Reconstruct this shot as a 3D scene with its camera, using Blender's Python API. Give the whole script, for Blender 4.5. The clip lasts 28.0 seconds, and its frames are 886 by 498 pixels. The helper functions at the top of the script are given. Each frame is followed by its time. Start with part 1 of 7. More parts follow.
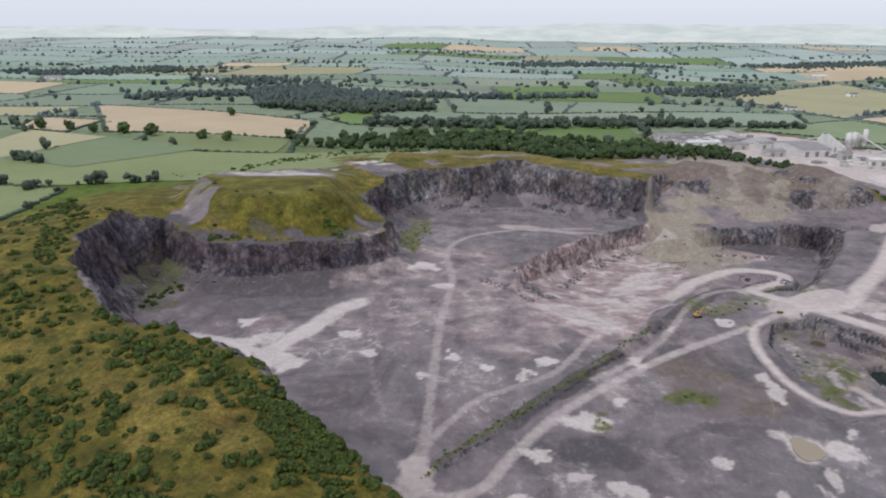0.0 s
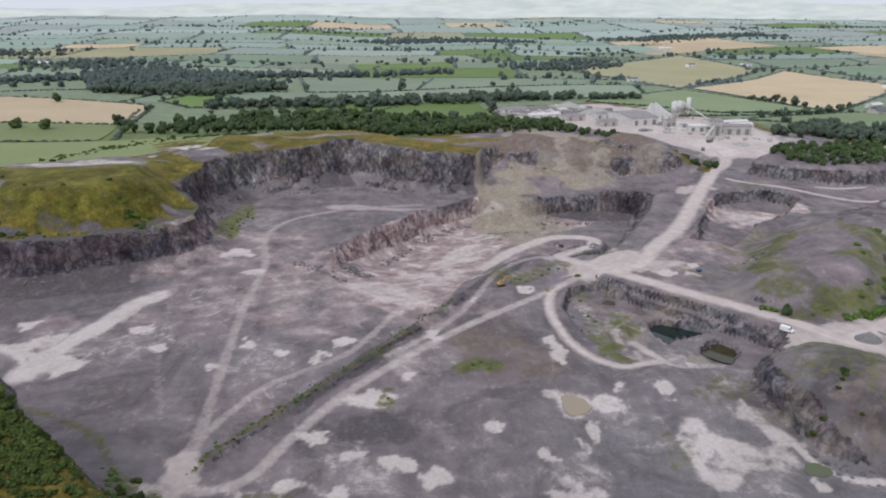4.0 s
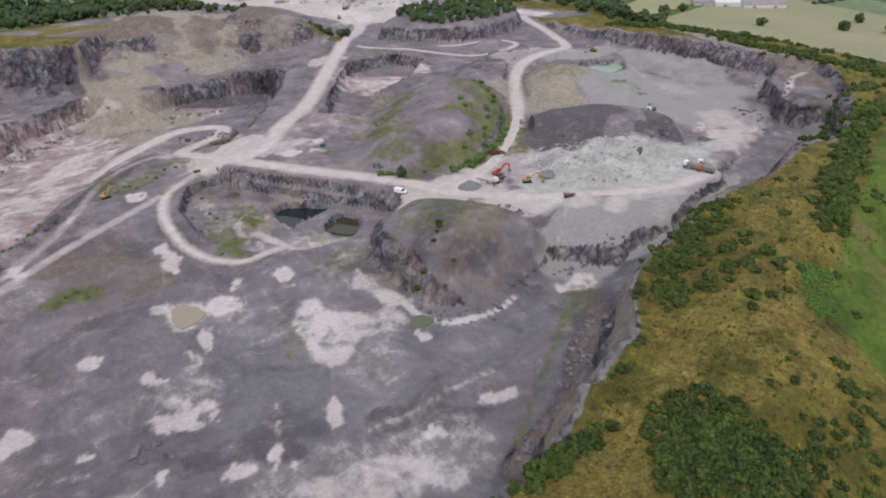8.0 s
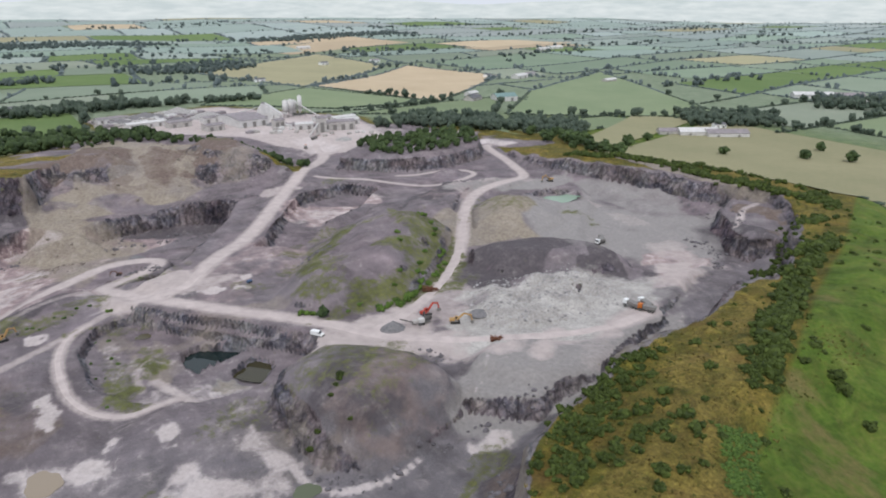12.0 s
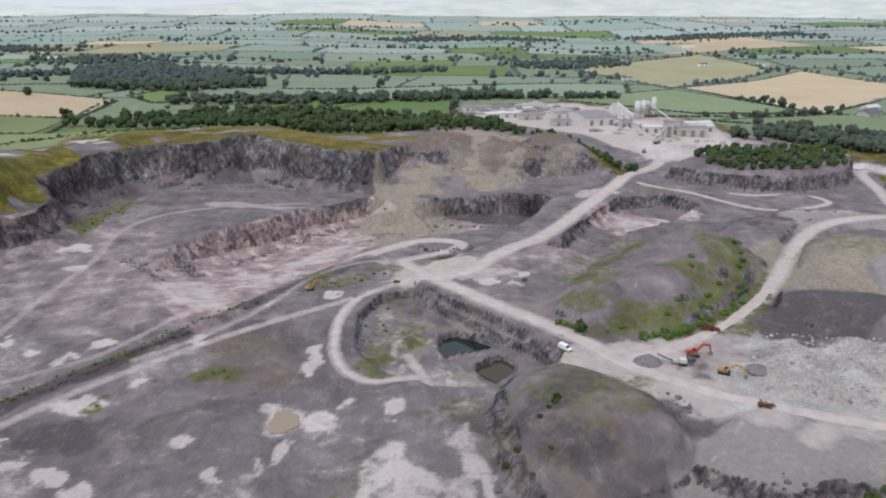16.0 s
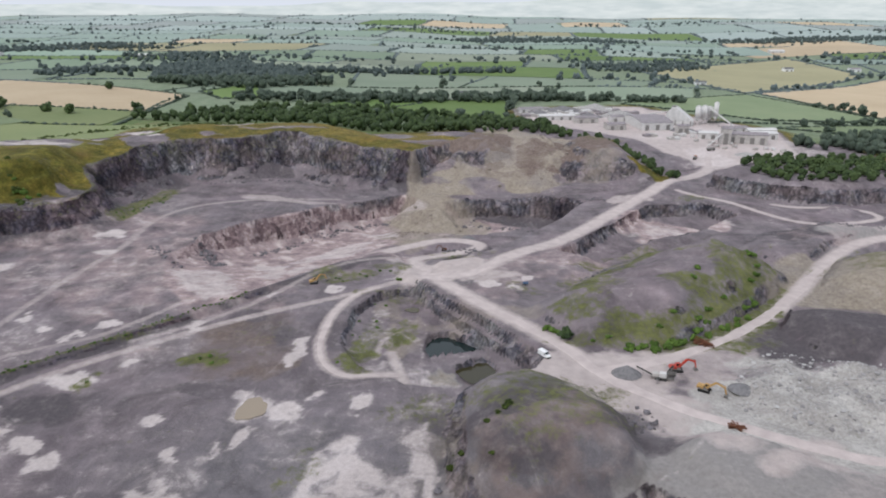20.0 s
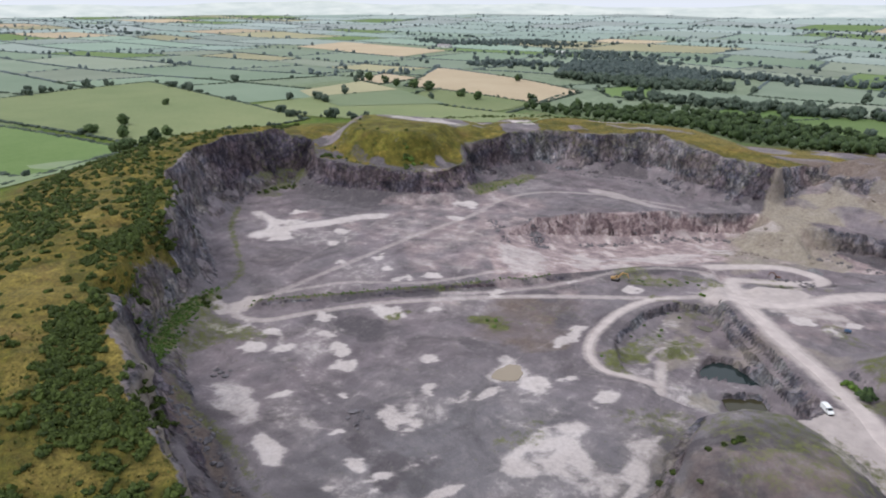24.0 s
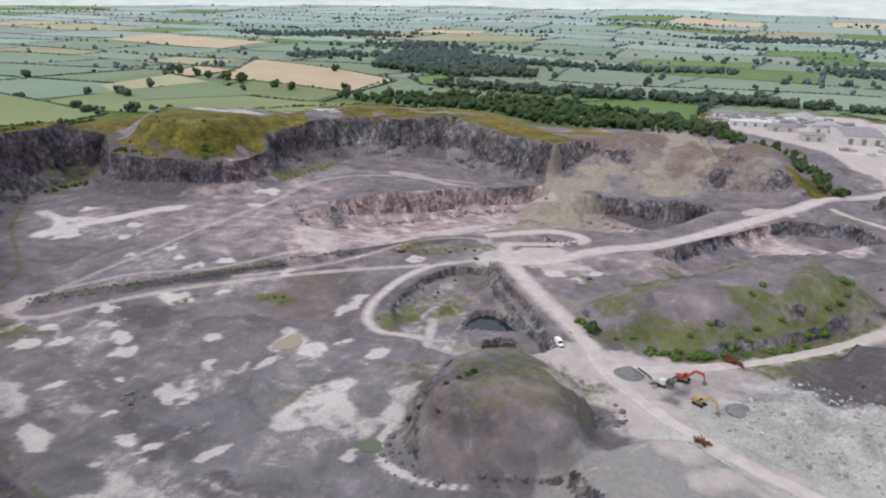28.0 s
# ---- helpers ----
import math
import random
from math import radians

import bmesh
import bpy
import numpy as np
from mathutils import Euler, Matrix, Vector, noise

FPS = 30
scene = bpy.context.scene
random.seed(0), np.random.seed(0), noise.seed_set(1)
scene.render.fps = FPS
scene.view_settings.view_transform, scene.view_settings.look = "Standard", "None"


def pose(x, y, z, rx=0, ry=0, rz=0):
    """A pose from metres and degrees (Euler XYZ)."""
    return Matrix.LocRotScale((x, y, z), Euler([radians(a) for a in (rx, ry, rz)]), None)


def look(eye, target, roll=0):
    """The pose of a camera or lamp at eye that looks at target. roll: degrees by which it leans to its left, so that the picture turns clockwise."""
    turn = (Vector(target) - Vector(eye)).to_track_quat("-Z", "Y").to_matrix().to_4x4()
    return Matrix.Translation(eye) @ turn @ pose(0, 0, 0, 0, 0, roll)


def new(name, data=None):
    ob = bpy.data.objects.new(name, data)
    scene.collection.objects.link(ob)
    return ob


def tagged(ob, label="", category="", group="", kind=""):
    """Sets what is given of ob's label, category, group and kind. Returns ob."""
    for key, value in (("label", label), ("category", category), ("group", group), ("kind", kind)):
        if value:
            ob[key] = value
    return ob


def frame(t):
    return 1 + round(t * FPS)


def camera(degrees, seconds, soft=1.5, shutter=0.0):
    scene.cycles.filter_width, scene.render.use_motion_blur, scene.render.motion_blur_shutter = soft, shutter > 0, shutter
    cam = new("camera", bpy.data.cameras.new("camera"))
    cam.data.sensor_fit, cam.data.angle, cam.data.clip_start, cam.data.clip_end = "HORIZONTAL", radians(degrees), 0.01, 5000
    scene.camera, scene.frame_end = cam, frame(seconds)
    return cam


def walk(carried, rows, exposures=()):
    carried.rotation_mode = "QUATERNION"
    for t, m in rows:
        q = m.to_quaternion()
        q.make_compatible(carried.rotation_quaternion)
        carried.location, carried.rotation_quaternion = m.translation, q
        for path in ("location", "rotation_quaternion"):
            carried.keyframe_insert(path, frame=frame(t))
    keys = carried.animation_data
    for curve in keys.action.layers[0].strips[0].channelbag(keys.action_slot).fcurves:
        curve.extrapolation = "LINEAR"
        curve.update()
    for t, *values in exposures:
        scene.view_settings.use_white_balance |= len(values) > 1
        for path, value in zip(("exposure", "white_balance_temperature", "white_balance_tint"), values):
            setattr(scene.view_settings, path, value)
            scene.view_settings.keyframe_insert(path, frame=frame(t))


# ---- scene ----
cam = camera(65.13, 28.0, soft=2.0)
# seconds, place in metres, heading, tilt, roll in degrees
PATH = [
    (0.0, -168.08, -16.34, 138.59, -5.243, -18.054, 0.065),
    (0.5, -163.45, -16.00, 138.56, -5.250, -18.074, 0.057),
    (1.0, -158.12, -15.57, 138.34, -5.275, -18.097, 0.057),
    (1.5, -153.64, -15.19, 138.40, -5.259, -18.108, 0.053),
    (2.0, -148.31, -14.91, 138.49, -5.260, -18.105, 0.074),
    (2.5, -143.46, -14.62, 138.71, -4.979, -18.129, 0.068),
    (3.0, -138.46, -14.36, 138.61, -3.795, -18.101, 0.078),
    (3.5, -132.90, -14.30, 138.76, 2.875, -18.107, 0.063),
    (5.5, -107.96, -8.69, 132.64, 6.544, -29.333, -0.218),
    (6.0, -103.75, -8.82, 132.52, 11.941, -29.324, -0.174),
    (6.5, -99.80, -8.95, 132.32, 16.173, -29.261, -0.099),
    (7.0, -95.32, -8.73, 132.30, 20.863, -29.321, -0.046),
    (7.5, -90.60, -8.39, 132.61, 25.913, -29.424, -0.024),
    (8.0, -86.04, -8.05, 132.54, 30.561, -29.447, -0.007),
    (8.5, -81.75, -7.58, 132.98, 31.348, -29.535, 0.054),
    (9.0, -76.94, -7.33, 133.50, 31.318, -29.436, 0.061),
    (9.5, -71.92, -6.99, 133.94, 31.184, -24.550, 0.019),
    (10.0, -67.15, -6.81, 133.67, 31.117, -23.857, -0.039),
    (10.5, -62.22, -6.26, 133.93, 31.059, -21.496, -0.010),
    (11.0, -57.59, -6.22, 134.10, 30.978, -19.879, -0.009),
    (11.5, -52.85, -6.31, 133.94, 30.888, -19.791, -0.057),
    (13.5, -32.82, -2.77, 134.17, 19.222, -20.032, -0.235),
    (14.0, -28.80, -2.56, 134.22, 7.254, -19.961, -0.272),
    (14.5, -23.97, -2.20, 134.08, 6.888, -19.953, -0.267),
    (15.0, -20.68, -1.61, 133.92, 2.916, -19.930, -0.209),
    (15.5, -14.59, -0.79, 133.27, 0.047, -19.857, -0.303),
    (16.0, -9.48, -0.43, 132.98, -0.001, -19.845, -0.326),
    (16.5, -4.76, -0.06, 132.93, -0.001, -19.849, -0.318),
    (17.0, 0.00, 0.00, 132.87, 0.025, -19.848, -0.309),
    (17.5, 4.78, 0.06, 132.80, 0.048, -19.847, -0.305),
    (18.0, 9.70, 0.33, 132.86, 0.040, -19.858, -0.292),
    (18.5, 14.44, 0.46, 132.89, 0.066, -19.856, -0.297),
    (19.0, 19.17, 0.62, 132.76, 0.107, -19.809, -0.227),
    (19.5, 23.58, 1.18, 132.62, -0.008, -19.800, -0.182),
    (20.0, 27.47, 1.65, 132.41, -6.973, -19.742, -0.186),
    (20.5, 31.81, 2.50, 131.94, -14.747, -19.660, -0.090),
    (21.0, 36.49, 3.29, 131.69, -22.235, -19.588, -0.134),
    (21.5, 41.13, 3.37, 132.38, -29.676, -19.632, -0.170),
    (23.5, 60.62, 5.14, 131.43, -44.228, -19.509, -0.297),
    (24.0, 66.86, 4.55, 132.87, -40.002, -19.613, 0.102),
    (24.5, 70.43, 3.07, 133.02, -27.418, -19.548, 0.290),
    (25.0, 75.38, 2.69, 132.45, -27.313, -22.576, 0.315),
    (25.5, 80.39, 3.23, 132.45, -27.271, -29.141, 0.367),
    (26.0, 85.19, 3.36, 132.63, -27.156, -33.570, 0.482),
    (26.5, 89.88, 3.84, 133.33, -27.071, -34.004, 0.439),
    (27.0, 94.62, 4.49, 134.10, -27.022, -30.585, 0.422),
    (27.5, 99.54, 4.41, 133.60, -26.929, -23.565, 0.398),
    (28.0, 104.38, 4.05, 132.54, -26.862, -20.209, 0.456),
]
EXPOSURE = 0.3
walk(cam, [(t, pose(x, y, z, 90 + tilt, 0, -head) @ pose(0, 0, 0, 0, 0, roll)) for t, x, y, z, head, tilt, roll in PATH],
     [(0, 0.3), (4, 0.3), (6, 0.4), (8, 0.42), (10, 0.42), (12, 0.38), (16, 0.36), (21, 0.38), (24, 0.5), (25, 0.44), (26, 0.52), (28, 0.5)])

# ---- world and light: bright hazy overcast ----
world = bpy.data.worlds.new("world")
scene.world = world
world.use_nodes = True
wn = world.node_tree
sky = wn.nodes.new("ShaderNodeTexSky")
sky.sky_type, sky.sun_disc = "NISHITA", False
sky.sun_elevation, sky.sun_rotation = radians(52), radians(215)
sky.air_density, sky.dust_density, sky.ozone_density = 1.0, 2.0, 1.0
pale = wn.nodes.new("ShaderNodeHueSaturation")
pale.inputs["Saturation"].default_value = 0.22
wn.links.new(sky.outputs[0], pale.inputs["Color"])
cloud = wn.nodes.new("ShaderNodeMix")
cloud.data_type = "RGBA"
cloud.inputs[0].default_value = 0.72
cloud.inputs[7].default_value = (7.25, 7.75, 8.9, 1)
wn.links.new(pale.outputs[0], cloud.inputs[6])
wn.links.new(cloud.outputs[2], wn.nodes["Background"].inputs[0])
wn.nodes["Background"].inputs[1].default_value = 0.1
sun = new("sun", bpy.data.lights.new("sun", "SUN"))
sun.data.energy, sun.data.angle, sun.data.color = 1.2, radians(25), (1.0, 0.98, 0.95)
sun.matrix_world = look((0, 0, 0), (-math.sin(radians(215)) * 0.6, -math.cos(radians(215)) * 0.6, -0.8))
scene.view_settings.exposure = EXPOSURE


# ---- materials ----
def shader(name, rough=0.9, metal=0.0):
    m = bpy.data.materials.new(name)
    m.use_nodes = True
    b = m.node_tree.nodes["Principled BSDF"]
    b.inputs["Roughness"].default_value, b.inputs["Metallic"].default_value = rough, metal
    b.inputs["Specular IOR Level"].default_value = 0.25
    return m, m.node_tree.nodes, m.node_tree.links, b


def noise_tex(n, l, scale, detail=4.0, rough=0.6, coord=None, stretch=None):
    t = n.new("ShaderNodeTexNoise")
    t.inputs["Scale"].default_value, t.inputs["Detail"].default_value, t.inputs["Roughness"].default_value = scale, detail, rough
    if coord is None:
        coord = n.new("ShaderNodeNewGeometry").outputs["Position"]
    if stretch:
        mp = n.new("ShaderNodeMapping")
        mp.inputs["Scale"].default_value = stretch
        l.new(coord, mp.inputs[0])
        coord = mp.outputs[0]
    l.new(coord, t.inputs["Vector"])
    return t.outputs["Fac"]


def ramp(n, l, fac, *stops):
    r = n.new("ShaderNodeValToRGB")
    el = r.color_ramp.elements
    while len(el) < len(stops):
        el.new(0.5)
    for e, (p, c) in zip(el, stops):
        e.position = p
        e.color = (*c, 1) if len(c) == 3 else c
    l.new(fac, r.inputs[0])
    return r.outputs[0]


def mix(n, l, fac, a, b, kind="MIX"):
    m = n.new("ShaderNodeMix")
    m.data_type, m.blend_type = "RGBA", kind
    for v, s in ((fac, m.inputs[0]), (a, m.inputs[6]), (b, m.inputs[7])):
        if isinstance(v, (int, float)):
            s.default_value = v
        elif isinstance(v, tuple):
            s.default_value = (*v, 1)
        else:
            l.new(v, s)
    return m.outputs[2]


def sums(n, l, op, a, b, clamp=False):
    m = n.new("ShaderNodeMath")
    m.operation, m.use_clamp = op, clamp
    for v, s in ((a, m.inputs[0]), (b, m.inputs[1])):
        if isinstance(v, (int, float)):
            s.default_value = v
        else:
            l.new(v, s)
    return m.outputs[0]


def grey(v):
    return (v, v, v)


def edge(n, l, mask, noise_fac, spread=0.5, sharp=6.0):
    """A mask whose border is broken up by noise."""
    a = sums(n, l, "SUBTRACT", noise_fac, 0.5)
    a = sums(n, l, "MULTIPLY", a, spread)
    a = sums(n, l, "ADD", mask, a)
    a = sums(n, l, "SUBTRACT", a, 0.5)
    a = sums(n, l, "MULTIPLY", a, sharp)
    return sums(n, l, "ADD", a, 0.5, True)


def plain(name, colour, rough=0.7, metal=0.0, vary=0.25, scale=0.6):
    m, n, l, b = shader(name, rough, metal)
    f = noise_tex(n, l, scale, 5)
    c = tuple(colour)
    l.new(ramp(n, l, f, (0.3, tuple(v * (1 - vary) for v in c)), (0.7, tuple(min(1, v * (1 + vary)) for v in c))), b.inputs["Base Color"])
    return m


def dust_colour(n, l):
    small, fine = noise_tex(n, l, 0.22, 4, 0.5), noise_tex(n, l, 2.0, 3, 0.6)
    c = ramp(n, l, small, (0.28, (0.41, 0.353, 0.34)), (0.72, (0.56, 0.49, 0.47)))
    c = mix(n, l, 0.35, c, ramp(n, l, fine, (0.3, grey(0.42)), (0.7, grey(0.58))), "OVERLAY")
    return mix(n, l, sums(n, l, "MULTIPLY", noise_tex(n, l, 0.06, 4), 0.5), c, (0.36, 0.308, 0.298))


def ground_material():
    m, n, l, b = shader("quarry_ground", 0.95)
    a1 = n.new("ShaderNodeAttribute")
    a1.attribute_name = "cover"
    s1 = n.new("ShaderNodeSeparateColor")
    l.new(a1.outputs["Color"], s1.inputs[0])
    grass, chalk, pink = s1.outputs
    tan = a1.outputs["Alpha"]
    a2 = n.new("ShaderNodeAttribute")
    a2.attribute_name = "wear"
    s2 = n.new("ShaderNodeSeparateColor")
    l.new(a2.outputs["Color"], s2.inputs[0])
    dust, rubble, moss = s2.outputs
    rock = a2.outputs["Alpha"]
    a3 = n.new("ShaderNodeAttribute")
    a3.attribute_name = "tone"
    s3 = n.new("ShaderNodeSeparateColor")
    l.new(a3.outputs["Color"], s3.inputs[0])
    dark, fines_haze, rust = s3.outputs
    straw = a3.outputs["Alpha"]
    big = noise_tex(n, l, 0.012, 5, 0.55)
    mid = noise_tex(n, l, 0.07, 6, 0.6)
    small = noise_tex(n, l, 0.6, 6, 0.65)
    tuft = noise_tex(n, l, 0.9, 6, 0.8)
    fine = noise_tex(n, l, 2.5, 4, 0.7)
    # stony floor
    floor = ramp(n, l, mid, (0.28, (0.084, 0.072, 0.084)), (0.46, (0.138, 0.118, 0.133)), (0.6, (0.18, 0.151, 0.164)), (0.76, (0.252, 0.209, 0.217)))
    floor = mix(n, l, sums(n, l, "MULTIPLY", big, 0.65), floor, (0.235, 0.185, 0.196))
    # scraped and driven lines, washed-out dust
    lines1 = noise_tex(n, l, 0.16, 5, 0.6, stretch=(1.0, 0.16, 1))
    lines2 = noise_tex(n, l, 0.2, 5, 0.6, stretch=(0.2, 0.8, 1))
    scrape = mix(n, l, big, lines1, lines2)
    floor = mix(n, l, 0.6, floor, ramp(n, l, scrape, (0.32, grey(0.34)), (0.5, grey(0.5)), (0.66, grey(0.68))), "OVERLAY")
    wash = noise_tex(n, l, 0.035, 7, 0.68)
    floor = mix(n, l, ramp(n, l, wash, (0.57, grey(0)), (0.76, grey(0.5))), floor, (0.31, 0.28, 0.28))
    specks = noise_tex(n, l, 0.45, 3, 0.5)
    floor = mix(n, l, ramp(n, l, sums(n, l, "MULTIPLY", specks, sums(n, l, "ADD", mid, 0.5)), (0.65, grey(0)), (0.74, grey(0.5))), floor, (0.38, 0.345, 0.34))
    slate = ramp(n, l, noise_tex(n, l, 0.02, 5, 0.6), (0.4, grey(0)), (0.62, grey(0.55)))
    spot = n.new("ShaderNodeSeparateXYZ")
    l.new(n.new("ShaderNodeNewGeometry").outputs["Position"], spot.inputs[0])
    south = sums(n, l, "MULTIPLY", sums(n, l, "SUBTRACT", 250.0, spot.outputs[1]), 0.012, True)
    east = sums(n, l, "MULTIPLY", sums(n, l, "ADD", spot.outputs[0], 130.0), 0.014, True)
    slate = sums(n, l, "MAXIMUM", slate, sums(n, l, "MULTIPLY", sums(n, l, "MULTIPLY", south, east), 0.9))
    floor = mix(n, l, slate, floor, mix(n, l, 0.6, floor, (0.153, 0.154, 0.163)))
    swirl = n.new("ShaderNodeTexNoise")
    swirl.inputs["Scale"].default_value, swirl.inputs["Detail"].default_value, swirl.inputs["Roughness"].default_value, swirl.inputs["Distortion"].default_value = 0.03, 7, 0.62, 1.6
    l.new(n.new("ShaderNodeNewGeometry").outputs["Position"], swirl.inputs["Vector"])
    floor = mix(n, l, 0.75, floor, ramp(n, l, swirl.outputs["Fac"], (0.34, grey(0.27)), (0.48, grey(0.47)), (0.58, grey(0.56)), (0.7, grey(0.74))), "OVERLAY")
    wisp = n.new("ShaderNodeTexNoise")
    wisp.inputs["Scale"].default_value, wisp.inputs["Detail"].default_value, wisp.inputs["Roughness"].default_value, wisp.inputs["Distortion"].default_value = 0.055, 8, 0.7, 2.6
    l.new(n.new("ShaderNodeNewGeometry").outputs["Position"], wisp.inputs["Vector"])
    floor = mix(n, l, ramp(n, l, wisp.outputs["Fac"], (0.6, grey(0)), (0.72, grey(0.55))), floor, (0.36, 0.325, 0.32))
    floor = mix(n, l, 0.5, floor, ramp(n, l, fine, (0.3, grey(0.3)), (0.7, grey(0.7))), "OVERLAY")
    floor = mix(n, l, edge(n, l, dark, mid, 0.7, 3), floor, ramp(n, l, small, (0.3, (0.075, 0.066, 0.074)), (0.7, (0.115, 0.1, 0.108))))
    floor = mix(n, l, edge(n, l, fines_haze, mid, 0.6, 3), floor, ramp(n, l, small, (0.3, (0.235, 0.22, 0.217)), (0.7, (0.325, 0.305, 0.296))))
    # pink stone floor
    pk = ramp(n, l, noise_tex(n, l, 0.12, 6, 0.65), (0.3, (0.165, 0.128, 0.138)), (0.44, (0.27, 0.207, 0.212)), (0.54, (0.37, 0.288, 0.283)), (0.66, (0.58, 0.5, 0.482)))
    col = mix(n, l, edge(n, l, pink, mid, 0.9, 3), floor, pk)
    # tan scree
    furrow = noise_tex(n, l, 0.16, 5, 0.65, stretch=(1.0, 0.4, 0.6))
    tn = ramp(n, l, mix(n, l, 0.35, small, furrow), (0.34, (0.19, 0.158, 0.128)), (0.5, (0.275, 0.235, 0.19)), (0.66, (0.36, 0.315, 0.26)))
    tn = mix(n, l, ramp(n, l, noise_tex(n, l, 0.022, 5, 0.6), (0.46, grey(0)), (0.64, grey(0.6))), tn, ramp(n, l, small, (0.3, (0.16, 0.142, 0.14)), (0.7, (0.27, 0.24, 0.235))))
    col = mix(n, l, edge(n, l, tan, mid, 0.7, 3), col, tn)
    col = mix(n, l, edge(n, l, rust, mid, 0.7, 3), col, ramp(n, l, small, (0.3, (0.115, 0.085, 0.072)), (0.7, (0.19, 0.145, 0.125))))
    # dusty tracks
    col = mix(n, l, edge(n, l, dust, noise_tex(n, l, 0.3, 6, 0.7), 0.9, 1.6), col, dust_colour(n, l))
    # pale grey broken stone
    ragged_stone = noise_tex(n, l, 0.11, 6, 0.7)
    rb = ramp(n, l, mix(n, l, 0.5, noise_tex(n, l, 0.8, 6, 0.8), mid), (0.34, (0.2, 0.187, 0.18)), (0.48, (0.36, 0.34, 0.322)), (0.62, (0.57, 0.547, 0.52)))
    col = mix(n, l, edge(n, l, rubble, ragged_stone, 1.6, 2), col, rb)
    # chalky dried mud
    ch = ramp(n, l, mix(n, l, 0.55, small, swirl.outputs["Fac"]), (0.3, (0.36, 0.315, 0.306)), (0.5, (0.54, 0.48, 0.468)), (0.66, (0.66, 0.6, 0.59)))
    ragged = mix(n, l, 0.5, noise_tex(n, l, 0.13, 7, 0.72), noise_tex(n, l, 0.3, 7, 0.75, stretch=(1, 0.65, 1)))
    ragged = mix(n, l, 0.4, ragged, wisp.outputs["Fac"])
    col = mix(n, l, sums(n, l, "MULTIPLY", edge(n, l, chalk, ragged, 3.0, 1.0), 0.5), col, ch)
    col = mix(n, l, sums(n, l, "MULTIPLY", edge(n, l, sums(n, l, "SUBTRACT", chalk, 0.1), ragged, 3.6, 1.8), 0.92), col, ch)
    # quarried faces, streaked down the fall line
    ver = noise_tex(n, l, 0.26, 7, 0.74, stretch=(1, 1, 0.3))
    hor = noise_tex(n, l, 0.05, 5, 0.6, stretch=(1, 1, 2.5))
    blk = noise_tex(n, l, 0.45, 6, 0.75)
    where = n.new("ShaderNodeNewGeometry").outputs["Position"]
    warp = n.new("ShaderNodeTexNoise")
    warp.inputs["Scale"].default_value, warp.inputs["Detail"].default_value = 0.16, 5
    l.new(where, warp.inputs["Vector"])
    moved = n.new("ShaderNodeVectorMath")
    moved.operation, moved.inputs["Scale"].default_value = "SCALE", 7.0
    l.new(warp.outputs["Color"], moved.inputs[0])
    shifted = n.new("ShaderNodeVectorMath")
    l.new(where, shifted.inputs[0])
    l.new(moved.outputs[0], shifted.inputs[1])
    blocks = n.new("ShaderNodeTexVoronoi")
    blocks.inputs["Scale"].default_value = 0.3
    flatten = n.new("ShaderNodeMapping")
    flatten.inputs["Scale"].default_value = (1, 1, 0.55)
    l.new(shifted.outputs[0], flatten.inputs[0])
    l.new(flatten.outputs[0], blocks.inputs["Vector"])
    cell = n.new("ShaderNodeSeparateColor")
    l.new(blocks.outputs["Color"], cell.inputs[0])
    facet = sums(n, l, "ADD", sums(n, l, "MULTIPLY", cell.outputs[0], 0.5), 0.27)
    crack = mix(n, l, 0.4, mix(n, l, 0.5, ver, facet), blk)
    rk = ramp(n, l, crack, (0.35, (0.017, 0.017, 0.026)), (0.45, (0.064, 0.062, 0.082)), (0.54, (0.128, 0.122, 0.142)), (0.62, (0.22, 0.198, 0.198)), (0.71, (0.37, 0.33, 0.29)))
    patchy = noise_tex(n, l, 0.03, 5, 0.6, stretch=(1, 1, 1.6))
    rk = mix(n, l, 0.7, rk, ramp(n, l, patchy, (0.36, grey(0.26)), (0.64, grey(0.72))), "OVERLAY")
    rk = mix(n, l, sums(n, l, "MULTIPLY", edge(n, l, hor, small, 0.5, 5), 0.55), rk, (0.19, 0.145, 0.14))
    ochre = ramp(n, l, noise_tex(n, l, 0.045, 6, 0.7, stretch=(1, 1, 0.6)), (0.55, grey(0)), (0.68, grey(0.6)))
    rk = mix(n, l, ochre, rk, ramp(n, l, crack, (0.36, (0.07, 0.058, 0.05)), (0.5, (0.2, 0.175, 0.145)), (0.64, (0.38, 0.34, 0.285))))
    bluish = ramp(n, l, noise_tex(n, l, 0.03, 5, 0.6, stretch=(1, 1, 0.4)), (0.52, grey(0)), (0.66, grey(0.5)))
    rk = mix(n, l, bluish, rk, ramp(n, l, crack, (0.36, (0.05, 0.055, 0.06)), (0.5, (0.15, 0.16, 0.165)), (0.64, (0.28, 0.285, 0.28))))
    pr = ramp(n, l, crack, (0.36, (0.05, 0.035, 0.04)), (0.45, (0.17, 0.12, 0.125)), (0.53, (0.31, 0.228, 0.226)), (0.62, (0.55, 0.46, 0.44)))
    joint = noise_tex(n, l, 0.42, 8, 0.74, stretch=(1, 1, 0.4))
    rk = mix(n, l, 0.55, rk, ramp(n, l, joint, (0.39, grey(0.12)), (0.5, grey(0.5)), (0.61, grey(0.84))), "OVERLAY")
    seams = n.new("ShaderNodeTexVoronoi")
    seams.feature = "DISTANCE_TO_EDGE"
    seams.inputs["Scale"].default_value = 0.2
    l.new(flatten.outputs[0], seams.inputs["Vector"])
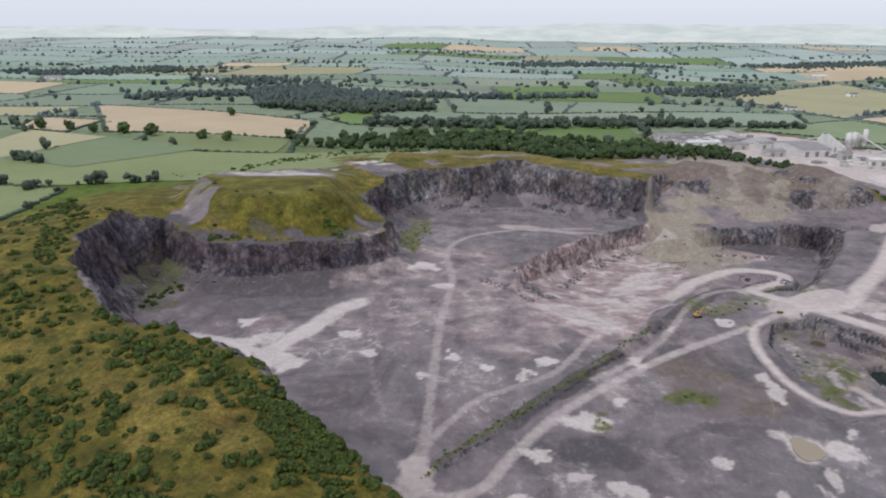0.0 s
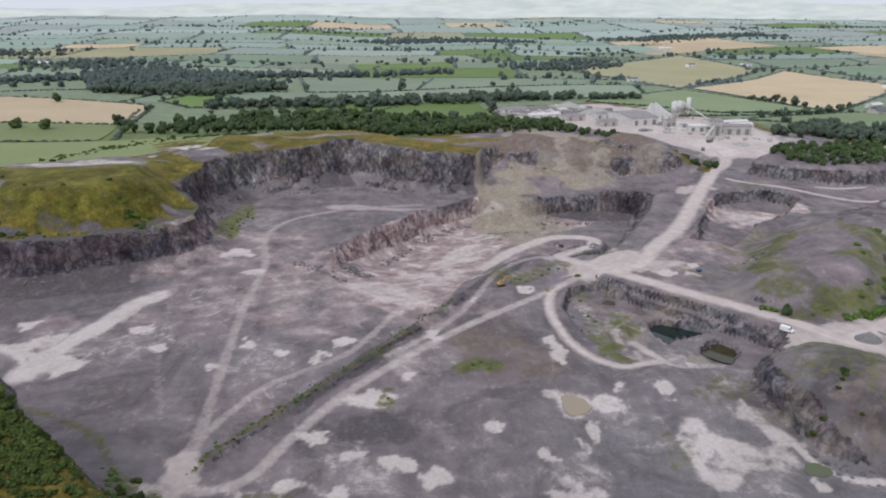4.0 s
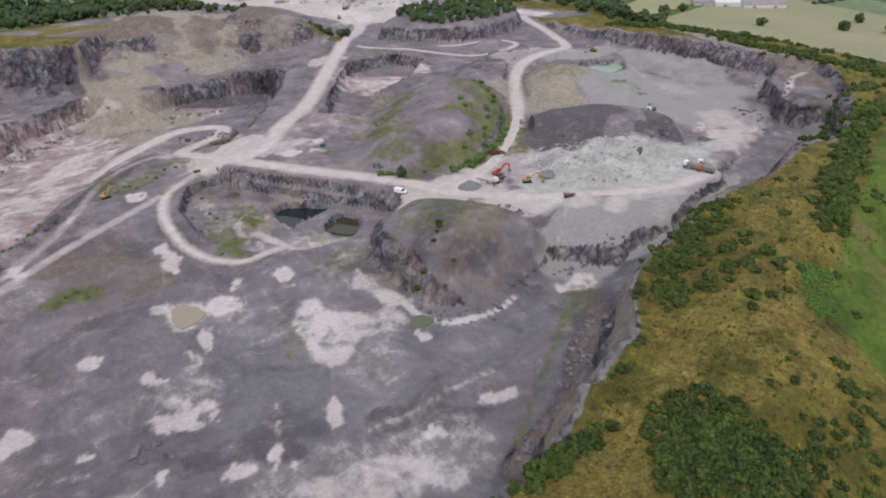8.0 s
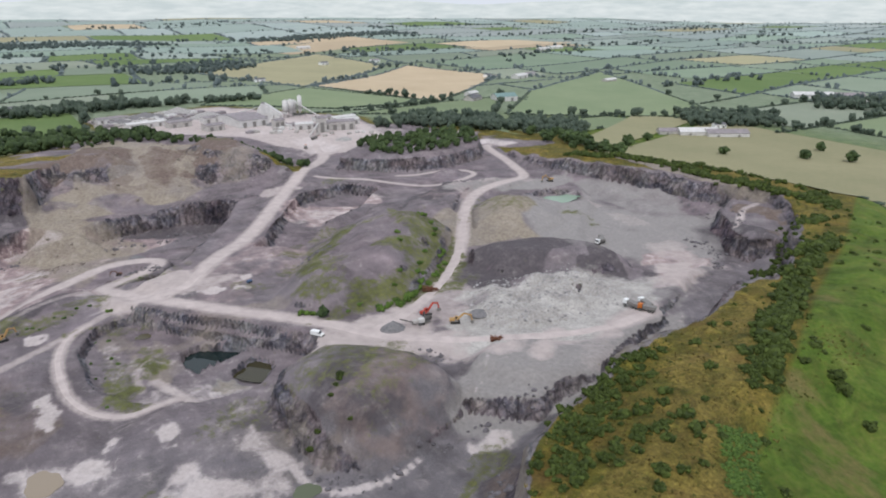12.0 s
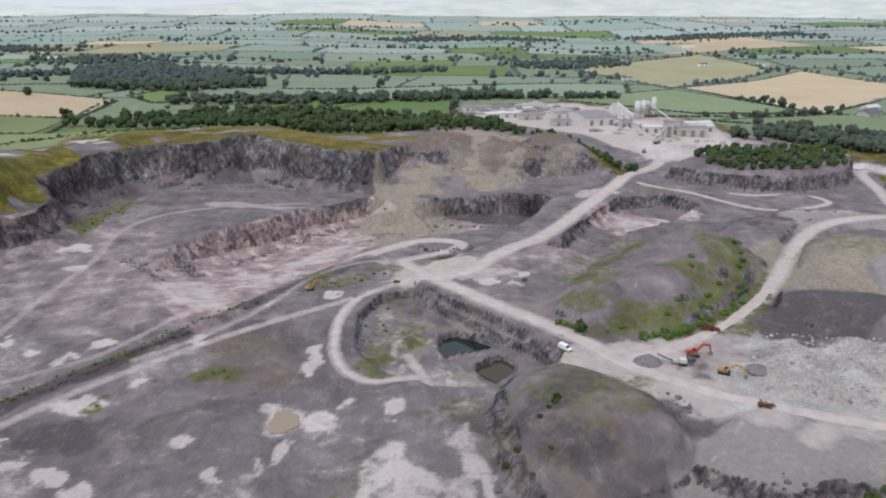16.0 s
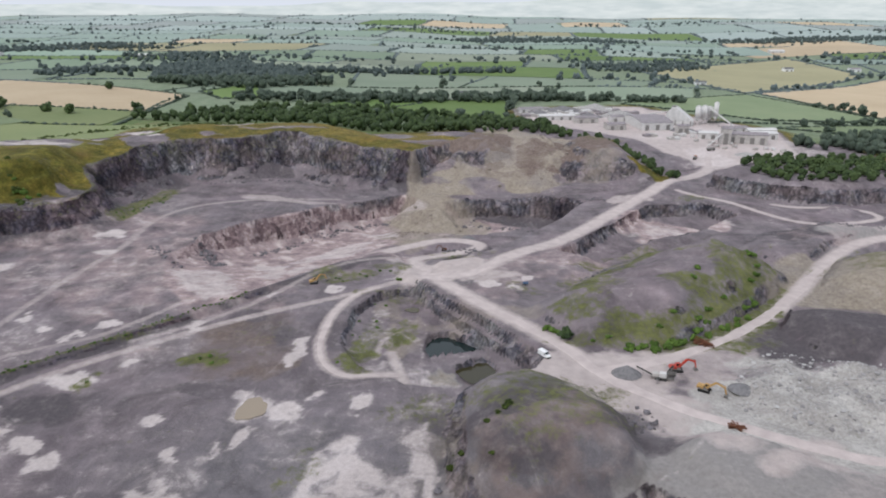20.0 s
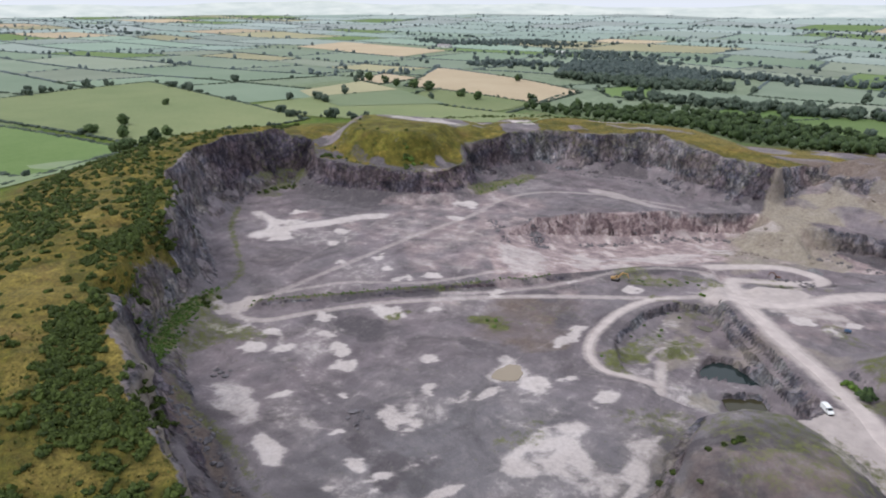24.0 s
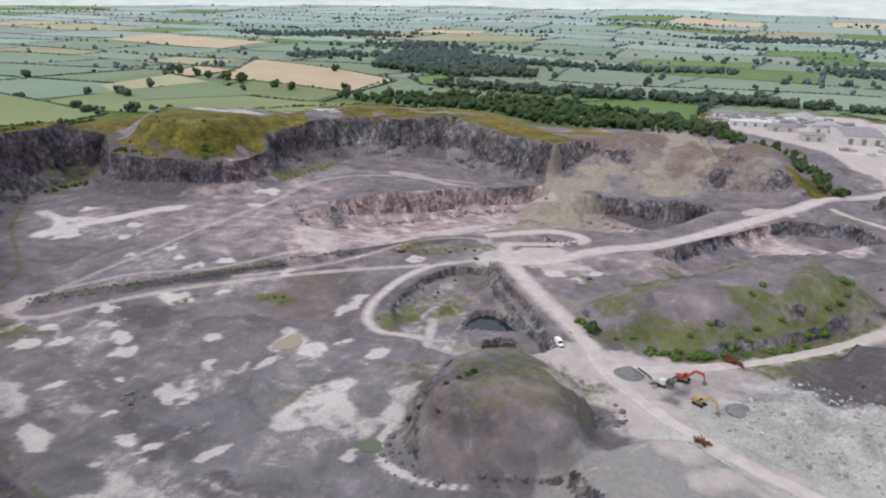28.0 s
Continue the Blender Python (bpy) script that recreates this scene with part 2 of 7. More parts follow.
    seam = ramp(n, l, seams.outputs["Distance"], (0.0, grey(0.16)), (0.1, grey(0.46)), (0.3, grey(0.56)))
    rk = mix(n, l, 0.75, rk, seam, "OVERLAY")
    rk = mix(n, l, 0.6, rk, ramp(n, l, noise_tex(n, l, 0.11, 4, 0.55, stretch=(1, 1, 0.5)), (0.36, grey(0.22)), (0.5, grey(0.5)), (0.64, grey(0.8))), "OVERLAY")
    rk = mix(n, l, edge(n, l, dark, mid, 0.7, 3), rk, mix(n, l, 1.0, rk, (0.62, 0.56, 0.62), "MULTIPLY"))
    rk = mix(n, l, edge(n, l, pink, mid, 0.8, 4), rk, pr)
    rk = mix(n, l, edge(n, l, tan, mid, 0.8, 4), rk, mix(n, l, 0.75, rk, tn))
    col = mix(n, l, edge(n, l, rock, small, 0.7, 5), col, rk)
    # moss and weeds on the waste ground
    ms = ramp(n, l, mix(n, l, 0.5, small, mid), (0.36, (0.055, 0.06, 0.024)), (0.5, (0.105, 0.112, 0.042)), (0.64, (0.165, 0.17, 0.065)))
    col = mix(n, l, edge(n, l, sums(n, l, "MULTIPLY", moss, sums(n, l, "SUBTRACT", 0.82, sums(n, l, "MULTIPLY", rock, 0.6))), noise_tex(n, l, 0.3, 7, 0.75), 2.4, 2.0), col, ms)
    # rough pasture: olive green with straw-coloured patches
    gmix = mix(n, l, 0.4, mid, noise_tex(n, l, 0.25, 6, 0.7))
    gr = ramp(n, l, gmix, (0.3, (0.034, 0.041, 0.008)), (0.41, (0.066, 0.066, 0.011)), (0.51, (0.11, 0.094, 0.016)), (0.6, (0.175, 0.13, 0.027)), (0.72, (0.3, 0.225, 0.08)))
    gr = mix(n, l, sums(n, l, "MULTIPLY", edge(n, l, straw, gmix, 2.6, 1.6), 0.8), gr, ramp(n, l, tuft, (0.3, (0.11, 0.085, 0.016)), (0.7, (0.235, 0.18, 0.05))))
    gr = mix(n, l, 0.8, gr, ramp(n, l, mix(n, l, 0.5, noise_tex(n, l, 1.3, 6, 0.8), noise_tex(n, l, 0.45, 6, 0.75)), (0.38, grey(0.16)), (0.62, grey(0.82))), "OVERLAY")
    sward = n.new("ShaderNodeTexNoise")
    sward.inputs["Scale"].default_value, sward.inputs["Detail"].default_value, sward.inputs["Roughness"].default_value, sward.inputs["Distortion"].default_value = 0.075, 6, 0.68, 1.2
    l.new(n.new("ShaderNodeNewGeometry").outputs["Position"], sward.inputs["Vector"])
    gr = mix(n, l, 0.7, gr, ramp(n, l, sward.outputs["Fac"], (0.33, grey(0.32)), (0.46, grey(0.46)), (0.55, grey(0.56)), (0.66, grey(0.8))), "OVERLAY")
    gr = mix(n, l, ramp(n, l, noise_tex(n, l, 0.05, 5, 0.65, stretch=(0.7, 1.6, 1)), (0.56, grey(0)), (0.68, grey(0.5))), gr, ramp(n, l, tuft, (0.3, (0.09, 0.05, 0.018)), (0.7, (0.22, 0.125, 0.045))))
    col = mix(n, l, edge(n, l, grass, small, 0.9, 5), col, gr)
    a4 = n.new("ShaderNodeAttribute")
    a4.attribute_name = "pasture"
    pa = ramp(n, l, mix(n, l, 0.5, mid, small), (0.32, (0.04, 0.078, 0.009)), (0.48, (0.075, 0.122, 0.015)), (0.6, (0.115, 0.142, 0.026)), (0.72, (0.185, 0.17, 0.062)))
    pa = mix(n, l, 0.8, pa, ramp(n, l, sward.outputs["Fac"], (0.34, grey(0.3)), (0.5, grey(0.5)), (0.66, grey(0.7))), "OVERLAY")
    pa = mix(n, l, ramp(n, l, noise_tex(n, l, 0.035, 6, 0.65, stretch=(1.5, 0.8, 1)), (0.56, grey(0)), (0.66, grey(0.7))), pa, ramp(n, l, tuft, (0.3, (0.11, 0.085, 0.03)), (0.7, (0.25, 0.19, 0.085))))
    # the farmed plain beyond the quarry hill, paled to match the haze-painted fields
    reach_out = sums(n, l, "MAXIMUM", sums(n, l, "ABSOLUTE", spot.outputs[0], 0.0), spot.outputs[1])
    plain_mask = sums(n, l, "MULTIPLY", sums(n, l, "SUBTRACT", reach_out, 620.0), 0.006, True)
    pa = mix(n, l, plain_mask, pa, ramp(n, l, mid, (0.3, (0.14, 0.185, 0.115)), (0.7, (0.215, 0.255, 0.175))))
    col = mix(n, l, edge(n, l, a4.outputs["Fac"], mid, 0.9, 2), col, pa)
    l.new(col, b.inputs["Base Color"])
    bp = n.new("ShaderNodeBump")
    bp.inputs["Strength"].default_value, bp.inputs["Distance"].default_value = 1.0, 1.1
    l.new(mix(n, l, 0.5, tuft, noise_tex(n, l, 0.35, 7, 0.7)), bp.inputs["Height"])
    l.new(bp.outputs[0], b.inputs["Normal"])
    return m


MAT_GROUND = ground_material()


def foliage(name, dark, light, scale=1.2):
    m, n, l, b = shader(name, 0.8)
    g = n.new("ShaderNodeNewGeometry")
    o = n.new("ShaderNodeObjectInfo")
    f = noise_tex(n, l, scale, 5, 0.7, g.outputs["Position"])
    f = sums(n, l, "ADD", sums(n, l, "MULTIPLY", f, 0.7), sums(n, l, "MULTIPLY", g.outputs["Random Per Island"], 0.3))
    f = sums(n, l, "ADD", f, sums(n, l, "MULTIPLY", sums(n, l, "SUBTRACT", o.outputs["Random"], 0.5), 0.25))
    l.new(ramp(n, l, f, (0.25, dark), (0.75, light)), b.inputs["Base Color"])
    return m


MAT_GORSE = foliage("gorse_leaves", (0.008, 0.016, 0.003), (0.075, 0.105, 0.02))
MAT_LEAF = foliage("tree_leaves", (0.018, 0.034, 0.013), (0.07, 0.105, 0.035))
MAT_WEED = foliage("bright_leaves", (0.03, 0.062, 0.01), (0.11, 0.178, 0.034))
# far hedges: leaf colour lifted to blue-grey for the haze before them
MAT_HAZED_LEAF = foliage("hazed_hedge_leaves", (0.07, 0.095, 0.1), (0.13, 0.162, 0.162), 0.05)
MAT_BARK = plain("bark", (0.09, 0.07, 0.05), 0.9)


def field_material(name, a, c, stripe=0.0):
    m, n, l, b = shader(name, 0.95)
    o = n.new("ShaderNodeObjectInfo")
    f = noise_tex(n, l, 0.008, 6, 0.65)
    f2 = noise_tex(n, l, 0.25, 5, 0.7)
    col = ramp(n, l, mix(n, l, 0.35, f, f2), (0.3, a), (0.7, c))
    shift = sums(n, l, "ADD", sums(n, l, "MULTIPLY", o.outputs["Random"], 0.26), 0.85)
    hs = n.new("ShaderNodeHueSaturation")
    l.new(shift, hs.inputs["Value"])
    l.new(col, hs.inputs["Color"])
    l.new(hs.outputs[0], b.inputs["Base Color"])
    return m


# field greens step paler and bluer with distance: aerial haze in the base colour
HAZED_GREEN = [field_material("pasture", (0.195, 0.258, 0.222), (0.262, 0.322, 0.278)),
         field_material("hazed_grass_crop", (0.2, 0.275, 0.215), (0.27, 0.342, 0.272)),
         field_material("hazed_dull_pasture", (0.21, 0.258, 0.228), (0.278, 0.322, 0.284))]
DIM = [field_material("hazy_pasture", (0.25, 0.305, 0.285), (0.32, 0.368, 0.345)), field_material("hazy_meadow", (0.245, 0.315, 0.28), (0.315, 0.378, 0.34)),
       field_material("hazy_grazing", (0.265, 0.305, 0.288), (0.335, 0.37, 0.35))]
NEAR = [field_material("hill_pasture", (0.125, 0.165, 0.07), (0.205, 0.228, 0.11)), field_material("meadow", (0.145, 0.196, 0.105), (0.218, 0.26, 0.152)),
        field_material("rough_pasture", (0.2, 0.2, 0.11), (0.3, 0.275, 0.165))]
MID_HAZED = [field_material("midhaze_pasture", (0.16, 0.21, 0.148), (0.228, 0.272, 0.202)), field_material("midhaze_meadow", (0.155, 0.218, 0.146), (0.222, 0.28, 0.2)),
       field_material("midhaze_grazing", (0.182, 0.218, 0.16), (0.252, 0.28, 0.215))]
BRIGHT = field_material("fresh_grass", (0.085, 0.145, 0.04), (0.15, 0.21, 0.075))
TAN = [field_material("stubble", (0.37, 0.29, 0.19), (0.48, 0.39, 0.27)),
       field_material("ripe_barley", (0.26, 0.25, 0.15), (0.36, 0.33, 0.2))]
# near hedges slightly, far woods more, tinted blue: haze in the base colour
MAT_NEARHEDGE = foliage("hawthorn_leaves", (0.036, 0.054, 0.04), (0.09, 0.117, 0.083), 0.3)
MAT_HAZED_WOOD = foliage("hazed_wood_leaves", (0.05, 0.07, 0.068), (0.1, 0.126, 0.115), 0.08)


# ---- the lie of the land ----
TAB = np.random.RandomState(7).rand(256, 256)


def vnoise(x, y, seed=0):
    xi, yi = np.floor(x).astype(int), np.floor(y).astype(int)
    fx, fy = x - xi, y - yi
    fx, fy = fx * fx * (3 - 2 * fx), fy * fy * (3 - 2 * fy)
    xi, yi = xi + seed * 37, yi + seed * 91
    at = lambda i, j: TAB[(xi + i) & 255, (yi + j) & 255]
    return (at(0, 0) * (1 - fx) + at(1, 0) * fx) * (1 - fy) + (at(0, 1) * (1 - fx) + at(1, 1) * fx) * fy


def fbm(x, y, size, octaves=4, seed=0, gain=0.5):
    out, amp, tot = 0, 1.0, 0
    for o in range(octaves):
        out, tot = out + amp * (vnoise(x / size, y / size, seed + o) - 0.5) * 2, tot + amp
        size, amp = size / 2.03, amp * gain
    return out / tot


def smooth(v):
    v = np.clip(v, 0, 1)
    return v * v * (3 - 2 * v)


def signed(px, py, poly):
    """Distance to a polygon, positive inside."""
    best, inside = np.full(px.shape, 1e9), np.zeros(px.shape, bool)
    for (ax, ay), (bx, by) in zip(poly, poly[1:] + poly[:1]):
        dx, dy = bx - ax, by - ay
        t = np.clip(((px - ax) * dx + (py - ay) * dy) / (dx * dx + dy * dy), 0, 1)
        best = np.minimum(best, (px - ax - t * dx) ** 2 + (py - ay - t * dy) ** 2)
        if ay != by:
            inside ^= ((ay > py) != (by > py)) & (px < (bx - ax) * (py - ay) / (by - ay) + ax)
    return np.where(inside, 1, -1) * np.sqrt(best)


def lines(a, b, step, grow, limit_a, limit_b, cap=45.0):
    core = list(np.arange(a, b + step / 2, step))
    lo, hi, s = [], [], step
    while (lo[-1] if lo else core[0]) > limit_a:
        s = min(s * grow, cap)
        lo.append((lo[-1] if lo else core[0]) - s)
    s = step
    while (hi[-1] if hi else core[-1]) < limit_b:
        s = min(s * grow, cap)
        hi.append((hi[-1] if hi else core[-1]) + s)
    return np.array(lo[::-1] + core + hi)


GX = lines(-440, 370, 1.5, 1.09, -4700, 4700)
GY = lines(36, 620, 1.5, 1.09, -500, 4850)
XX, YY = np.meshgrid(GX, GY)
JAG = fbm(XX, YY, 30, 4, 3) * 0.8 + (0.5 - np.abs(fbm(XX, YY, 15, 4, 11))) * 0.5 - 0.12 + fbm(XX, YY, 60, 2, 13) * 0.5

# edge of the quarry, with the height of its brink
RIM = [(-48, 61, 30), (-77, 73, 33), (-136, 86, 38), (-188, 114, 39), (-222, 150, 39), (-250, 170, 40), (-280, 190, 40), (-312, 206, 40),
       (-345, 240, 41), (-372, 285, 42), (-380, 330, 41), (-366, 362, 30), (-336, 337, 24), (-305, 330, 24), (-273, 346, 24), (-241, 372, 22),
       (-246, 398, 22), (-262, 424, 30), (-250, 480, 34), (-235, 508, 34), (-205, 512, 33.5), (-168, 540, 33), (-140, 536, 31), (-118, 524, 29)]
RIM_B = [(-92, 520, 27), (-60, 518, 25), (-40, 560, 20), (-12, 612, 17), (24, 640, 14), (56, 600, 13), (84, 557, 14), (112, 508, 14), (128, 500, 9),
         (150, 560, 1), (175, 605, -2), (330, 560, -1), (312, 500, 5), (300, 430, 14), (312, 355, 21), (326, 315, 22), (329, 269, 22), (335, 240, 22),
         (300, 206, 23), (262, 180, 24), (206, 152, 26), (159, 145, 26.5), (134, 143, 25.5), (102, 136, 26.5), (70, 121, 27), (50, 112, 27), (32, 97, 27.5),
         (13, 84, 26), (-8, 73, 26), (-29, 66, 27)]
RIM = RIM + RIM_B
RIMXY = [(x, y) for x, y, z in RIM]


def far_level(x, y):
    """The country round about: gentle swells, rising to low hills far off."""
    d = np.hypot(x, y - 200)
    base = 2 + 18 * smooth((-x - 100) / 500) - 14 * smooth((x - 150) / 500)
    swell = fbm(x, y, 900, 3, 21) * 14 * smooth((d - 500) / 900)
    hills = 28 * smooth((d - 1900) / 2600) + fbm(x, y, 1300, 3, 33) * 22 * smooth((d - 1800) / 1500)
    return base + swell + hills


def brink(x, y):
    """Height of the nearest brink, blended along the rim."""
    num = den = 0
    pts = RIM + [((a[0] + b[0]) / 2, (a[1] + b[1]) / 2, (a[2] + b[2]) / 2) for a, b in zip(RIM, RIM[1:] + RIM[:1])]
    for rx, ry, rz in pts:
        w = 1 / ((x - rx) ** 2 + (y - ry) ** 2 + 60) ** 2
        num, den = num + w * rz, den + w
    return num / den


def window(poly, pad):
    xs, ys = [p[0] for p in poly], [p[1] for p in poly]
    i0, i1 = np.searchsorted(GX, [min(xs) - pad, max(xs) + pad])
    j0, j1 = np.searchsorted(GY, [min(ys) - pad, max(ys) + pad])
    return np.s_[j0:j1, i0:i1]


def land():
    h = far_level(XX, YY)
    w = window(RIMXY, 420)
    x, y = XX[w], YY[w]
    out = -signed(x, y, RIMXY)
    top = brink(x, y)
    # the hill falls away from the brink: slowly to the north-west, quickly elsewhere
    reach = 120 + 120 * smooth((y - 350) / 200) * smooth((-x - 60) / 150)
    k = 1 - smooth((out - 22) / reach)
    crest = 4.5 * np.exp(-((out - 34) / 20) ** 2) * smooth((180 - y) / 60) * smooth((x + 60) / 90)
    h[w] = h[w] * (1 - k) + (top + crest) * k + k * (fbm(x, y, 40, 4, 5) * 2.6 + fbm(x, y, 11, 3, 58) * 1.1)
    return h


HH = land()


def stamp(poly, target, width, jag=0.0, steep=0.0, dome=False):
    """Brings the ground inside an outline to a target height across a belt of the given width. steep: share of the drop in the first 40% of the belt."""
    w = window(poly, 12)
    x, y = XX[w], YY[w]
    s = (signed(x, y, poly) + jag * JAG[w]) / width
    k = smooth(s) if not steep else np.interp(s, [0, 0.06, 0.42, 1.0], [0, 0.05, steep, 1.0])
    if dome:
        k = np.sin(np.clip(s, 0, 1) * math.pi / 2)
    z = target(x, y) if callable(target) else target
    HH[w] = HH[w] * (1 - k) + z * k


def floor_level(x, y):
    z = 2.5 * smooth((y - 150) / 200) + 2.5 * smooth((x - 60) / 60)
    z = z - 7 * smooth((x + 190) / 120) * smooth((y - 350) / 140) * (1 - smooth((x - 20) / 50))
    return z - 4 * smooth((y - 500) / 100) * smooth((x - 100) / 50) + fbm(x, y, 22, 4, 8) * 0.35


stamp(RIMXY, floor_level, 19, 7.0, 0.72)
# grassy gully in the western face
GULLY = [(-160, 104), (-168, 96), (-186, 90), (-214, 86), (-242, 108), (-248, 138), (-228, 172), (-210, 178), (-176, 142)]


def gully_level(x, y):
    d = (-180 - x) * 0.72 + (140 - y) * 0.69
    return 2.5 + 4 * smooth(d / 16) + 31 * smooth((d - 13) / 15) + fbm(x, y, 14, 3, 37) * 1.4


stamp(GULLY, gully_level, 9, 3, 0.6)

# raised hump west, with its bench
HUMP = [(-368, 376), (-342, 350), (-304, 342), (-268, 358), (-250, 384), (-258, 404), (-266, 430), (-262, 470), (-300, 500), (-400, 470), (-384, 400)]
stamp(HUMP, lambda x, y: 43 - 6 * smooth((y - 410) / 50) + fbm(x, y, 25, 3, 19) * 1.5, 24, 2)
# upper working level east of the pond
UPPER = [(-34, 330), (-22, 304), (-6, 284), (16, 258), (30, 241), (27, 227), (21, 213), (40, 196), (54, 182), (58, 169), (68, 158), (82, 146), (95, 150), (112, 147), (126, 158), (190, 186), (250, 215), (272, 290),
         (295, 385), (240, 430), (150, 480), (120, 480), (75, 410), (40, 372), (10, 350)]
stamp(UPPER, lambda x, y: 6.2 + fbm(x, y, 18, 3, 4) * 0.4 + 2.2 * smooth((x - 60) / 30) * smooth((205 - y) / 40), 6, 1.6)
# sunken pink pit: a straight face to the north-west, a ramp down from the south-west, a bank below the tracks
PINK = [(-164, 334), (-161, 352), (-160, 372), (-150, 386), (-138, 408), (-123, 428), (-107, 455), (-90, 473), (-62, 495), (-29, 485), (-1, 495), (27, 495), (56, 483), (70, 466),
        (54, 432), (34, 398), (12, 364), (-8, 344), (-32, 344), (-50, 352), (-66, 337), (-80, 318), (-98, 286), (-108, 272), (-122, 272), (-145, 294), (-158, 316)]
BANK = [(-112, 268), (-98, 286), (-80, 318), (-66, 337), (-50, 352), (-32, 344), (-8, 344), (12, 364), (34, 398), (54, 432), (66, 462)]


def away(x, y, pts):
    best = np.full(x.shape, 1e9)
    for (ax, ay), (bx, by) in zip(pts, pts[1:]):
        dx, dy = bx - ax, by - ay
        t = np.clip(((x - ax) * dx + (y - ay) * dy) / (dx * dx + dy * dy), 0, 1)
        best = np.minimum(best, (x - ax - t * dx) ** 2 + (y - ay - t * dy) ** 2)
    return np.sqrt(best)


def pit_level(x, y):
    along = (x + 130) * 0.486 + (y - 290) * 0.874
    across = -(x + 104) * 0.874 + (y - 293) * 0.486
    drop = np.interp(along, [4, 30, 60, 105, 160, 200], [0, 5, 12, 18.5, 21, 22]) * (0.62 + 0.38 * np.maximum(smooth((across - 5) / 45), smooth((y - 425) / 30)))
    return 2.0 - drop * smooth(away(x, y, BANK) / 17 + 0.05) + fbm(x, y, 12, 3, 9) * 0.6


stamp(PINK, pit_level, 10, 4.0, 0.78)
# broken blocks slumped at the south-western end of the face
stamp([(-163, 344), (-158, 366), (-146, 372), (-134, 352), (-140, 338)], lambda x, y: -3.5 + fbm(x, y, 7, 3, 72) * 2.2 - 5 * smooth((x + 156) / 20), 9, 3, 0.5)
# scree fan over the eastern corner
FAN = [(-40, 566), (-10, 618), (24, 640), (52, 604), (66, 552), (62, 520), (40, 508), (0, 506), (-30, 496), (-14, 468), (-26, 455), (-44, 450), (-62, 458), (-72, 474), (-60, 492), (-62, 512)]
stamp(FAN, lambda x, y: np.interp(y, [452, 490, 505, 535, 578, 640], [-21, -4.5, -2, 7, 24, 21]) + fbm(x, y, 9, 3, 14) * 0.8, 12, 2)
stamp([(44, 548), (50, 590), (80, 616), (110, 584), (116, 520), (84, 516), (60, 522)], lambda x, y: 26 + fbm(x, y, 16, 3, 62) * 1.5, 20, 3, 0.5)
stamp([(-52, 556), (-24, 610), (12, 596), (18, 548), (-12, 540)], lambda x, y: 27 + fbm(x, y, 14, 3, 63) * 1.5, 18, 3, 0.4)
# hollow with a white floor
stamp([(44, 356), (62, 380), (80, 410), (104, 452), (148, 462), (160, 434), (128, 398), (100, 378), (70, 346)], lambda x, y: -3.5 + fbm(x, y, 10, 3, 29) * 0.6, 8, 4.0, 0.75)
stamp([(50, 318), (56, 350), (78, 372), (104, 384), (130, 400), (138, 384), (104, 358), (76, 330)], lambda x, y: 2.0 + fbm(x, y, 9, 3, 23) * 0.5, 14, 2)
# overgrown waste mound
stamp([(34, 262), (28, 282), (48, 306), (80, 344), (128, 374), (150, 340), (156, 318), (124, 276), (92, 250), (58, 247)], lambda x, y: 18.5 + 3.5 * np.exp(-(away(x, y, [(86, 276), (112, 298), (122, 318)]) / 9) ** 2) - 2.5 * np.exp(-(away(x, y, [(64, 290), (84, 318)]) / 12) ** 2) + fbm(x, y, 20, 3, 6) * 1.8 + np.abs(fbm(x, y, 13, 3, 76)) * 3.0, 30, 5, 0, True)
# basin with the pond
stamp([(-48, 280), (-40, 300), (-24, 307), (-7, 285), (12, 262), (37, 237), (34, 228), (14, 218), (-14, 220), (-34, 232), (-46, 250)], -2.6, 5.5, 1.0, 0.85)
POND = [(-12, 252), (-12, 260), (-11, 267), (-3, 270), (5, 265), (14, 257), (5, 252.5), (-9, 246)]
LOWER_POND = [(-9, 233), (3, 243.5), (14, 252), (21, 243), (19, 235), (10, 227), (-6, 229)]
stamp(POND, -6.4, 1.8, 0.4)
stamp(LOWER_POND, lambda x, y: -4.6 - 1.4 * smooth((x - 1) / 6), 2.4, 0.4)
stamp([(-14, 241), (-10, 233), (2, 240), (15, 249), (14, 256), (4, 253), (-10, 247)], -2.9, 1.3)
stamp([(-32, 258), (-24, 272), (-16, 272), (-20, 256), (-30, 244)], -1.0, 5, 0.8)
# domed mound with a broken foot
DOME = [(2, 202), (3, 187), (6, 165), (16, 153), (42, 154), (58, 160), (70, 170), (66, 196), (52, 212), (32, 224), (12, 216)]
dome_at = window(DOME, 4)
dome_s = signed(XX[dome_at], YY[dome_at], DOME) + JAG[dome_at] * 1.6
dome_s = dome_s - np.minimum(3.5 * smooth((180 - YY[dome_at]) / 18), np.maximum(dome_s, 0) * 0.4)
HH[dome_at] = np.maximum(HH[dome_at], np.where(dome_s > 0, np.interp(dome_s, [0, 1.2, 5, 10, 16, 24, 36], [-0.5, 1.2, 8.2, 14.0, 17.6, 19.5, 20.6]) + fbm(XX[dome_at], YY[dome_at], 12, 4, 12) * 1.1, -99))
stamp([(206, 214), (200, 226), (210, 282), (240, 312), (262, 330), (292, 372), (300, 330), (290, 270), (262, 224), (232, 206)], 2.0, 9, 2.5)
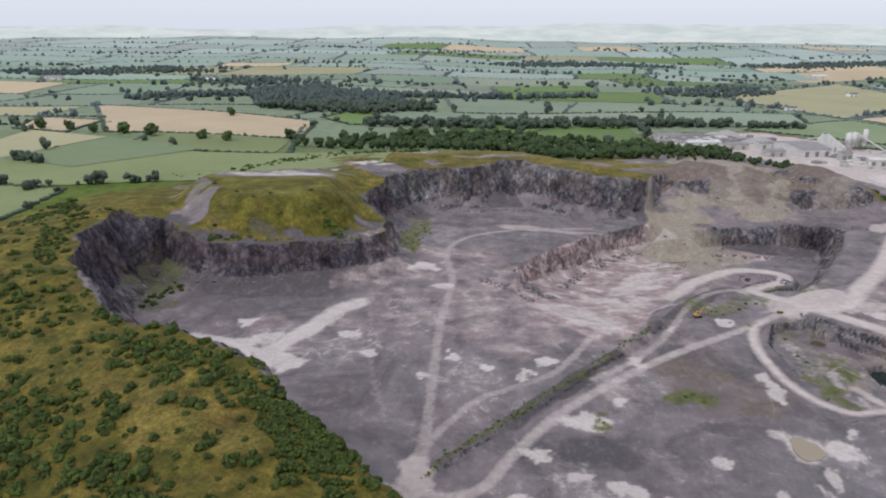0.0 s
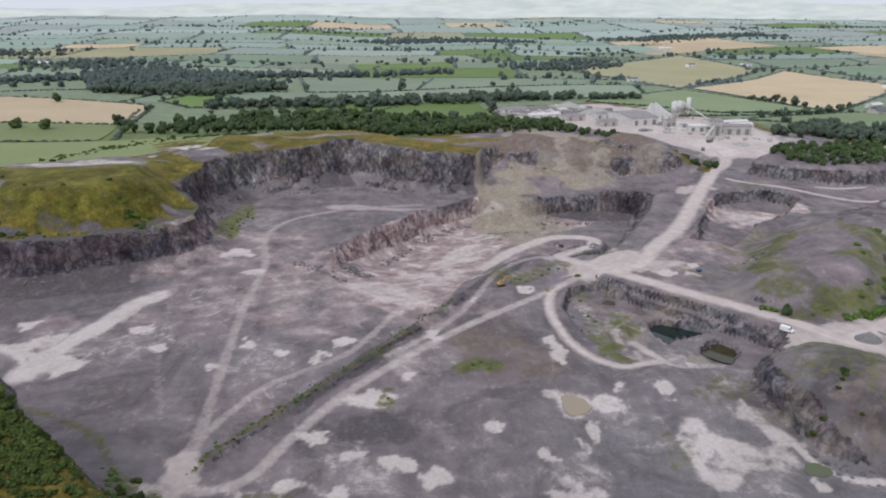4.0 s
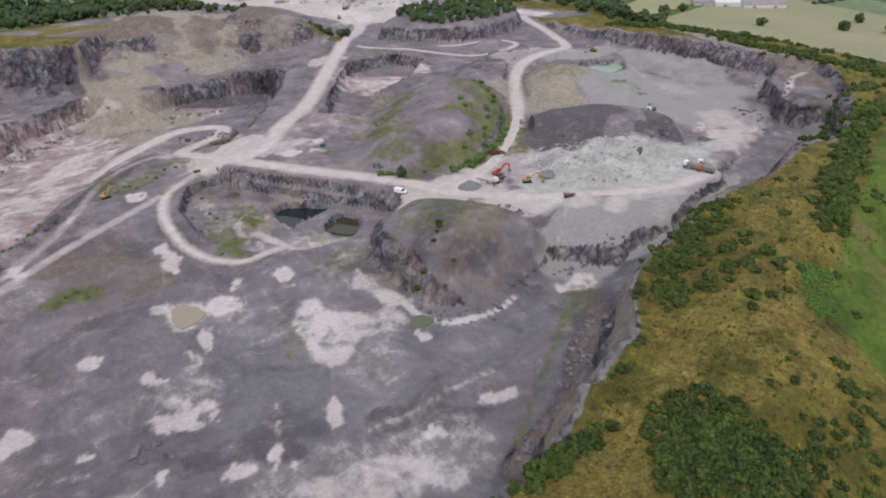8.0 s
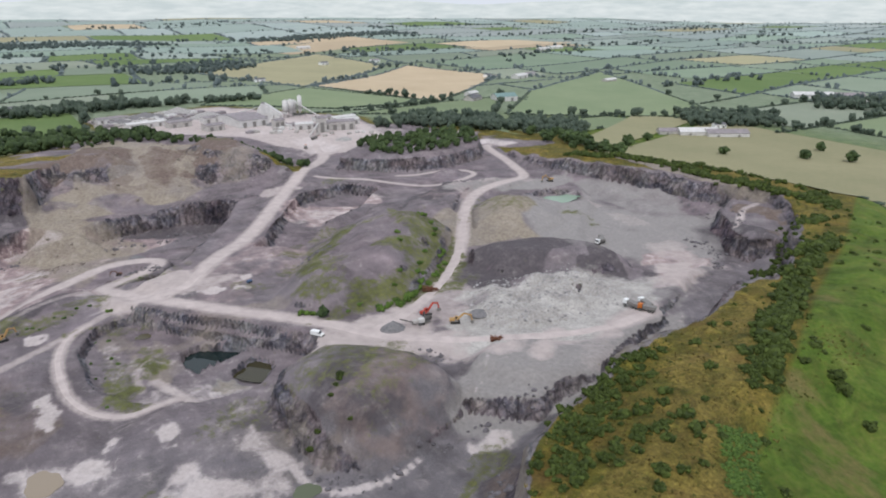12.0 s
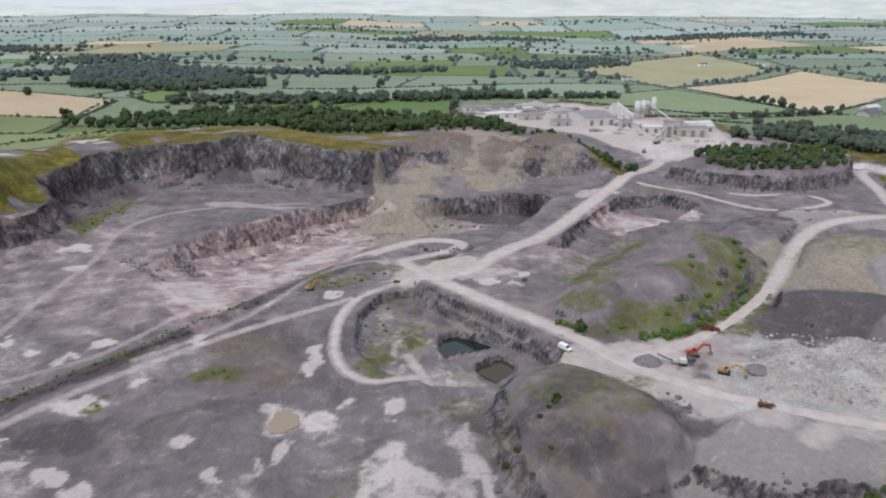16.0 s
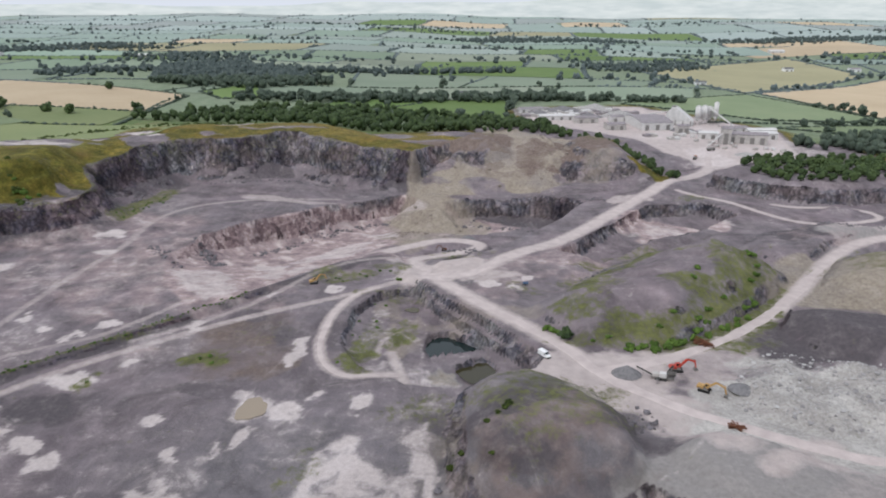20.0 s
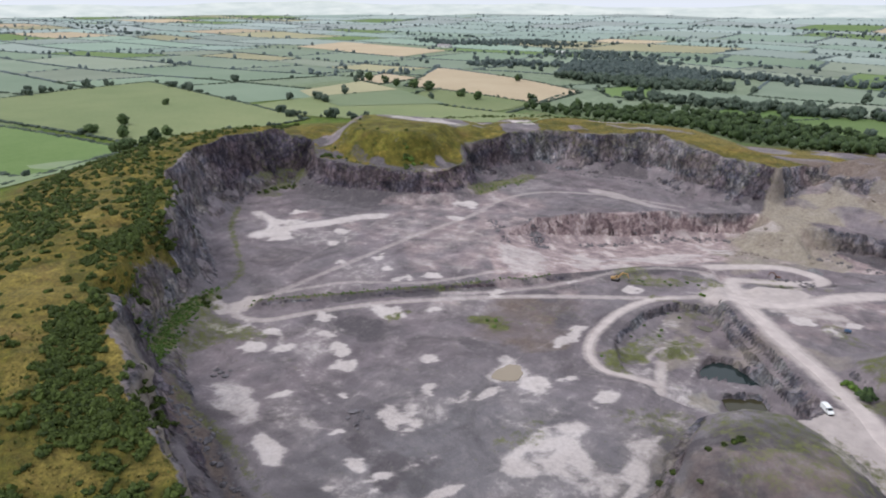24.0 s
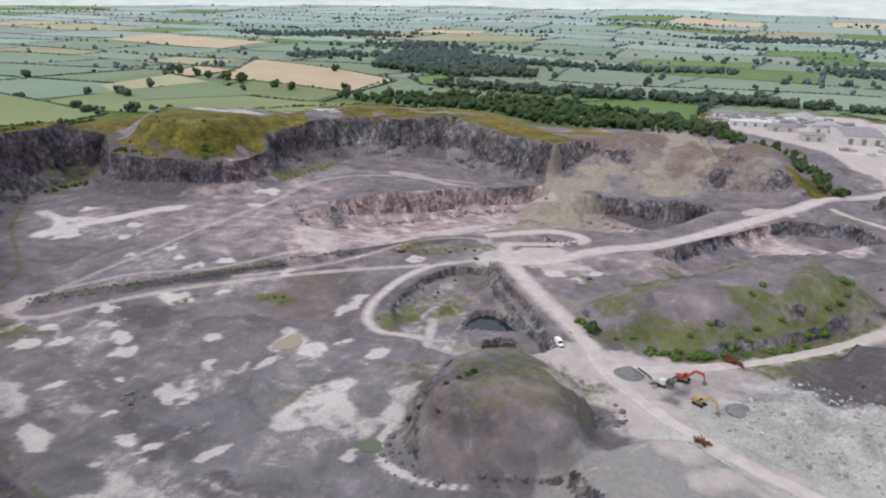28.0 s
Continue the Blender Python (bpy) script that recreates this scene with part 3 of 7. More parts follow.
# eastern pit: pool, gravel cone, purple stockpile, broken stone
stamp([(238, 372), (266, 376), (284, 352), (276, 334), (248, 336)], 1.0, 6, 1)
stamp([(160, 318), (178, 350), (200, 366), (226, 360), (236, 330), (222, 300), (188, 287), (162, 296)], lambda x, y: 18 + fbm(x, y, 10, 3, 2) * 1.2, 32, 3, 0, True)
stamp([(133, 282), (129, 266), (134, 254), (152, 240), (170, 229), (194, 220), (203, 228), (203, 248), (194, 266), (174, 280), (152, 285)], lambda x, y: 15.5 + fbm(x, y, 12, 2, 15), 15, 1.5, 0, True)
stamp([(98, 200), (100, 226), (122, 252), (146, 246), (172, 238), (182, 216), (162, 194), (128, 190)], lambda x, y: 9.8 + fbm(x, y, 13, 4, 17, 0.62) * 4.6, 14, 5)
stamp([(70, 180), (78, 190), (94, 198), (118, 190), (136, 172), (128, 156), (108, 148), (92, 152), (76, 164)], lambda x, y: 11.2 - 0.05 * (x - 100) + 1.6 * np.exp(-(away(x, y, [(98, 192), (112, 156)]) / 7) ** 2) + fbm(x, y, 9, 3, 33) * 0.5, 9, 1.5)
# terrace in the far corner of the eastern pit
stamp([(262, 206), (272, 226), (296, 256), (326, 268), (334, 244), (306, 210), (282, 196)], lambda x, y: 16.5 + fbm(x, y, 12, 3, 27) * 0.8 + 3.5 * np.exp(-(((x - 312) / 10) ** 2 + ((y - 228) / 9) ** 2)), 8, 3.0, 0.75)
# island of uncut rock by the works road
ISLE = [(152, 504), (176, 487), (203, 468), (237, 466), (280, 480), (318, 530), (304, 560), (214, 562), (172, 532)]
stamp(ISLE, 17.5, 11, 4, 0.75)
stamp([(212, 444), (214, 454), (232, 456), (240, 446), (228, 438)], lambda x, y: 8.5 + fbm(x, y, 5, 3, 52) * 0.8, 7, 1, 0, True)
stamp([(138, 366), (160, 392), (200, 414), (240, 410), (262, 396), (236, 388), (206, 376), (172, 346), (146, 348)], lambda x, y: 11.0 + fbm(x, y, 14, 3, 53) * 2.0, 12, 4, 0.75)
stamp([(-28, 124), (-20, 136), (-5, 137), (-4, 126), (-16, 120)], 2.0, 8, 1, 0, True)
# long weedy berm between the two tracks
BERM = [(-190, 172), (-180, 186), (-164, 204), (-143, 230), (-121, 257), (-98, 287), (-75, 316), (-55, 338)]
stamp([(x + 3.4, y - 2.8) for x, y in BERM] + [(x - 3.4, y + 2.8) for x, y in BERM[::-1]], lambda x, y: np.interp(y, [170, 250, 300], [2.8, 4.0, 4.6]) + fbm(x, y, 9, 2, 66) * 0.4, 4.0, 0.8)


LX, LY = GX.tolist(), GY.tolist()


def bisect_left(a, x):
    lo, hi = 0, len(a)
    while lo < hi:
        k = (lo + hi) // 2
        if a[k] < x:
            lo = k + 1
        else:
            hi = k
    return lo


def ground_z(x, y):
    x, y = float(x), float(y)
    i = min(max(bisect_left(LX, x) - 1, 0), len(LX) - 2)
    j = min(max(bisect_left(LY, y) - 1, 0), len(LY) - 2)
    u, v = (x - LX[i]) / (LX[i + 1] - LX[i]), (y - LY[j]) / (LY[j + 1] - LY[j])
    return (HH.item(j, i) * (1 - u) + HH.item(j, i + 1) * u) * (1 - v) + (HH.item(j + 1, i) * (1 - u) + HH.item(j + 1, i + 1) * u) * v


def curve(pts, step=3.0):
    """A smooth line through the given places, at even steps."""
    p = [np.array(q, float) for q in pts]
    p = [2 * p[0] - p[1]] + p + [2 * p[-1] - p[-2]]
    out = []
    for a, b, c, d in zip(p, p[1:], p[2:], p[3:]):
        n = max(2, int(np.hypot(*(c - b)[:2]) / step))
        for i in range(n):
            t = i / n
            out.append(0.5 * (2 * b + (c - a) * t + (2 * a - 5 * b + 4 * c - d) * t * t + (3 * b - a - 3 * c + d) * t ** 3))
    return out + [p[-2]]


ROADS = {
    "lower_track": (6.1, [(-196, 178), (-194, 167), (-187, 162), (-173, 167), (-162, 187), (-145, 213), (-122, 238), (-95, 263), (-66, 285), (-50, 297), (-28, 314), (-14, 318)]),
    "upper_track": (5.2, [(-130, 240), (-112, 256), (-100, 271), (-88, 291), (-80, 306), (-70, 322), (-54, 338), (-40, 343), (-27, 338)]),
    "west_track": (6, [(-194, 178), (-194, 202), (-197, 280), (-197, 306), (-196, 345), (-203, 394), (-191, 428), (-150, 455), (-106, 472)]),
    "middle_track": (5, [(-194, 178), (-192, 190), (-184, 207), (-176, 220), (-164, 229), (-147, 242), (-138, 256), (-126, 280)]),
    "basin_track": (6.5, [(-42, 304), (-51, 292), (-55, 270), (-53, 246), (-47, 231), (-37, 224), (-24, 229), (-17, 231)]),
    "haul_road": (10, [(-22, 320), (-2, 296), (15, 277), (43, 247), (61, 222), (90, 200), (112, 186), (140, 180), (166, 182)]),
    "works_road": (11, [(-22, 320), (-1, 316), (20, 343), (55, 392), (105, 472), (143, 528), (174, 578), (190, 640)]),
    "east_road": (9, [(56, 228), (80, 238), (114, 264), (145, 300), (185, 357), (209, 381), (248, 396), (274, 414), (290, 453), (310, 515), (330, 545)]),
    "bench_road": (6.5, [(134, 492), (144, 479), (161, 463), (175, 441), (188, 425), (203, 420), (226, 426), (244, 438), (244, 452), (230, 460), (203, 459), (190, 464)]),
    "pit_road": (9, [(-18, 322, 4), (-27, 338, 2), (-30, 356, -2.5), (-14, 374, -5.5), (-1, 388, -6.6), (1, 398, -7.2), (-8, 406, -8.2), (-24, 408, -9.2), (-42, 396, -9.5), (-58, 380, -9.4), (-74, 356, -8.2)]),
}


def level_road(pts, width):
    line = curve(pts)
    zs = np.array([p[2] if len(p) > 2 else ground_z(*p) for p in line])
    line = [p[:2] for p in line]
    for _ in range(30):
        zs[1:-1] = (zs[:-2] + 2 * zs[1:-1] + zs[2:]) / 4
    w = window([tuple(p) for p in line], width * 2)
    x, y = XX[w], YY[w]
    best, z = np.full(x.shape, 1e9), np.zeros(x.shape)
    for a, b, za, zb in zip(line, line[1:], zs, zs[1:]):
        d = b - a
        t = np.clip(((x - a[0]) * d[0] + (y - a[1]) * d[1]) / (d @ d + 1e-9), 0, 1)
        r = (x - a[0] - t * d[0]) ** 2 + (y - a[1] - t * d[1]) ** 2
        z = np.where(r < best, za + t * (zb - za), z)
        best = np.minimum(best, r)
    best = np.sqrt(best)
    k = 1 - smooth((best - width * 0.55) / (width * 0.5))
    HH[w] = HH[w] * (1 - k) + z * k
    return w, best


COVER = np.zeros((*XX.shape, 4), np.float32)
WEAR = np.zeros((*XX.shape, 4), np.float32)
TONE = np.zeros((*XX.shape, 4), np.float32)
for road_width, road_pts in ROADS.values():
    w, dist = level_road(road_pts, road_width)
    WEAR[w][..., 0] = np.maximum(WEAR[w][..., 0], (1.0 if road_width > 7.2 else 0.8 if road_width > 6.2 else 0.66 if road_width > 6 else 0.5) * (1 - smooth((dist - road_width * 0.16) / (road_width * (0.6 if road_width > 7.5 else 0.48)))))


def cover(channel, poly, soft, value=1.0, layer=COVER):
    w = window(poly, soft + 2)
    layer[w][..., channel] = np.maximum(layer[w][..., channel], value * smooth(signed(XX[w], YY[w], poly) / soft + 0.5))


# what covers the ground
inside = signed(XX, YY, RIMXY) + JAG * 7
COVER[..., 0] = smooth(-inside / 3 + 0.2)
COVER[..., 3] = 0.85 * np.exp(-((inside - 3.5) / 3.5) ** 2) * smooth((165 - YY) / 30) * smooth((XX + 170) / 40)
gy, gx = np.gradient(HH, GY, GX)
SLOPE = np.hypot(gx, gy)
WEAR[..., 3] = smooth((SLOPE - 0.7) / 0.45) * smooth((inside + 12) / 8)


dome_in = signed(XX[dome_at], YY[dome_at], DOME)
WEAR[dome_at][..., 3] *= 1 - 0.85 * smooth((dome_in - 1 - 6 * smooth((24 - XX[dome_at]) / 14)) / 4)


def patches(channel, turn, spots, layer=COVER, jag=0.8):
    """Ragged patches: x, y, half-width, half-depth and, where given, strength."""
    c, s = math.cos(radians(turn)), math.sin(radians(turn))
    for x0, y0, a, b, *v in spots:
        r = max(a, b) * 1.9 + 3
        w = window([(x0 - r, y0 - r), (x0 + r, y0 + r)], 0)
        k = min(a, b) * jag
        dx = XX[w] - x0 + fbm(XX[w], YY[w], max(3.5, (a + b) * 0.8), 3, 64) * k * 1.3
        dy = YY[w] - y0 + fbm(XX[w], YY[w], max(3.5, (a + b) * 0.8), 3, 67) * k * 1.3
        u, q = (dx * c - dy * s) / a, (dx * s + dy * c) / b
        d = np.sqrt(u * u + q * q) + fbm(XX[w], YY[w], max(4.0, (a + b) * 0.55), 4, 61) * jag * 1.5
        m = (v[0] if v else 1.0) * smooth((1.1 - d) * 1.5 + 0.5)
        layer[w][..., channel] = np.maximum(layer[w][..., channel], m)


def streak(channel, pts, width, value, layer=COVER):
    line = curve(pts, 2.5)
    w = window([tuple(p[:2]) for p in line], width * 2 + 2)
    d = np.full(XX[w].shape, 1e9)
    for p in line:
        d = np.minimum(d, (XX[w] - p[0]) ** 2 + (YY[w] - p[1]) ** 2)
    m = value * (1 - smooth((np.sqrt(d) + JAG[w] * width * 0.5 - width * 0.3) / width))
    layer[w][..., channel] = np.maximum(layer[w][..., channel], m)


# dried white silt on the main floor
patches(1, 11.9, [(-49, 198, 5.3, 5.4), (-44, 209, 1.9, 3.8), (-25, 207, 3.6, 5.2), (-61, 183, 1.9, 4.8), (-67, 176, 2.8, 3.2), (-79, 171, 2.5, 3.1), (-95, 188, 3.4, 3.7),
                  (-75, 152, 5.4, 6.4), (-67, 147, 2.3, 3.6), (-115, 163, 4.1, 5.0), (-127, 171, 6.1, 2.9), (-1, 149, 2.8, 2.4)])
cover(1, [(-35, 155), (-34, 177), (-27, 187), (-22, 186), (-20, 175), (-12, 171), (-8, 162), (-18, 158), (-26, 150), (-32, 149)], 4, 1.0)
cover(1, [(-20, 173), (-12, 170), (-1, 169), (0, 158), (-17, 156)], 6, 0.72)
cover(1, [(-4, 196), (0, 188), (2, 180), (6, 168), (-4, 168), (-4, 178), (-9, 186)], 4, 0.95)
patches(1, 11.9, [(-39, 130, 1.9, 4.8), (-20, 110, 5.9, 3.4), (6, 113, 7.0, 2.6), (-68, 123, 3.9, 2.5), (-58, 124, 1.8, 2.2), (-55, 119, 2.2, 2.5), (-65, 111, 2.3, 1.9),
                  (-92, 111, 6.9, 2.8), (-126, 121, 12.6, 5.6, 0.62), (-156, 151, 7.0, 4.3), (-177, 149, 6.1, 4.8), (-156, 187, 4.0, 3.6), (-161, 161, 2.0, 3.2),
                  (-134, 208, 9.9, 5.3), (-109, 255, 3.3, 3.6), (-46, 103, 10, 7, 0.66), (-33, 106, 9, 4, 0.7), (-24, 97, 9, 5, 0.66), (-52, 98, 5, 4, 0.6)])
patches(1, 11.9, [(62, 149, 7.5, 3.6), (-62, 248, 2.8, 4.2), (-61, 235, 3.2, 6.8), (-122, 223, 3.0, 3.0), (-117, 133, 1.5, 3.8), (-142, 176, 3.5, 2.4), (-145, 157, 2.4, 3.1),
                  (-90, 289, 2.6, 2.6), (-148, 254, 4.6, 2.5), (-174, 245, 2.2, 2.9), (-188, 256, 3.4, 3.6), (-156, 244, 3.1, 2.9), (-213, 364, 8.9, 6.0),
                  (-201, 334, 5.0, 3.9), (-100, 147, 1.6, 1.2), (-84, 130, 1.5, 1.5)])
streak(1, [(-272, 236), (-269, 250), (-262, 268), (-254, 285), (-249, 300), (-240, 309)], 7.0, 1.0)
streak(1, [(-310, 262), (-298, 260), (-286, 258), (-272, 246)], 5.0, 0.85)
patches(1, -3.8, [(-262, 244, 10, 7), (-289, 280, 3.2, 4.2), (-226, 253, 3.7, 3.3), (-276, 262, 6, 8, 0.8),
                  (-151, 251, 3.6, 2.6), (-200, 237, 2.8, 2.4), (-158, 239, 2.3, 3.4), (-237, 272, 5.2, 3.8),])
streak(0, [(-210, 205), (-222, 242), (-232, 294)], 2.0, 0.3, WEAR)
streak(0, [(-228, 310), (-221, 300), (-203, 296), (-196, 310), (-212, 317), (-228, 310)], 1.5, 0.5, WEAR)
patches(0, 0, [(-120, 458, 50, 5, 0.6), (-165, 300, 30, 40, 0.3)], WEAR)
patches(1, 7.3, [(23, 304, 3.3, 3.5), (12, 306, 3.3, 3.5), (31, 313, 2.3, 3.0), (112, 420, 20, 14, 0.5), (-62, 300, 3, 3), (-84, 322, 4, 2)])
patches(1, -5.2, [(-334, 452, 28.0, 14.0, 0.7), (-311, 493, 21.4, 12.0, 0.7), (-275, 518, 11.1, 8.0), (-268, 637, 32.3, 12.0, 0.8), (-186, 640, 20, 6, 0.7)])
patches(1, 0, [(-63, 198, 5.6, 7.6, 0.75), (-70, 206, 3, 3, 0.6)], COVER, 0.3)
streak(1, [(-2, 196), (-3, 182), (2, 170), (4, 160), (9, 152), (19, 149), (28, 149), (37, 152)], 1.6, 1.0)
streak(1, [(-33, 120), (-19, 120), (-3, 123), (8, 124)], 2.5, 0.6)
streak(1, [(-51, 143), (-56, 126), (-59, 120)], 1.2, 0.6)
streak(1, [(-144, 152), (-122, 147), (-100, 141)], 1.0, 0.55)
streak(1, [(-190, 165), (-170, 160), (-156, 163), (-150, 158)], 1.5, 0.55)
patches(1, 20, [(-60, 116, 16, 9, 0.3), (-30, 108, 18, 9, 0.36), (-100, 126, 16, 8, 0.28), (-20, 140, 12, 16, 0.32), (-45, 185, 14, 12, 0.26), (-140, 165, 18, 9, 0.42), (-75, 160, 12, 9, 0.38), (-5, 195, 10, 10, 0.4), (-115, 240, 12, 16, 0.28), (-250, 260, 26, 14, 0.28), (-215, 300, 20, 16, 0.28), (-185, 220, 14, 20, 0.28)])
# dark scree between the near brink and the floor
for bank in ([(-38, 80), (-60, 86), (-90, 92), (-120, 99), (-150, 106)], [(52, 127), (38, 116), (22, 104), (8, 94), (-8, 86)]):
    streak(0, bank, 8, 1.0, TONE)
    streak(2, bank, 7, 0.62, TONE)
# pale tide lines and tan spoil in the pond basin
streak(1, [(-39, 286), (-36, 275), (-39, 263), (-37, 252)], 1.0, 0.75)
streak(1, [(-39, 274), (-21, 279), (-14, 276)], 0.9, 0.6)
streak(1, [(-20, 267), (-13, 269), (-12, 256), (-11, 246)], 1.1, 0.6)
streak(0, [(-23, 266), (-29, 258), (-30, 243)], 2.6, 0.6, WEAR)
streak(0, [(-24, 248), (-21, 241), (-18, 234), (-15, 226)], 3.2, 0.85, WEAR)
patches(1, 0, [(-2, 233, 8, 5, 0.9)], TONE)
patches(3, 0, [(-2, 233, 8, 5, 0.6), (-24, 262, 10, 16, 0.55), (-30, 284, 12, 10, 0.5), (-18, 252, 8, 8, 0.45), (8, 274, 26, 6, 0.5)])
# furrows on the gravel terrace: groove shade painted as dark streaks, with a pale line
streak(0, [(71, 168), (82, 159), (91, 154)], 1.8, 0.8, TONE)
streak(1, [(59, 163), (70, 169), (77, 176), (83, 180)], 0.9, 0.6)
streak(0, [(84, 186), (100, 172), (110, 158)], 1.6, 0.5, TONE)
patches(0, 0, [(128, 176, 24, 6, 0.8), (150, 184, 24, 8, 0.8), (120, 166, 14, 8, 0.4)], WEAR)
# stone of other colours
cover(2, [(-164, 334), (-160, 372), (-136, 410), (-107, 455), (-62, 495), (-29, 485), (27, 495), (30, 474), (-10, 450), (-20, 424), (-46, 408), (-66, 384), (-78, 350), (-98, 300), (-110, 276), (-126, 276), (-150, 300), (-158, 318)], 12)
cover(3, FAN, 16)
patches(2, 11.9, [(-150, 270, 40, 30, 0.42), (-200, 300, 40, 50, 0.34)])
cover(1, [(-154, 318), (-136, 334), (-120, 318), (-106, 294), (-118, 280), (-140, 298)], 7, 0.62)
patches(1, 30, [(-110, 352, 9, 16, 0.6), (-96, 372, 8, 12, 0.62), (-84, 396, 9, 18, 0.62), (-70, 410, 9, 9, 0.55), (-92, 348, 5, 12, 0.6), (-66, 438, 12, 8, 0.6), (-30, 444, 14, 5, 0.6), (-104, 330, 6, 8, 0.55)])
patches(2, 0, [(112, 420, 26, 18, 0.8), (222, 214, 22, 12, 0.8), (236, 232, 16, 14, 0.7), (20, 300, 22, 16, 0.45), (55, 320, 20, 16, 0.4)])
patches(0, 0, [(168, 256, 34, 18), (186, 238, 14, 14), (142, 268, 10, 14), (274, 238, 12, 20, 0.9), (232, 240, 10, 6, 0.7), (258, 300, 14, 8, 0.6), (240, 395, 24, 10, 0.5), (215, 210, 20, 8, 0.8), (60, 145, 16, 10, 0.6), (-6, 112, 16, 6, 0.6), (-24, 120, 12, 6, 0.6), (-80, 262, 20, 12, 0.6), (-40, 262, 14, 24, 0.4)], TONE)
patches(0, 0, [(-292, 330, 66, 24, 0.85), (-236, 366, 40, 26, 0.6), (-300, 300, 40, 16, 0.5), (-90, 140, 30, 12, 0.45), (-130, 185, 22, 8, 0.5), (-60, 225, 14, 6, 0.5)], TONE)
# pale gravel; the eastern pit floor is paled further for dust haze
patches(1, 0, [(248, 282, 46, 66, 0.7), (236, 332, 24, 30, 0.6), (176, 200, 24, 10, 0.6), (300, 330, 14, 50, 0.6), (106, 172, 34, 20), (140, 178, 24, 12), (250, 395, 40, 14, 0.7), (-30, 545, 24, 30, 0.4)], TONE)
patches(2, 0, [(-8, 556, 14, 18, 0.55), (32, 552, 10, 22, 0.6), (14, 530, 16, 8, 0.45), (-48, 474, 8, 10, 0.4), (-52, 440, 11, 7, 0.95), (-20, 420, 6, 4, 0.6), (60, 222, 9, 4, 0.45)], TONE)
patches(0, 0, [(166, 215, 10, 6, 0.4)], TONE)
patches(1, 0, [(140, 218, 40, 24), (116, 214, 22, 22), (150, 196, 28, 8, 0.7)], WEAR)
streak(0, [(279, 226), (290, 232), (306, 242), (324, 246)], 3.0, 0.8, WEAR)
patches(2, 0, [(308, 228, 18, 14, 0.75)], TONE)
patches(0, 0, [(222, 220, 20, 12, 0.9), (250, 250, 16, 24, 0.6), (250, 400, 30, 10, 0.5), (205, 204, 18, 8, 0.7), (120, 190, 30, 8, 0.8), (66, 214, 13, 15, 0.95), (84, 202, 16, 8, 0.9), (52, 232, 12, 8, 0.8), (100, 240, 10, 16, 0.6), (270, 300, 8, 30, 0.4), (70, 226, 20, 12, 0.9), (165, 184, 16, 8, 0.8), (130, 184, 20, 5, 0.7), (-20, 318, 16, 10, 0.9), (-6, 330, 15, 13, 0.9), (-30, 330, 10, 12, 0.8), (8, 318, 10, 8, 0.7), (56, 216, 16, 16, 0.9), (100, 470, 14, 10, 0.7), (190, 620, 30, 40, 1.0), (320, 550, 20, 20, 0.9)], WEAR)
patches(0, 0, [(-194, 172, 7, 9, 0.9), (-206, 430, 8, 22, 0.3), (-150, 456, 40, 5, 0.5), (-60, 480, 30, 6, 0.5)], WEAR)
patches(0, 0, [(38, 186, 26, 18, 0.7), (-140, 190, 14, 10, 0.75), (-80, 236, 18, 22, 0.4), (-62, 128, 12, 8, 0.6), (-84, 208, 8, 6, 0.5)], TONE)
patches(1, 0, [(-36, 256, 3, 12, 0.4), (-28, 270, 7, 4, 0.4), (-18, 262, 8, 3, 0.4), (-8, 226, 8, 5, 0.4), (-24, 236, 10, 5, 0.4)])
patches(0, 0, [(-370, 320, 14, 40, 0.9), (-320, 335, 40, 12, 0.9), (-262, 360, 22, 14, 0.9), (-248, 400, 12, 26, 0.8), (-250, 450, 16, 30, 0.6), (-170, 520, 20, 10, 0.6), (-70, 508, 30, 8, 0.7), (-20, 560, 14, 30, 0.4), (24, 480, 50, 6, 0.6), (190, 400, 60, 14, 0.8), (60, 158, 16, 6, 0.5)], TONE)
patches(2, 0, [(200, 395, 40, 16, 0.4), (-30, 530, 20, 20, 0.5), (60, 530, 20, 30, 0.3)])
patches(2, 0, [(34, 170, 28, 13, 0.42), (60, 176, 10, 14, 0.35)], TONE)
# yard of the works
cover(0, [(150, 640), (130, 700), (30, 800), (10, 890), (160, 930), (290, 770), (268, 640), (200, 610)], 10, 1.0, WEAR)
patches(1, 0, [(80, 870, 60, 30, 0.6), (190, 740, 40, 40, 0.55), (240, 690, 30, 30, 0.55)])
# weeds and thin grass on waste ground
patches(2, 0, [(124, 300, 9, 22, 0.85), (112, 276, 14, 9, 0.85), (88, 256, 20, 6, 0.8), (97, 282, 12, 8, 0.7), (58, 288, 6, 14, 0.9), (74, 316, 8, 10, 0.95), (90, 336, 10, 8, 0.85), (48, 268, 8, 8, 0.7), (126, 326, 9, 8, 0.7), (60, 250, 22, 4, 0.6), (130, 322, 16, 12, 0.7), (88, 338, 26, 8, 0.6), (58, 300, 8, 18, 0.55), (110, 362, 26, 8, 0.55), (198, 330, 20, 14, 0.5), (-150, 536, 16, 6, 0.5), (-112, 524, 10, 6, 0.5), (-60, 516, 20, 4, 0.4)], WEAR)
streak(2, [(62, 251), (88, 258), (110, 272), (124, 294), (131, 318)], 8, 0.95, WEAR)
streak(2, [(52, 282), (60, 300), (74, 318), (90, 334)], 5, 0.85, WEAR)
patches(2, 0, [(36, 196, 24, 18, 0.44), (30, 214, 18, 8, 0.5), (-42, 232, 8, 5, 0.8), (-84, 242, 16, 18, 0.22), (-94, 228, 8, 5, 0.95), (-36, 262, 6, 20, 0.5), (0, 205, 10, 8, 0.45), (-38, 168, 6, 8, 0.45)], WEAR)
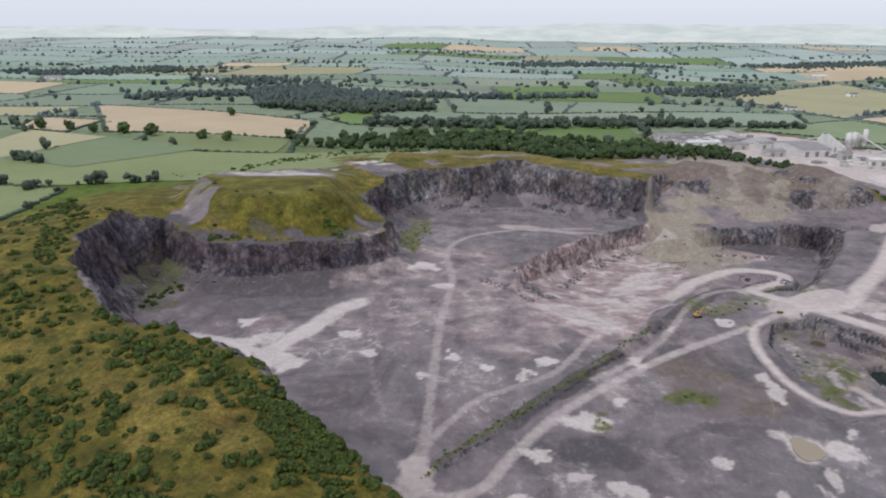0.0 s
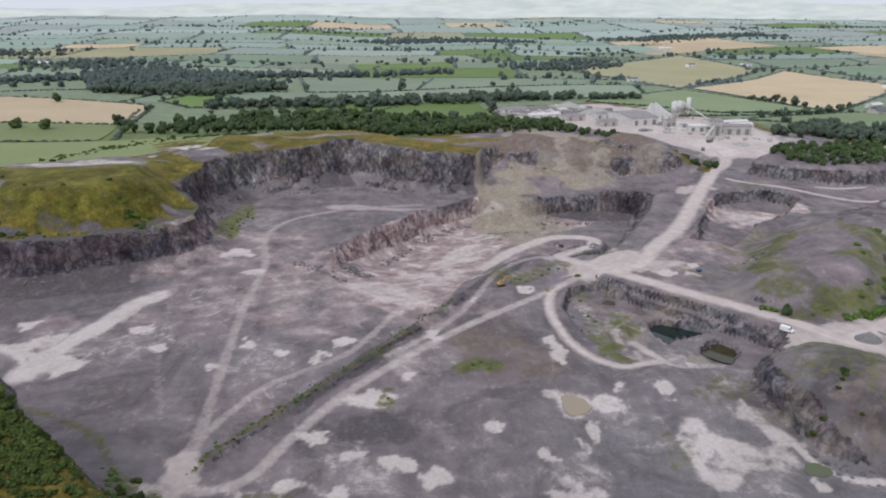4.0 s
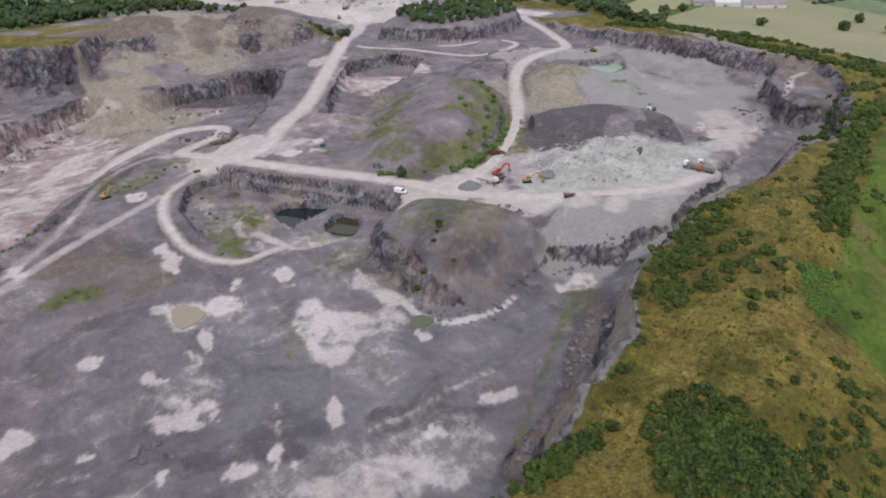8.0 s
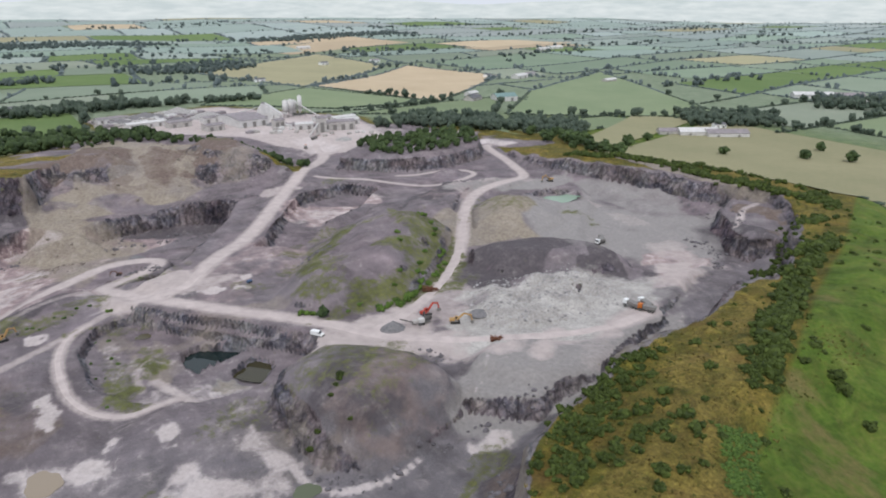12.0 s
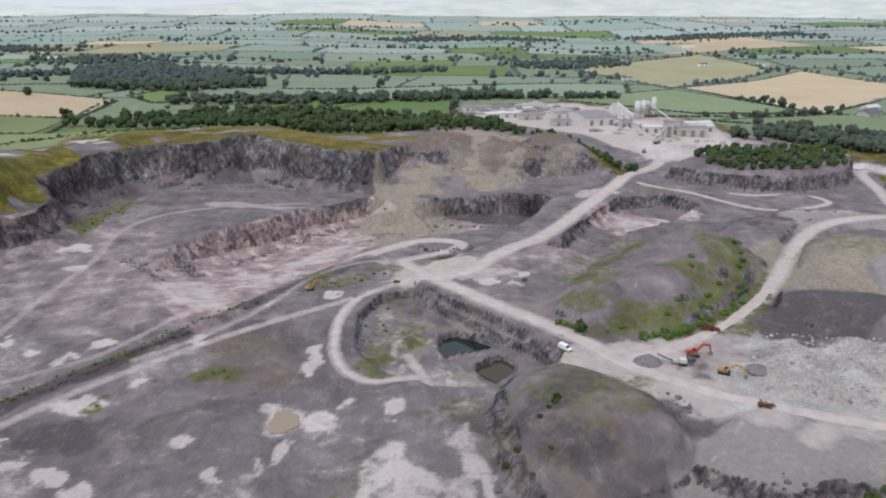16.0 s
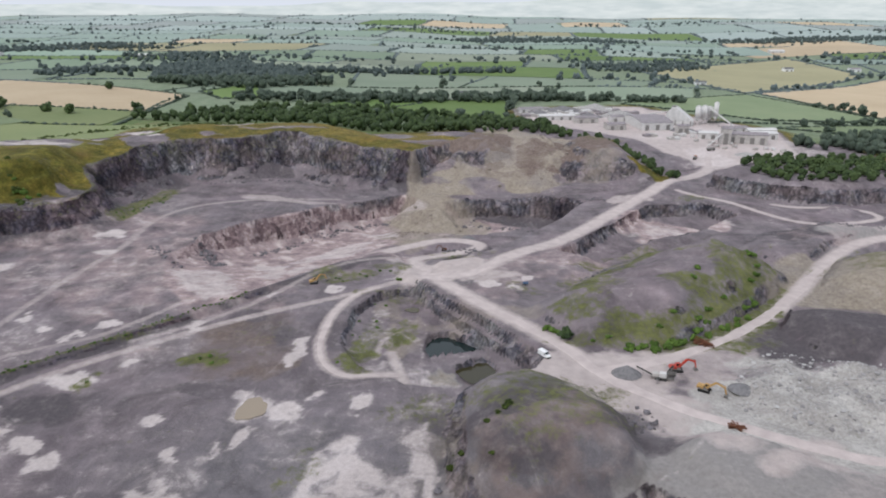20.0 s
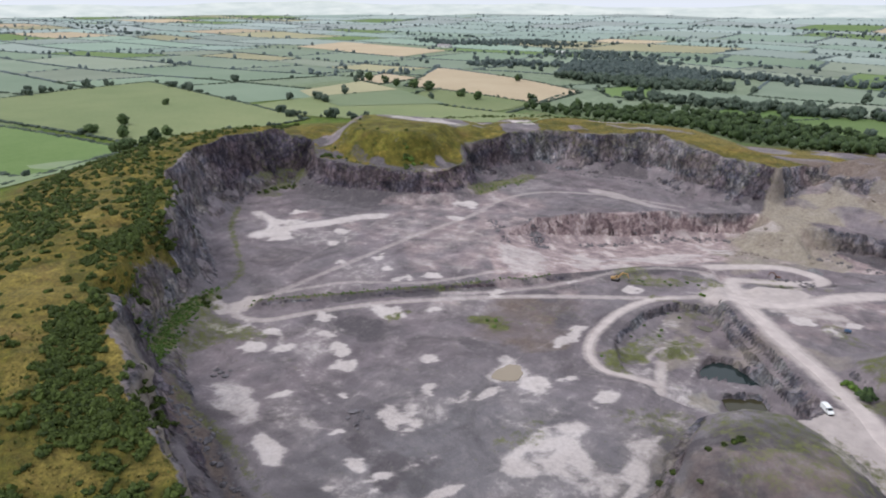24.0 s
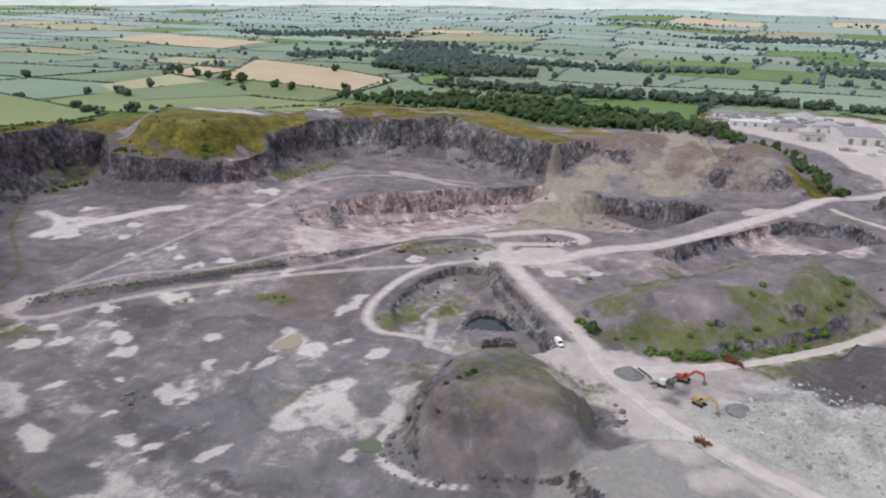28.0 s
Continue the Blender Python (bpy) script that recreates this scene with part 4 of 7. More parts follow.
patches(2, 0, [(-228, 424, 8, 30, 0.8), (-356, 320, 16, 22, 0.75), (-340, 300, 12, 8, 0.6), (-178, 145, 12, 16, 0.7), (-196, 154, 6, 9, 0.65), (204, 346, 14, 12, 0.6), (236, 316, 10, 8, 0.85), (-5, 360, 16, 10, 0.6)], WEAR)
patches(2, 0, [(60, 140, 12, 5, 0.6), (-130, 208, 5, 5, 0.8), (-60, 318, 16, 6, 0.6), (30, 300, 12, 10, 0.5), (140, 470, 12, 6, 0.6)], WEAR)
streak(2, BERM[:5], 1.8, 0.75, WEAR)
streak(0, BERM[2:] + [(-44, 346)], 5.5, 1.0, TONE)
for foot in ([(-36, 87), (-54, 91), (-75, 96), (-110, 105), (-140, 108), (-169, 125), (-186, 142), (-212, 170)], [(-3, 95), (9, 105), (23, 117), (35, 126), (50, 137)], [(-212, 170), (-232, 196), (-262, 214), (-300, 236), (-330, 262)]):
    streak(2, foot, 2.6, 0.72, WEAR)
patches(2, 0, [(36, 208, 26, 12, 0.62), (30, 190, 22, 10, 0.5), (-22, 258, 5, 14, 0.75), (-38, 246, 5, 9, 0.9), (-34, 300, 14, 4, 0.6), (-52, 322, 14, 5, 0.6), (-40, 332, 8, 4, 0.6), (-6, 356, 5, 10, 0.75), (-16, 366, 6, 8, 0.6)], WEAR)
patches(2, 0, [(-110, 340, 60, 40, 0.5), (-170, 330, 60, 60, 0.45), (-100, 280, 40, 20, 0.4), (55, 350, 24, 18, 0.55), (30, 330, 20, 14, 0.5), (40, 176, 24, 14, 0.4)])
patches(3, 0, [(8, 164, 10, 8, 0.42), (5, 180, 5, 12, 0.42), (-34, 460, 26, 50, 0.6), (0, 275, 24, 10, 0.45)])
patches(1, 0, [(-36, 282, 3, 8, 0.5), (-27, 257, 3, 7, 0.45), (-10, 236, 4, 6, 0.4)])
# cliff-top plateau: thin grass with bare ground
patches(0, 0, [(-140, 610, 60, 36, 0.5)], TONE)
patches(3, 0, [(-8, 60, 22, 10), (60, 76, 30, 5, 0.8), (70, 60, 40, 9, 0.7), (120, 110, 24, 10, 0.8), (-120, 66, 40, 9, 0.8), (-190, 84, 40, 14, 0.7), (-250, 140, 26, 12, 0.7), (-300, 160, 30, 12, 0.5), (160, 132, 24, 7, 0.7)], TONE)
patches(3, 0, [(400, 330, 120, 80, 0.6), (-180, 580, 90, 40, 0.5), (-330, 520, 60, 40, 0.5)], TONE)
streak(3, [(40, 78), (80, 88), (130, 116), (190, 142), (260, 176), (320, 206)], 12, 0.55, TONE)
patches(3, 0, [(-150, 600, 110, 40, 0.8), (-320, 430, 50, 30, 0.5), (-250, 600, 60, 30, 0.8)], TONE)
for poly in ([(-136, 56), (-158, 76), (-129, 62), (-121, 55), (-122, 51)], [(-126, 76), (-134, 94), (-102, 74), (-116, 74)], [(-72, 64), (-109, 84), (-114, 90), (-62, 66), (-63, 58), (-78, 60)], [(-214, 82), (-212, 108), (-174, 84), (-180, 72)], [(-87, 39), (-95, 53), (-81, 55), (-69, 55)]):
    cover(3, poly, 5, 0.9, TONE)
cover(0, HUMP, 8)
# turf over the head of the gully
HEAD = [(-186, 104), (-200, 102), (-214, 110), (-232, 148), (-222, 158), (-210, 140), (-198, 126)]
cover(0, HEAD, 5, 0.85)
WEAR[..., 3] *= 1 - 0.8 * smooth(signed(XX, YY, HEAD) / 6 + 0.5) * smooth((fbm(XX, YY, 12, 3, 66) + 0.25) / 0.3)
cover(0, [(-176, 100), (-192, 92), (-212, 90), (-236, 110), (-242, 136), (-226, 152), (-208, 128), (-190, 110)], 8, 0.8)
cover(2, [(-200, 122), (-199, 137), (-207, 150), (-216, 172), (-204, 160), (-186, 136), (-160, 116), (-158, 107), (-178, 109)], 5, 0.95, WEAR)


def bare(turn, spots, channel=0):
    """Takes the turf, or another cover, away in ragged patches."""
    layer = np.zeros(COVER.shape, np.float32)
    patches(0, turn, spots, layer)
    COVER[..., channel] *= 1 - layer[..., 0]


bare(-5, [(-334, 452, 34, 16, 0.95), (-311, 493, 26, 14, 0.95), (-275, 518, 16, 12, 0.95), (-262, 490, 14, 26, 0.9), (-268, 637, 36, 14), (-186, 640, 24, 8), (-110, 620, 44, 26, 0.8), (-200, 560, 20, 8, 0.6),
          (12, 640, 26, 36), (50, 620, 30, 26, 0.9), (76, 590, 22, 26, 0.75), (-30, 590, 20, 26, 0.6), (-400, 470, 20, 30, 0.5), (-60, 560, 26, 12, 0.7), (-30, 640, 30, 14, 0.8), (-160, 566, 26, 6, 0.6), (-230, 530, 10, 8, 0.7)])
bare(0, [(190, 640, 40, 40), (170, 590, 30, 40), (240, 600, 60, 40), (330, 560, 34, 40), (140, 740, 120, 90), (90, 830, 90, 70), (180, 680, 80, 60), (230, 720, 60, 80)])
bare(12, [(-334, 352, 7, 12, 0.4), (-300, 350, 14, 4, 0.5), (-258, 366, 8, 12, 0.55), (-290, 372, 10, 4, 0.35), (-320, 380, 6, 8, 0.35), (-348, 372, 5, 16, 0.7), (-270, 392, 8, 8, 0.35), (-376, 408, 10, 5, 0.9), (-350, 432, 16, 6, 0.9)])
bare(0, [(331, 300, 7, 70, 0.9), (-368, 310, 6, 40, 0.5), (-336, 343, 16, 6, 0.9), (-304, 337, 18, 5, 0.9), (-272, 350, 18, 6, 0.9), (-248, 378, 6, 12, 0.9), (-356, 366, 8, 14, 0.8), (-360, 386, 7, 16, 0.6)])
bare(25, [(-27, 163, 2.2, 5, 0.55), (-20, 180, 3, 2, 0.5), (-30, 176, 1.6, 4, 0.5), (-14, 164, 5, 1.8, 0.5), (-22, 156, 4, 1.6, 0.5)], 1)
bare(0, [(20, 486, 46, 12, 0.9), (60, 470, 14, 20, 0.9)], 2)
bare(20, [(-34, 540, 16, 34, 0.75), (60, 545, 14, 36, 0.8), (10, 505, 40, 7, 0.6)], 3)
cover(3, [(-30, 62), (-22, 60), (-4, 63), (5, 70), (13, 71), (2, 60), (-6, 52), (-12, 49), (-24, 56)], 4, 1.0, TONE)
streak(3, [(13, 71), (28, 74), (36, 88), (41, 93)], 1.6, 1.0, TONE)
streak(3, [(60, 86), (69, 90), (80, 96), (98, 108), (112, 118)], 1.4, 1.0, TONE)
streak(3, [(67, 67), (82, 86), (106, 108), (119, 116), (132, 131), (184, 154), (226, 167), (285, 190)], 3.0, 0.85, TONE)
patches(2, 0, [(-80, 244, 20, 22, 0.5), (36, 184, 20, 14, 0.35)], TONE)
streak(3, [(-128, 72), (-122, 70), (-105, 66), (-86, 62), (-67, 58), (-53, 55)], 1.2, 1.0, TONE)
streak(3, [(-372, 275), (-349, 239), (-319, 206), (-301, 191)], 1.5, 0.9, TONE)
streak(3, [(20, 84), (45, 88), (80, 92), (120, 104)], 1.5, 0.9, TONE)
patches(3, 0, [(50, 620, 34, 26, 0.8), (12, 640, 20, 30, 0.8), (331, 300, 8, 70, 0.6)])
patches(3, 0, [(198, 328, 36, 34, 0.95), (80, 570, 34, 40, 0.5), (-16, 578, 30, 26, 0.5)])
patches(2, 0, [(82, 574, 30, 36, 0.85), (-16, 582, 28, 22, 0.85)], TONE)
patches(2, 0, [(84, 586, 22, 20, 0.5), (-20, 592, 20, 12, 0.6)], WEAR)
bare(0, [(82, 570, 36, 40), (-16, 576, 34, 32)])
patches(2, 0, [(78, 585, 24, 26, 0.5)], TONE)
patches(1, 0, [(250, 610, 40, 14, 0.7), (330, 570, 20, 20, 0.7), (190, 640, 26, 30, 0.7)])

WEAR[..., 2] = np.maximum(WEAR[..., 2], 0.85 * np.exp(-((inside - 2.5) / 4.0) ** 2) * smooth((YY - 300) / 60) * smooth((-XX - 40) / 40))

YARD = [(150, 640), (130, 700), (30, 800), (10, 890), (160, 930), (290, 770), (268, 640), (200, 610)]
PASTURE = smooth((-inside - 70) / 90) * (1 - 0.85 * smooth((120 - YY) / 60) * smooth((XX + 420) / 60) * smooth((150 - XX) / 60)) * COVER[..., 0] * (1 - smooth(signed(XX, YY, YARD) / 30 + 1))
PASTURE = np.maximum(PASTURE, smooth(signed(XX, YY, [(70, 40), (84, 76), (130, 98), (157, 111), (201, 133), (272, 164), (420, 240), (520, 230), (420, -60), (100, -60)]) / 6 + 0.3))
PASTURE = np.maximum(PASTURE, 0.3 * smooth(signed(XX, YY, HUMP) / 10 - 0.2))
COVER[..., 0] *= 1 - smooth(signed(XX, YY, YARD) / 20 + 0.7)


def build_ground():
    # broken faces: push the steep ground about sideways as well
    steep = smooth((SLOPE - 0.8) / 0.8) * (1 - 0.85 * np.exp(-((XX - 82) ** 2 + (YY - 158) ** 2) / 500))
    ox = (fbm(XX + HH * 1.1, YY - HH * 0.9, 24, 3, 41, 0.5) * 4.2 + fbm(XX + HH * 2.1, YY - HH * 1.7, 7, 3, 43, 0.6) * 2.0) * steep
    oy = (fbm(XX - HH * 0.8, YY + HH * 1.2, 24, 3, 47, 0.5) * 4.2 + fbm(XX - HH * 1.8, YY + HH * 2.2, 7, 3, 49, 0.6) * 2.0) * steep
    ny, nx = XX.shape
    # ledges and benches down the faces
    ledge = steep * (1.3 * np.sin(HH * 0.85 + fbm(XX, YY, 40, 2, 90) * 5) + fbm(XX + HH, YY - HH, 5, 3, 95, 0.6) * 1.2)
    co = np.stack([XX + ox, YY + oy, HH + ledge], -1).reshape(-1, 3).astype(np.float32)
    idx = np.arange(ny * nx).reshape(ny, nx)
    quads = np.stack([idx[:-1, :-1], idx[:-1, 1:], idx[1:, 1:], idx[1:, :-1]], -1).reshape(-1, 4)
    me = bpy.data.meshes.new("ground")
    me.vertices.add(len(co))
    me.vertices.foreach_set("co", co.ravel())
    me.loops.add(quads.size)
    me.loops.foreach_set("vertex_index", quads.ravel().astype(np.int32))
    me.polygons.add(len(quads))
    me.polygons.foreach_set("loop_start", np.arange(0, quads.size, 4, dtype=np.int32))
    me.update()
    me.validate()
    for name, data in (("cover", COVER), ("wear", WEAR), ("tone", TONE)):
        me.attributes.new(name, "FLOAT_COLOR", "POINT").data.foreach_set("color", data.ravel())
    me.attributes.new("pasture", "FLOAT", "POINT").data.foreach_set("value", PASTURE.ravel().astype(np.float32))
    me.polygons.foreach_set("use_smooth", np.ones(len(quads), bool))
    me.materials.append(MAT_GROUND)
    return tagged(new("ground", me), "quarry floor, rock faces and rough grass hill", "ground", kind="structure")


GROUND = build_ground()


# ---- mesh helpers ----
def mesh_of(name, co, faces, material, smooth_faces=True):
    me = bpy.data.meshes.new(name)
    co, faces = np.asarray(co, np.float32), np.asarray(faces, np.int32)
    k = faces.shape[1]
    me.vertices.add(len(co))
    me.vertices.foreach_set("co", co.ravel())
    me.loops.add(faces.size)
    me.loops.foreach_set("vertex_index", faces.ravel())
    me.polygons.add(len(faces))
    me.polygons.foreach_set("loop_start", np.arange(0, faces.size, k, dtype=np.int32))
    me.update()
    me.polygons.foreach_set("use_smooth", np.full(len(faces), smooth_faces))
    if material:
        me.materials.append(material)
    return me


def part(name, bm, material, parent, label="", smooth_faces=False):
    """Links a bmesh as one mesh object under a thing or a part."""
    me = bpy.data.meshes.new(name)
    bm.to_mesh(me)
    bm.free()
    me.materials.append(material)
    if smooth_faces:
        me.polygons.foreach_set("use_smooth", np.ones(len(me.polygons), bool))
    ob = new(name, me)
    ob.parent = parent
    if label:
        ob["label"] = label
    return ob


def thing(name, label, category, group="", kind=""):
    return tagged(new(name), label, category, group, kind)


def box(bm, x0, y0, z0, x1, y1, z1, bevel=0.0, m=None):
    v = [bm.verts.new(p) for p in ((x0, y0, z0), (x1, y0, z0), (x1, y1, z0), (x0, y1, z0), (x0, y0, z1), (x1, y0, z1), (x1, y1, z1), (x0, y1, z1))]
    f = [bm.faces.new([v[i] for i in q]) for q in ((3, 2, 1, 0), (4, 5, 6, 7), (0, 1, 5, 4), (1, 2, 6, 5), (2, 3, 7, 6), (3, 0, 4, 7))]
    if bevel:
        es = list({e for q in f for e in q.edges})
        v = list({w for g in bmesh.ops.bevel(bm, geom=es, offset=bevel, segments=2, affect="EDGES")["faces"] for w in g.verts} | {w for w in v if w.is_valid})
    if m is not None:
        bmesh.ops.transform(bm, matrix=m, verts=[w for w in v if w.is_valid])
    return bm


def boxed(*a, bevel=0.0, m=None):
    return box(bmesh.new(), *a, bevel=bevel, m=m)


def tube(bm, p, q, r, seg=8, r2=None):
    p, q = Vector(p), Vector(q)
    m = Matrix.Translation((p + q) / 2) @ (q - p).to_track_quat("Z", "Y").to_matrix().to_4x4()
    bmesh.ops.create_cone(bm, cap_ends=True, segments=seg, radius1=r, radius2=r if r2 is None else r2, depth=(q - p).length, matrix=m)
    return bm


def prism(bm, pts, y0, y1):
    """A side outline in x, z drawn out from y0 to y1."""
    a = [bm.verts.new((x, y0, z)) for x, z in pts]
    b = [bm.verts.new((x, y1, z)) for x, z in pts]
    bm.faces.new(a)
    bm.faces.new(b[::-1])
    for i in range(len(pts)):
        j = (i + 1) % len(pts)
        bm.faces.new((a[j], a[i], b[i], b[j]))
    bmesh.ops.recalc_face_normals(bm, faces=bm.faces)
    return bm


def lump(sub, seed, rough=0.35, flat=1.0):
    """An uneven ball as arrays, radius about 1."""
    bm = bmesh.new()
    bmesh.ops.create_icosphere(bm, subdivisions=sub, radius=1)
    bm.verts.ensure_lookup_table()
    r = np.random.RandomState(seed)
    co = np.array([v.co for v in bm.verts])
    fa = np.array([[v.index for v in f.verts] for f in bm.faces])
    bm.free()
    co = co * (1 + rough * (r.rand(len(co), 1) - 0.5) * 2)
    co[:, 2] *= flat
    return co, fa


def clumps(seed, count, spread, size, height, low=0.1, sub=1, lean=0.0):
    """A crown of many small clumps, uneven and with gaps, base at z = 0."""
    r = np.random.RandomState(seed)
    cos, fas, n = [], [], 0
    for i in range(count):
        while True:
            p = r.rand(3) * 2 - 1
            if 0.15 < np.linalg.norm(p) < 1:
                break
        p = p / np.linalg.norm(p) * (0.55 + 0.45 * r.rand())
        c, f = lump(sub, seed * 97 + i, 0.4)
        k = size * (0.6 + 0.8 * r.rand())
        c = c * k * np.array([1, 1, 0.8]) @ np.array(Euler(r.rand(3) * 6).to_matrix())
        c = c + [p[0] * spread * (1 + 0.3 * r.rand()), p[1] * spread, low * height + (p[2] * 0.5 + 0.5) * height]
        cos.append(c)
        fas.append(f + n)
        n += len(c)
    return np.concatenate(cos), np.concatenate(fas)


def strewn(name, kinds, places, material, label, category, smooth_faces=True, parent=None):
    """Many small pieces as one object of stuff: kind, x, y, z, size, stretch in height, turn."""
    cos, fas, n = [], [], 0
    for k, x, y, z, s, h, turn in places:
        c, f = kinds[k]
        ca, sa = math.cos(turn), math.sin(turn)
        cos.append(np.stack([x + s * (c[:, 0] * ca - c[:, 1] * sa), y + s * (c[:, 0] * sa + c[:, 1] * ca), z + s * h * c[:, 2]], 1))
        fas.append(f + n)
        n += len(c)
    return tagged(new(name, mesh_of(name, np.concatenate(cos), np.concatenate(fas), material, smooth_faces)), label, category, kind="stuff")


RND = random.Random(5)

# ---- roads and tracks ----
def road_material():
    m, n, l, b = shader("pale_road_dust", 0.95)
    small = noise_tex(n, l, 0.22, 4, 0.5)
    c = dust_colour(n, l)
    l.new(c, b.inputs["Base Color"])
    bp = n.new("ShaderNodeBump")
    bp.inputs["Strength"].default_value, bp.inputs["Distance"].default_value = 0.3, 0.15
    l.new(small, bp.inputs["Height"])
    l.new(bp.outputs[0], b.inputs["Normal"])
    return m


MAT_ROAD = road_material()
ROAD_LABEL = {"haul_road": "pale dusty haul road past the pond", "works_road": "wide pale dust road climbing to the works"}
for road_name, (road_width, road_pts) in ROADS.items():
    if road_width < 6.2:
        continue
    road_line = [p[:2] for p in curve(road_pts, 2.0)]
    co, fa = [], []
    for i, p in enumerate(road_line):
        d = road_line[min(i + 1, len(road_line) - 1)] - road_line[max(i - 1, 0)]
        d = d / (np.hypot(*d) + 1e-9)
        for j in range(9):
            side = (j - 4) / 4
            half = road_width * ((0.27 if road_width > 7.2 else 0.19) + 0.12 * float(fbm(np.array(p[0] * 1.0), np.array(p[1] + 50 * (side > 0)), 9, 3, 77)))
            x, y = p[0] - d[1] * side * half, p[1] + d[0] * side * half
            co.append((x, y, ground_z(x, y) + (0.14 if abs(side) < 0.9 else -0.06)))
    for i in range(len(road_line) - 1):
        for j in range(8):
            a = i * 9 + j
            fa.append((a, a + 1, a + 10, a + 9))
    tagged(new(road_name, mesh_of(road_name, co, fa, MAT_ROAD)), ROAD_LABEL.get(road_name, "pale dusty vehicle track across the quarry floor"), "track", kind="structure")


# ---- water ----
def water_material(name, colour, rough=0.06):
    m, n, l, b = shader(name, rough)
    b.inputs["Base Color"].default_value = (*colour, 1)
    b.inputs["Specular IOR Level"].default_value = 0.3
    bp = n.new("ShaderNodeBump")
    bp.inputs["Strength"].default_value, bp.inputs["Distance"].default_value = 0.05, 0.03
    l.new(noise_tex(n, l, 1.5, 3), bp.inputs["Height"])
    l.new(bp.outputs[0], b.inputs["Normal"])
    return m


def sheet(name, outline, z, material, label, category):
    if len(outline) < 20:
        outline = [tuple(p) for p in curve(outline + [outline[0]], 1.2)[:-1]]
    bm = bmesh.new()
    bm.faces.new([bm.verts.new((x, y, z)) for x, y in outline])
    bmesh.ops.triangulate(bm, faces=bm.faces)
    me = bpy.data.meshes.new(name)
    bm.to_mesh(me)
    bm.free()
    me.materials.append(material)
    return tagged(new(name, me), label, category, kind="structure")


def wavy(x0, y0, a, b, n=28, seed=0, jag=0.18):
    return [(x0 + a * k * math.cos(t), y0 + b * k * math.sin(t)) for i in range(n) for t in [i * math.tau / n] for k in [1 + jag * math.sin(3 * t + seed) + jag * 0.6 * math.sin(7 * t + 2 * seed)]]


def grown(outline, by):
    mx, my = sum(p[0] for p in outline) / len(outline), sum(p[1] for p in outline) / len(outline)
    return [(mx + (x - mx) * by, my + (y - my) * by) for x, y in outline]


sheet("pond_water", grown(POND, 1.1), -5.0, water_material("dark_pond_water", (0.012, 0.022, 0.022), 0.02), "dark still teal water under the rock face", "pond")
sheet("lower_pond_water", grown([(2, 242), (14, 252), (21, 243), (19, 235), (11, 232)], 1.06), -4.9, water_material("murky_pond_water", (0.04, 0.036, 0.018), 0.03), "murky olive water beside a stone causeway", "pond")
sheet("pool_water", wavy(262, 355, 17, 9, seed=1), 2.5, water_material("green_pool_water", (0.22, 0.31, 0.23), 0.25), "milky green pool in the far pit", "pool")
sheet("muddy_puddle", wavy(-63, 198, 5.0, 7.0, seed=2, jag=0.1), ground_z(-63, 198) + 0.22, water_material("brown_puddle", (0.27, 0.22, 0.165), 0.4), "brown muddy puddle with a pale rim", "puddle")
sheet("green_puddle", wavy(2.5, 156, 4.2, 3.4, seed=3, jag=0.08), ground_z(2.5, 156) + 0.2, water_material("algae_puddle", (0.1, 0.115, 0.07), 0.4), "small murky green puddle", "puddle")
sheet("small_pool", wavy(-22, 290, 3.4, 2.6, seed=4, jag=0.1), ground_z(-22, 290) + 0.25, water_material("pool_brown", (0.07, 0.06, 0.03), 0.2), "small brown pool below the road", "puddle")

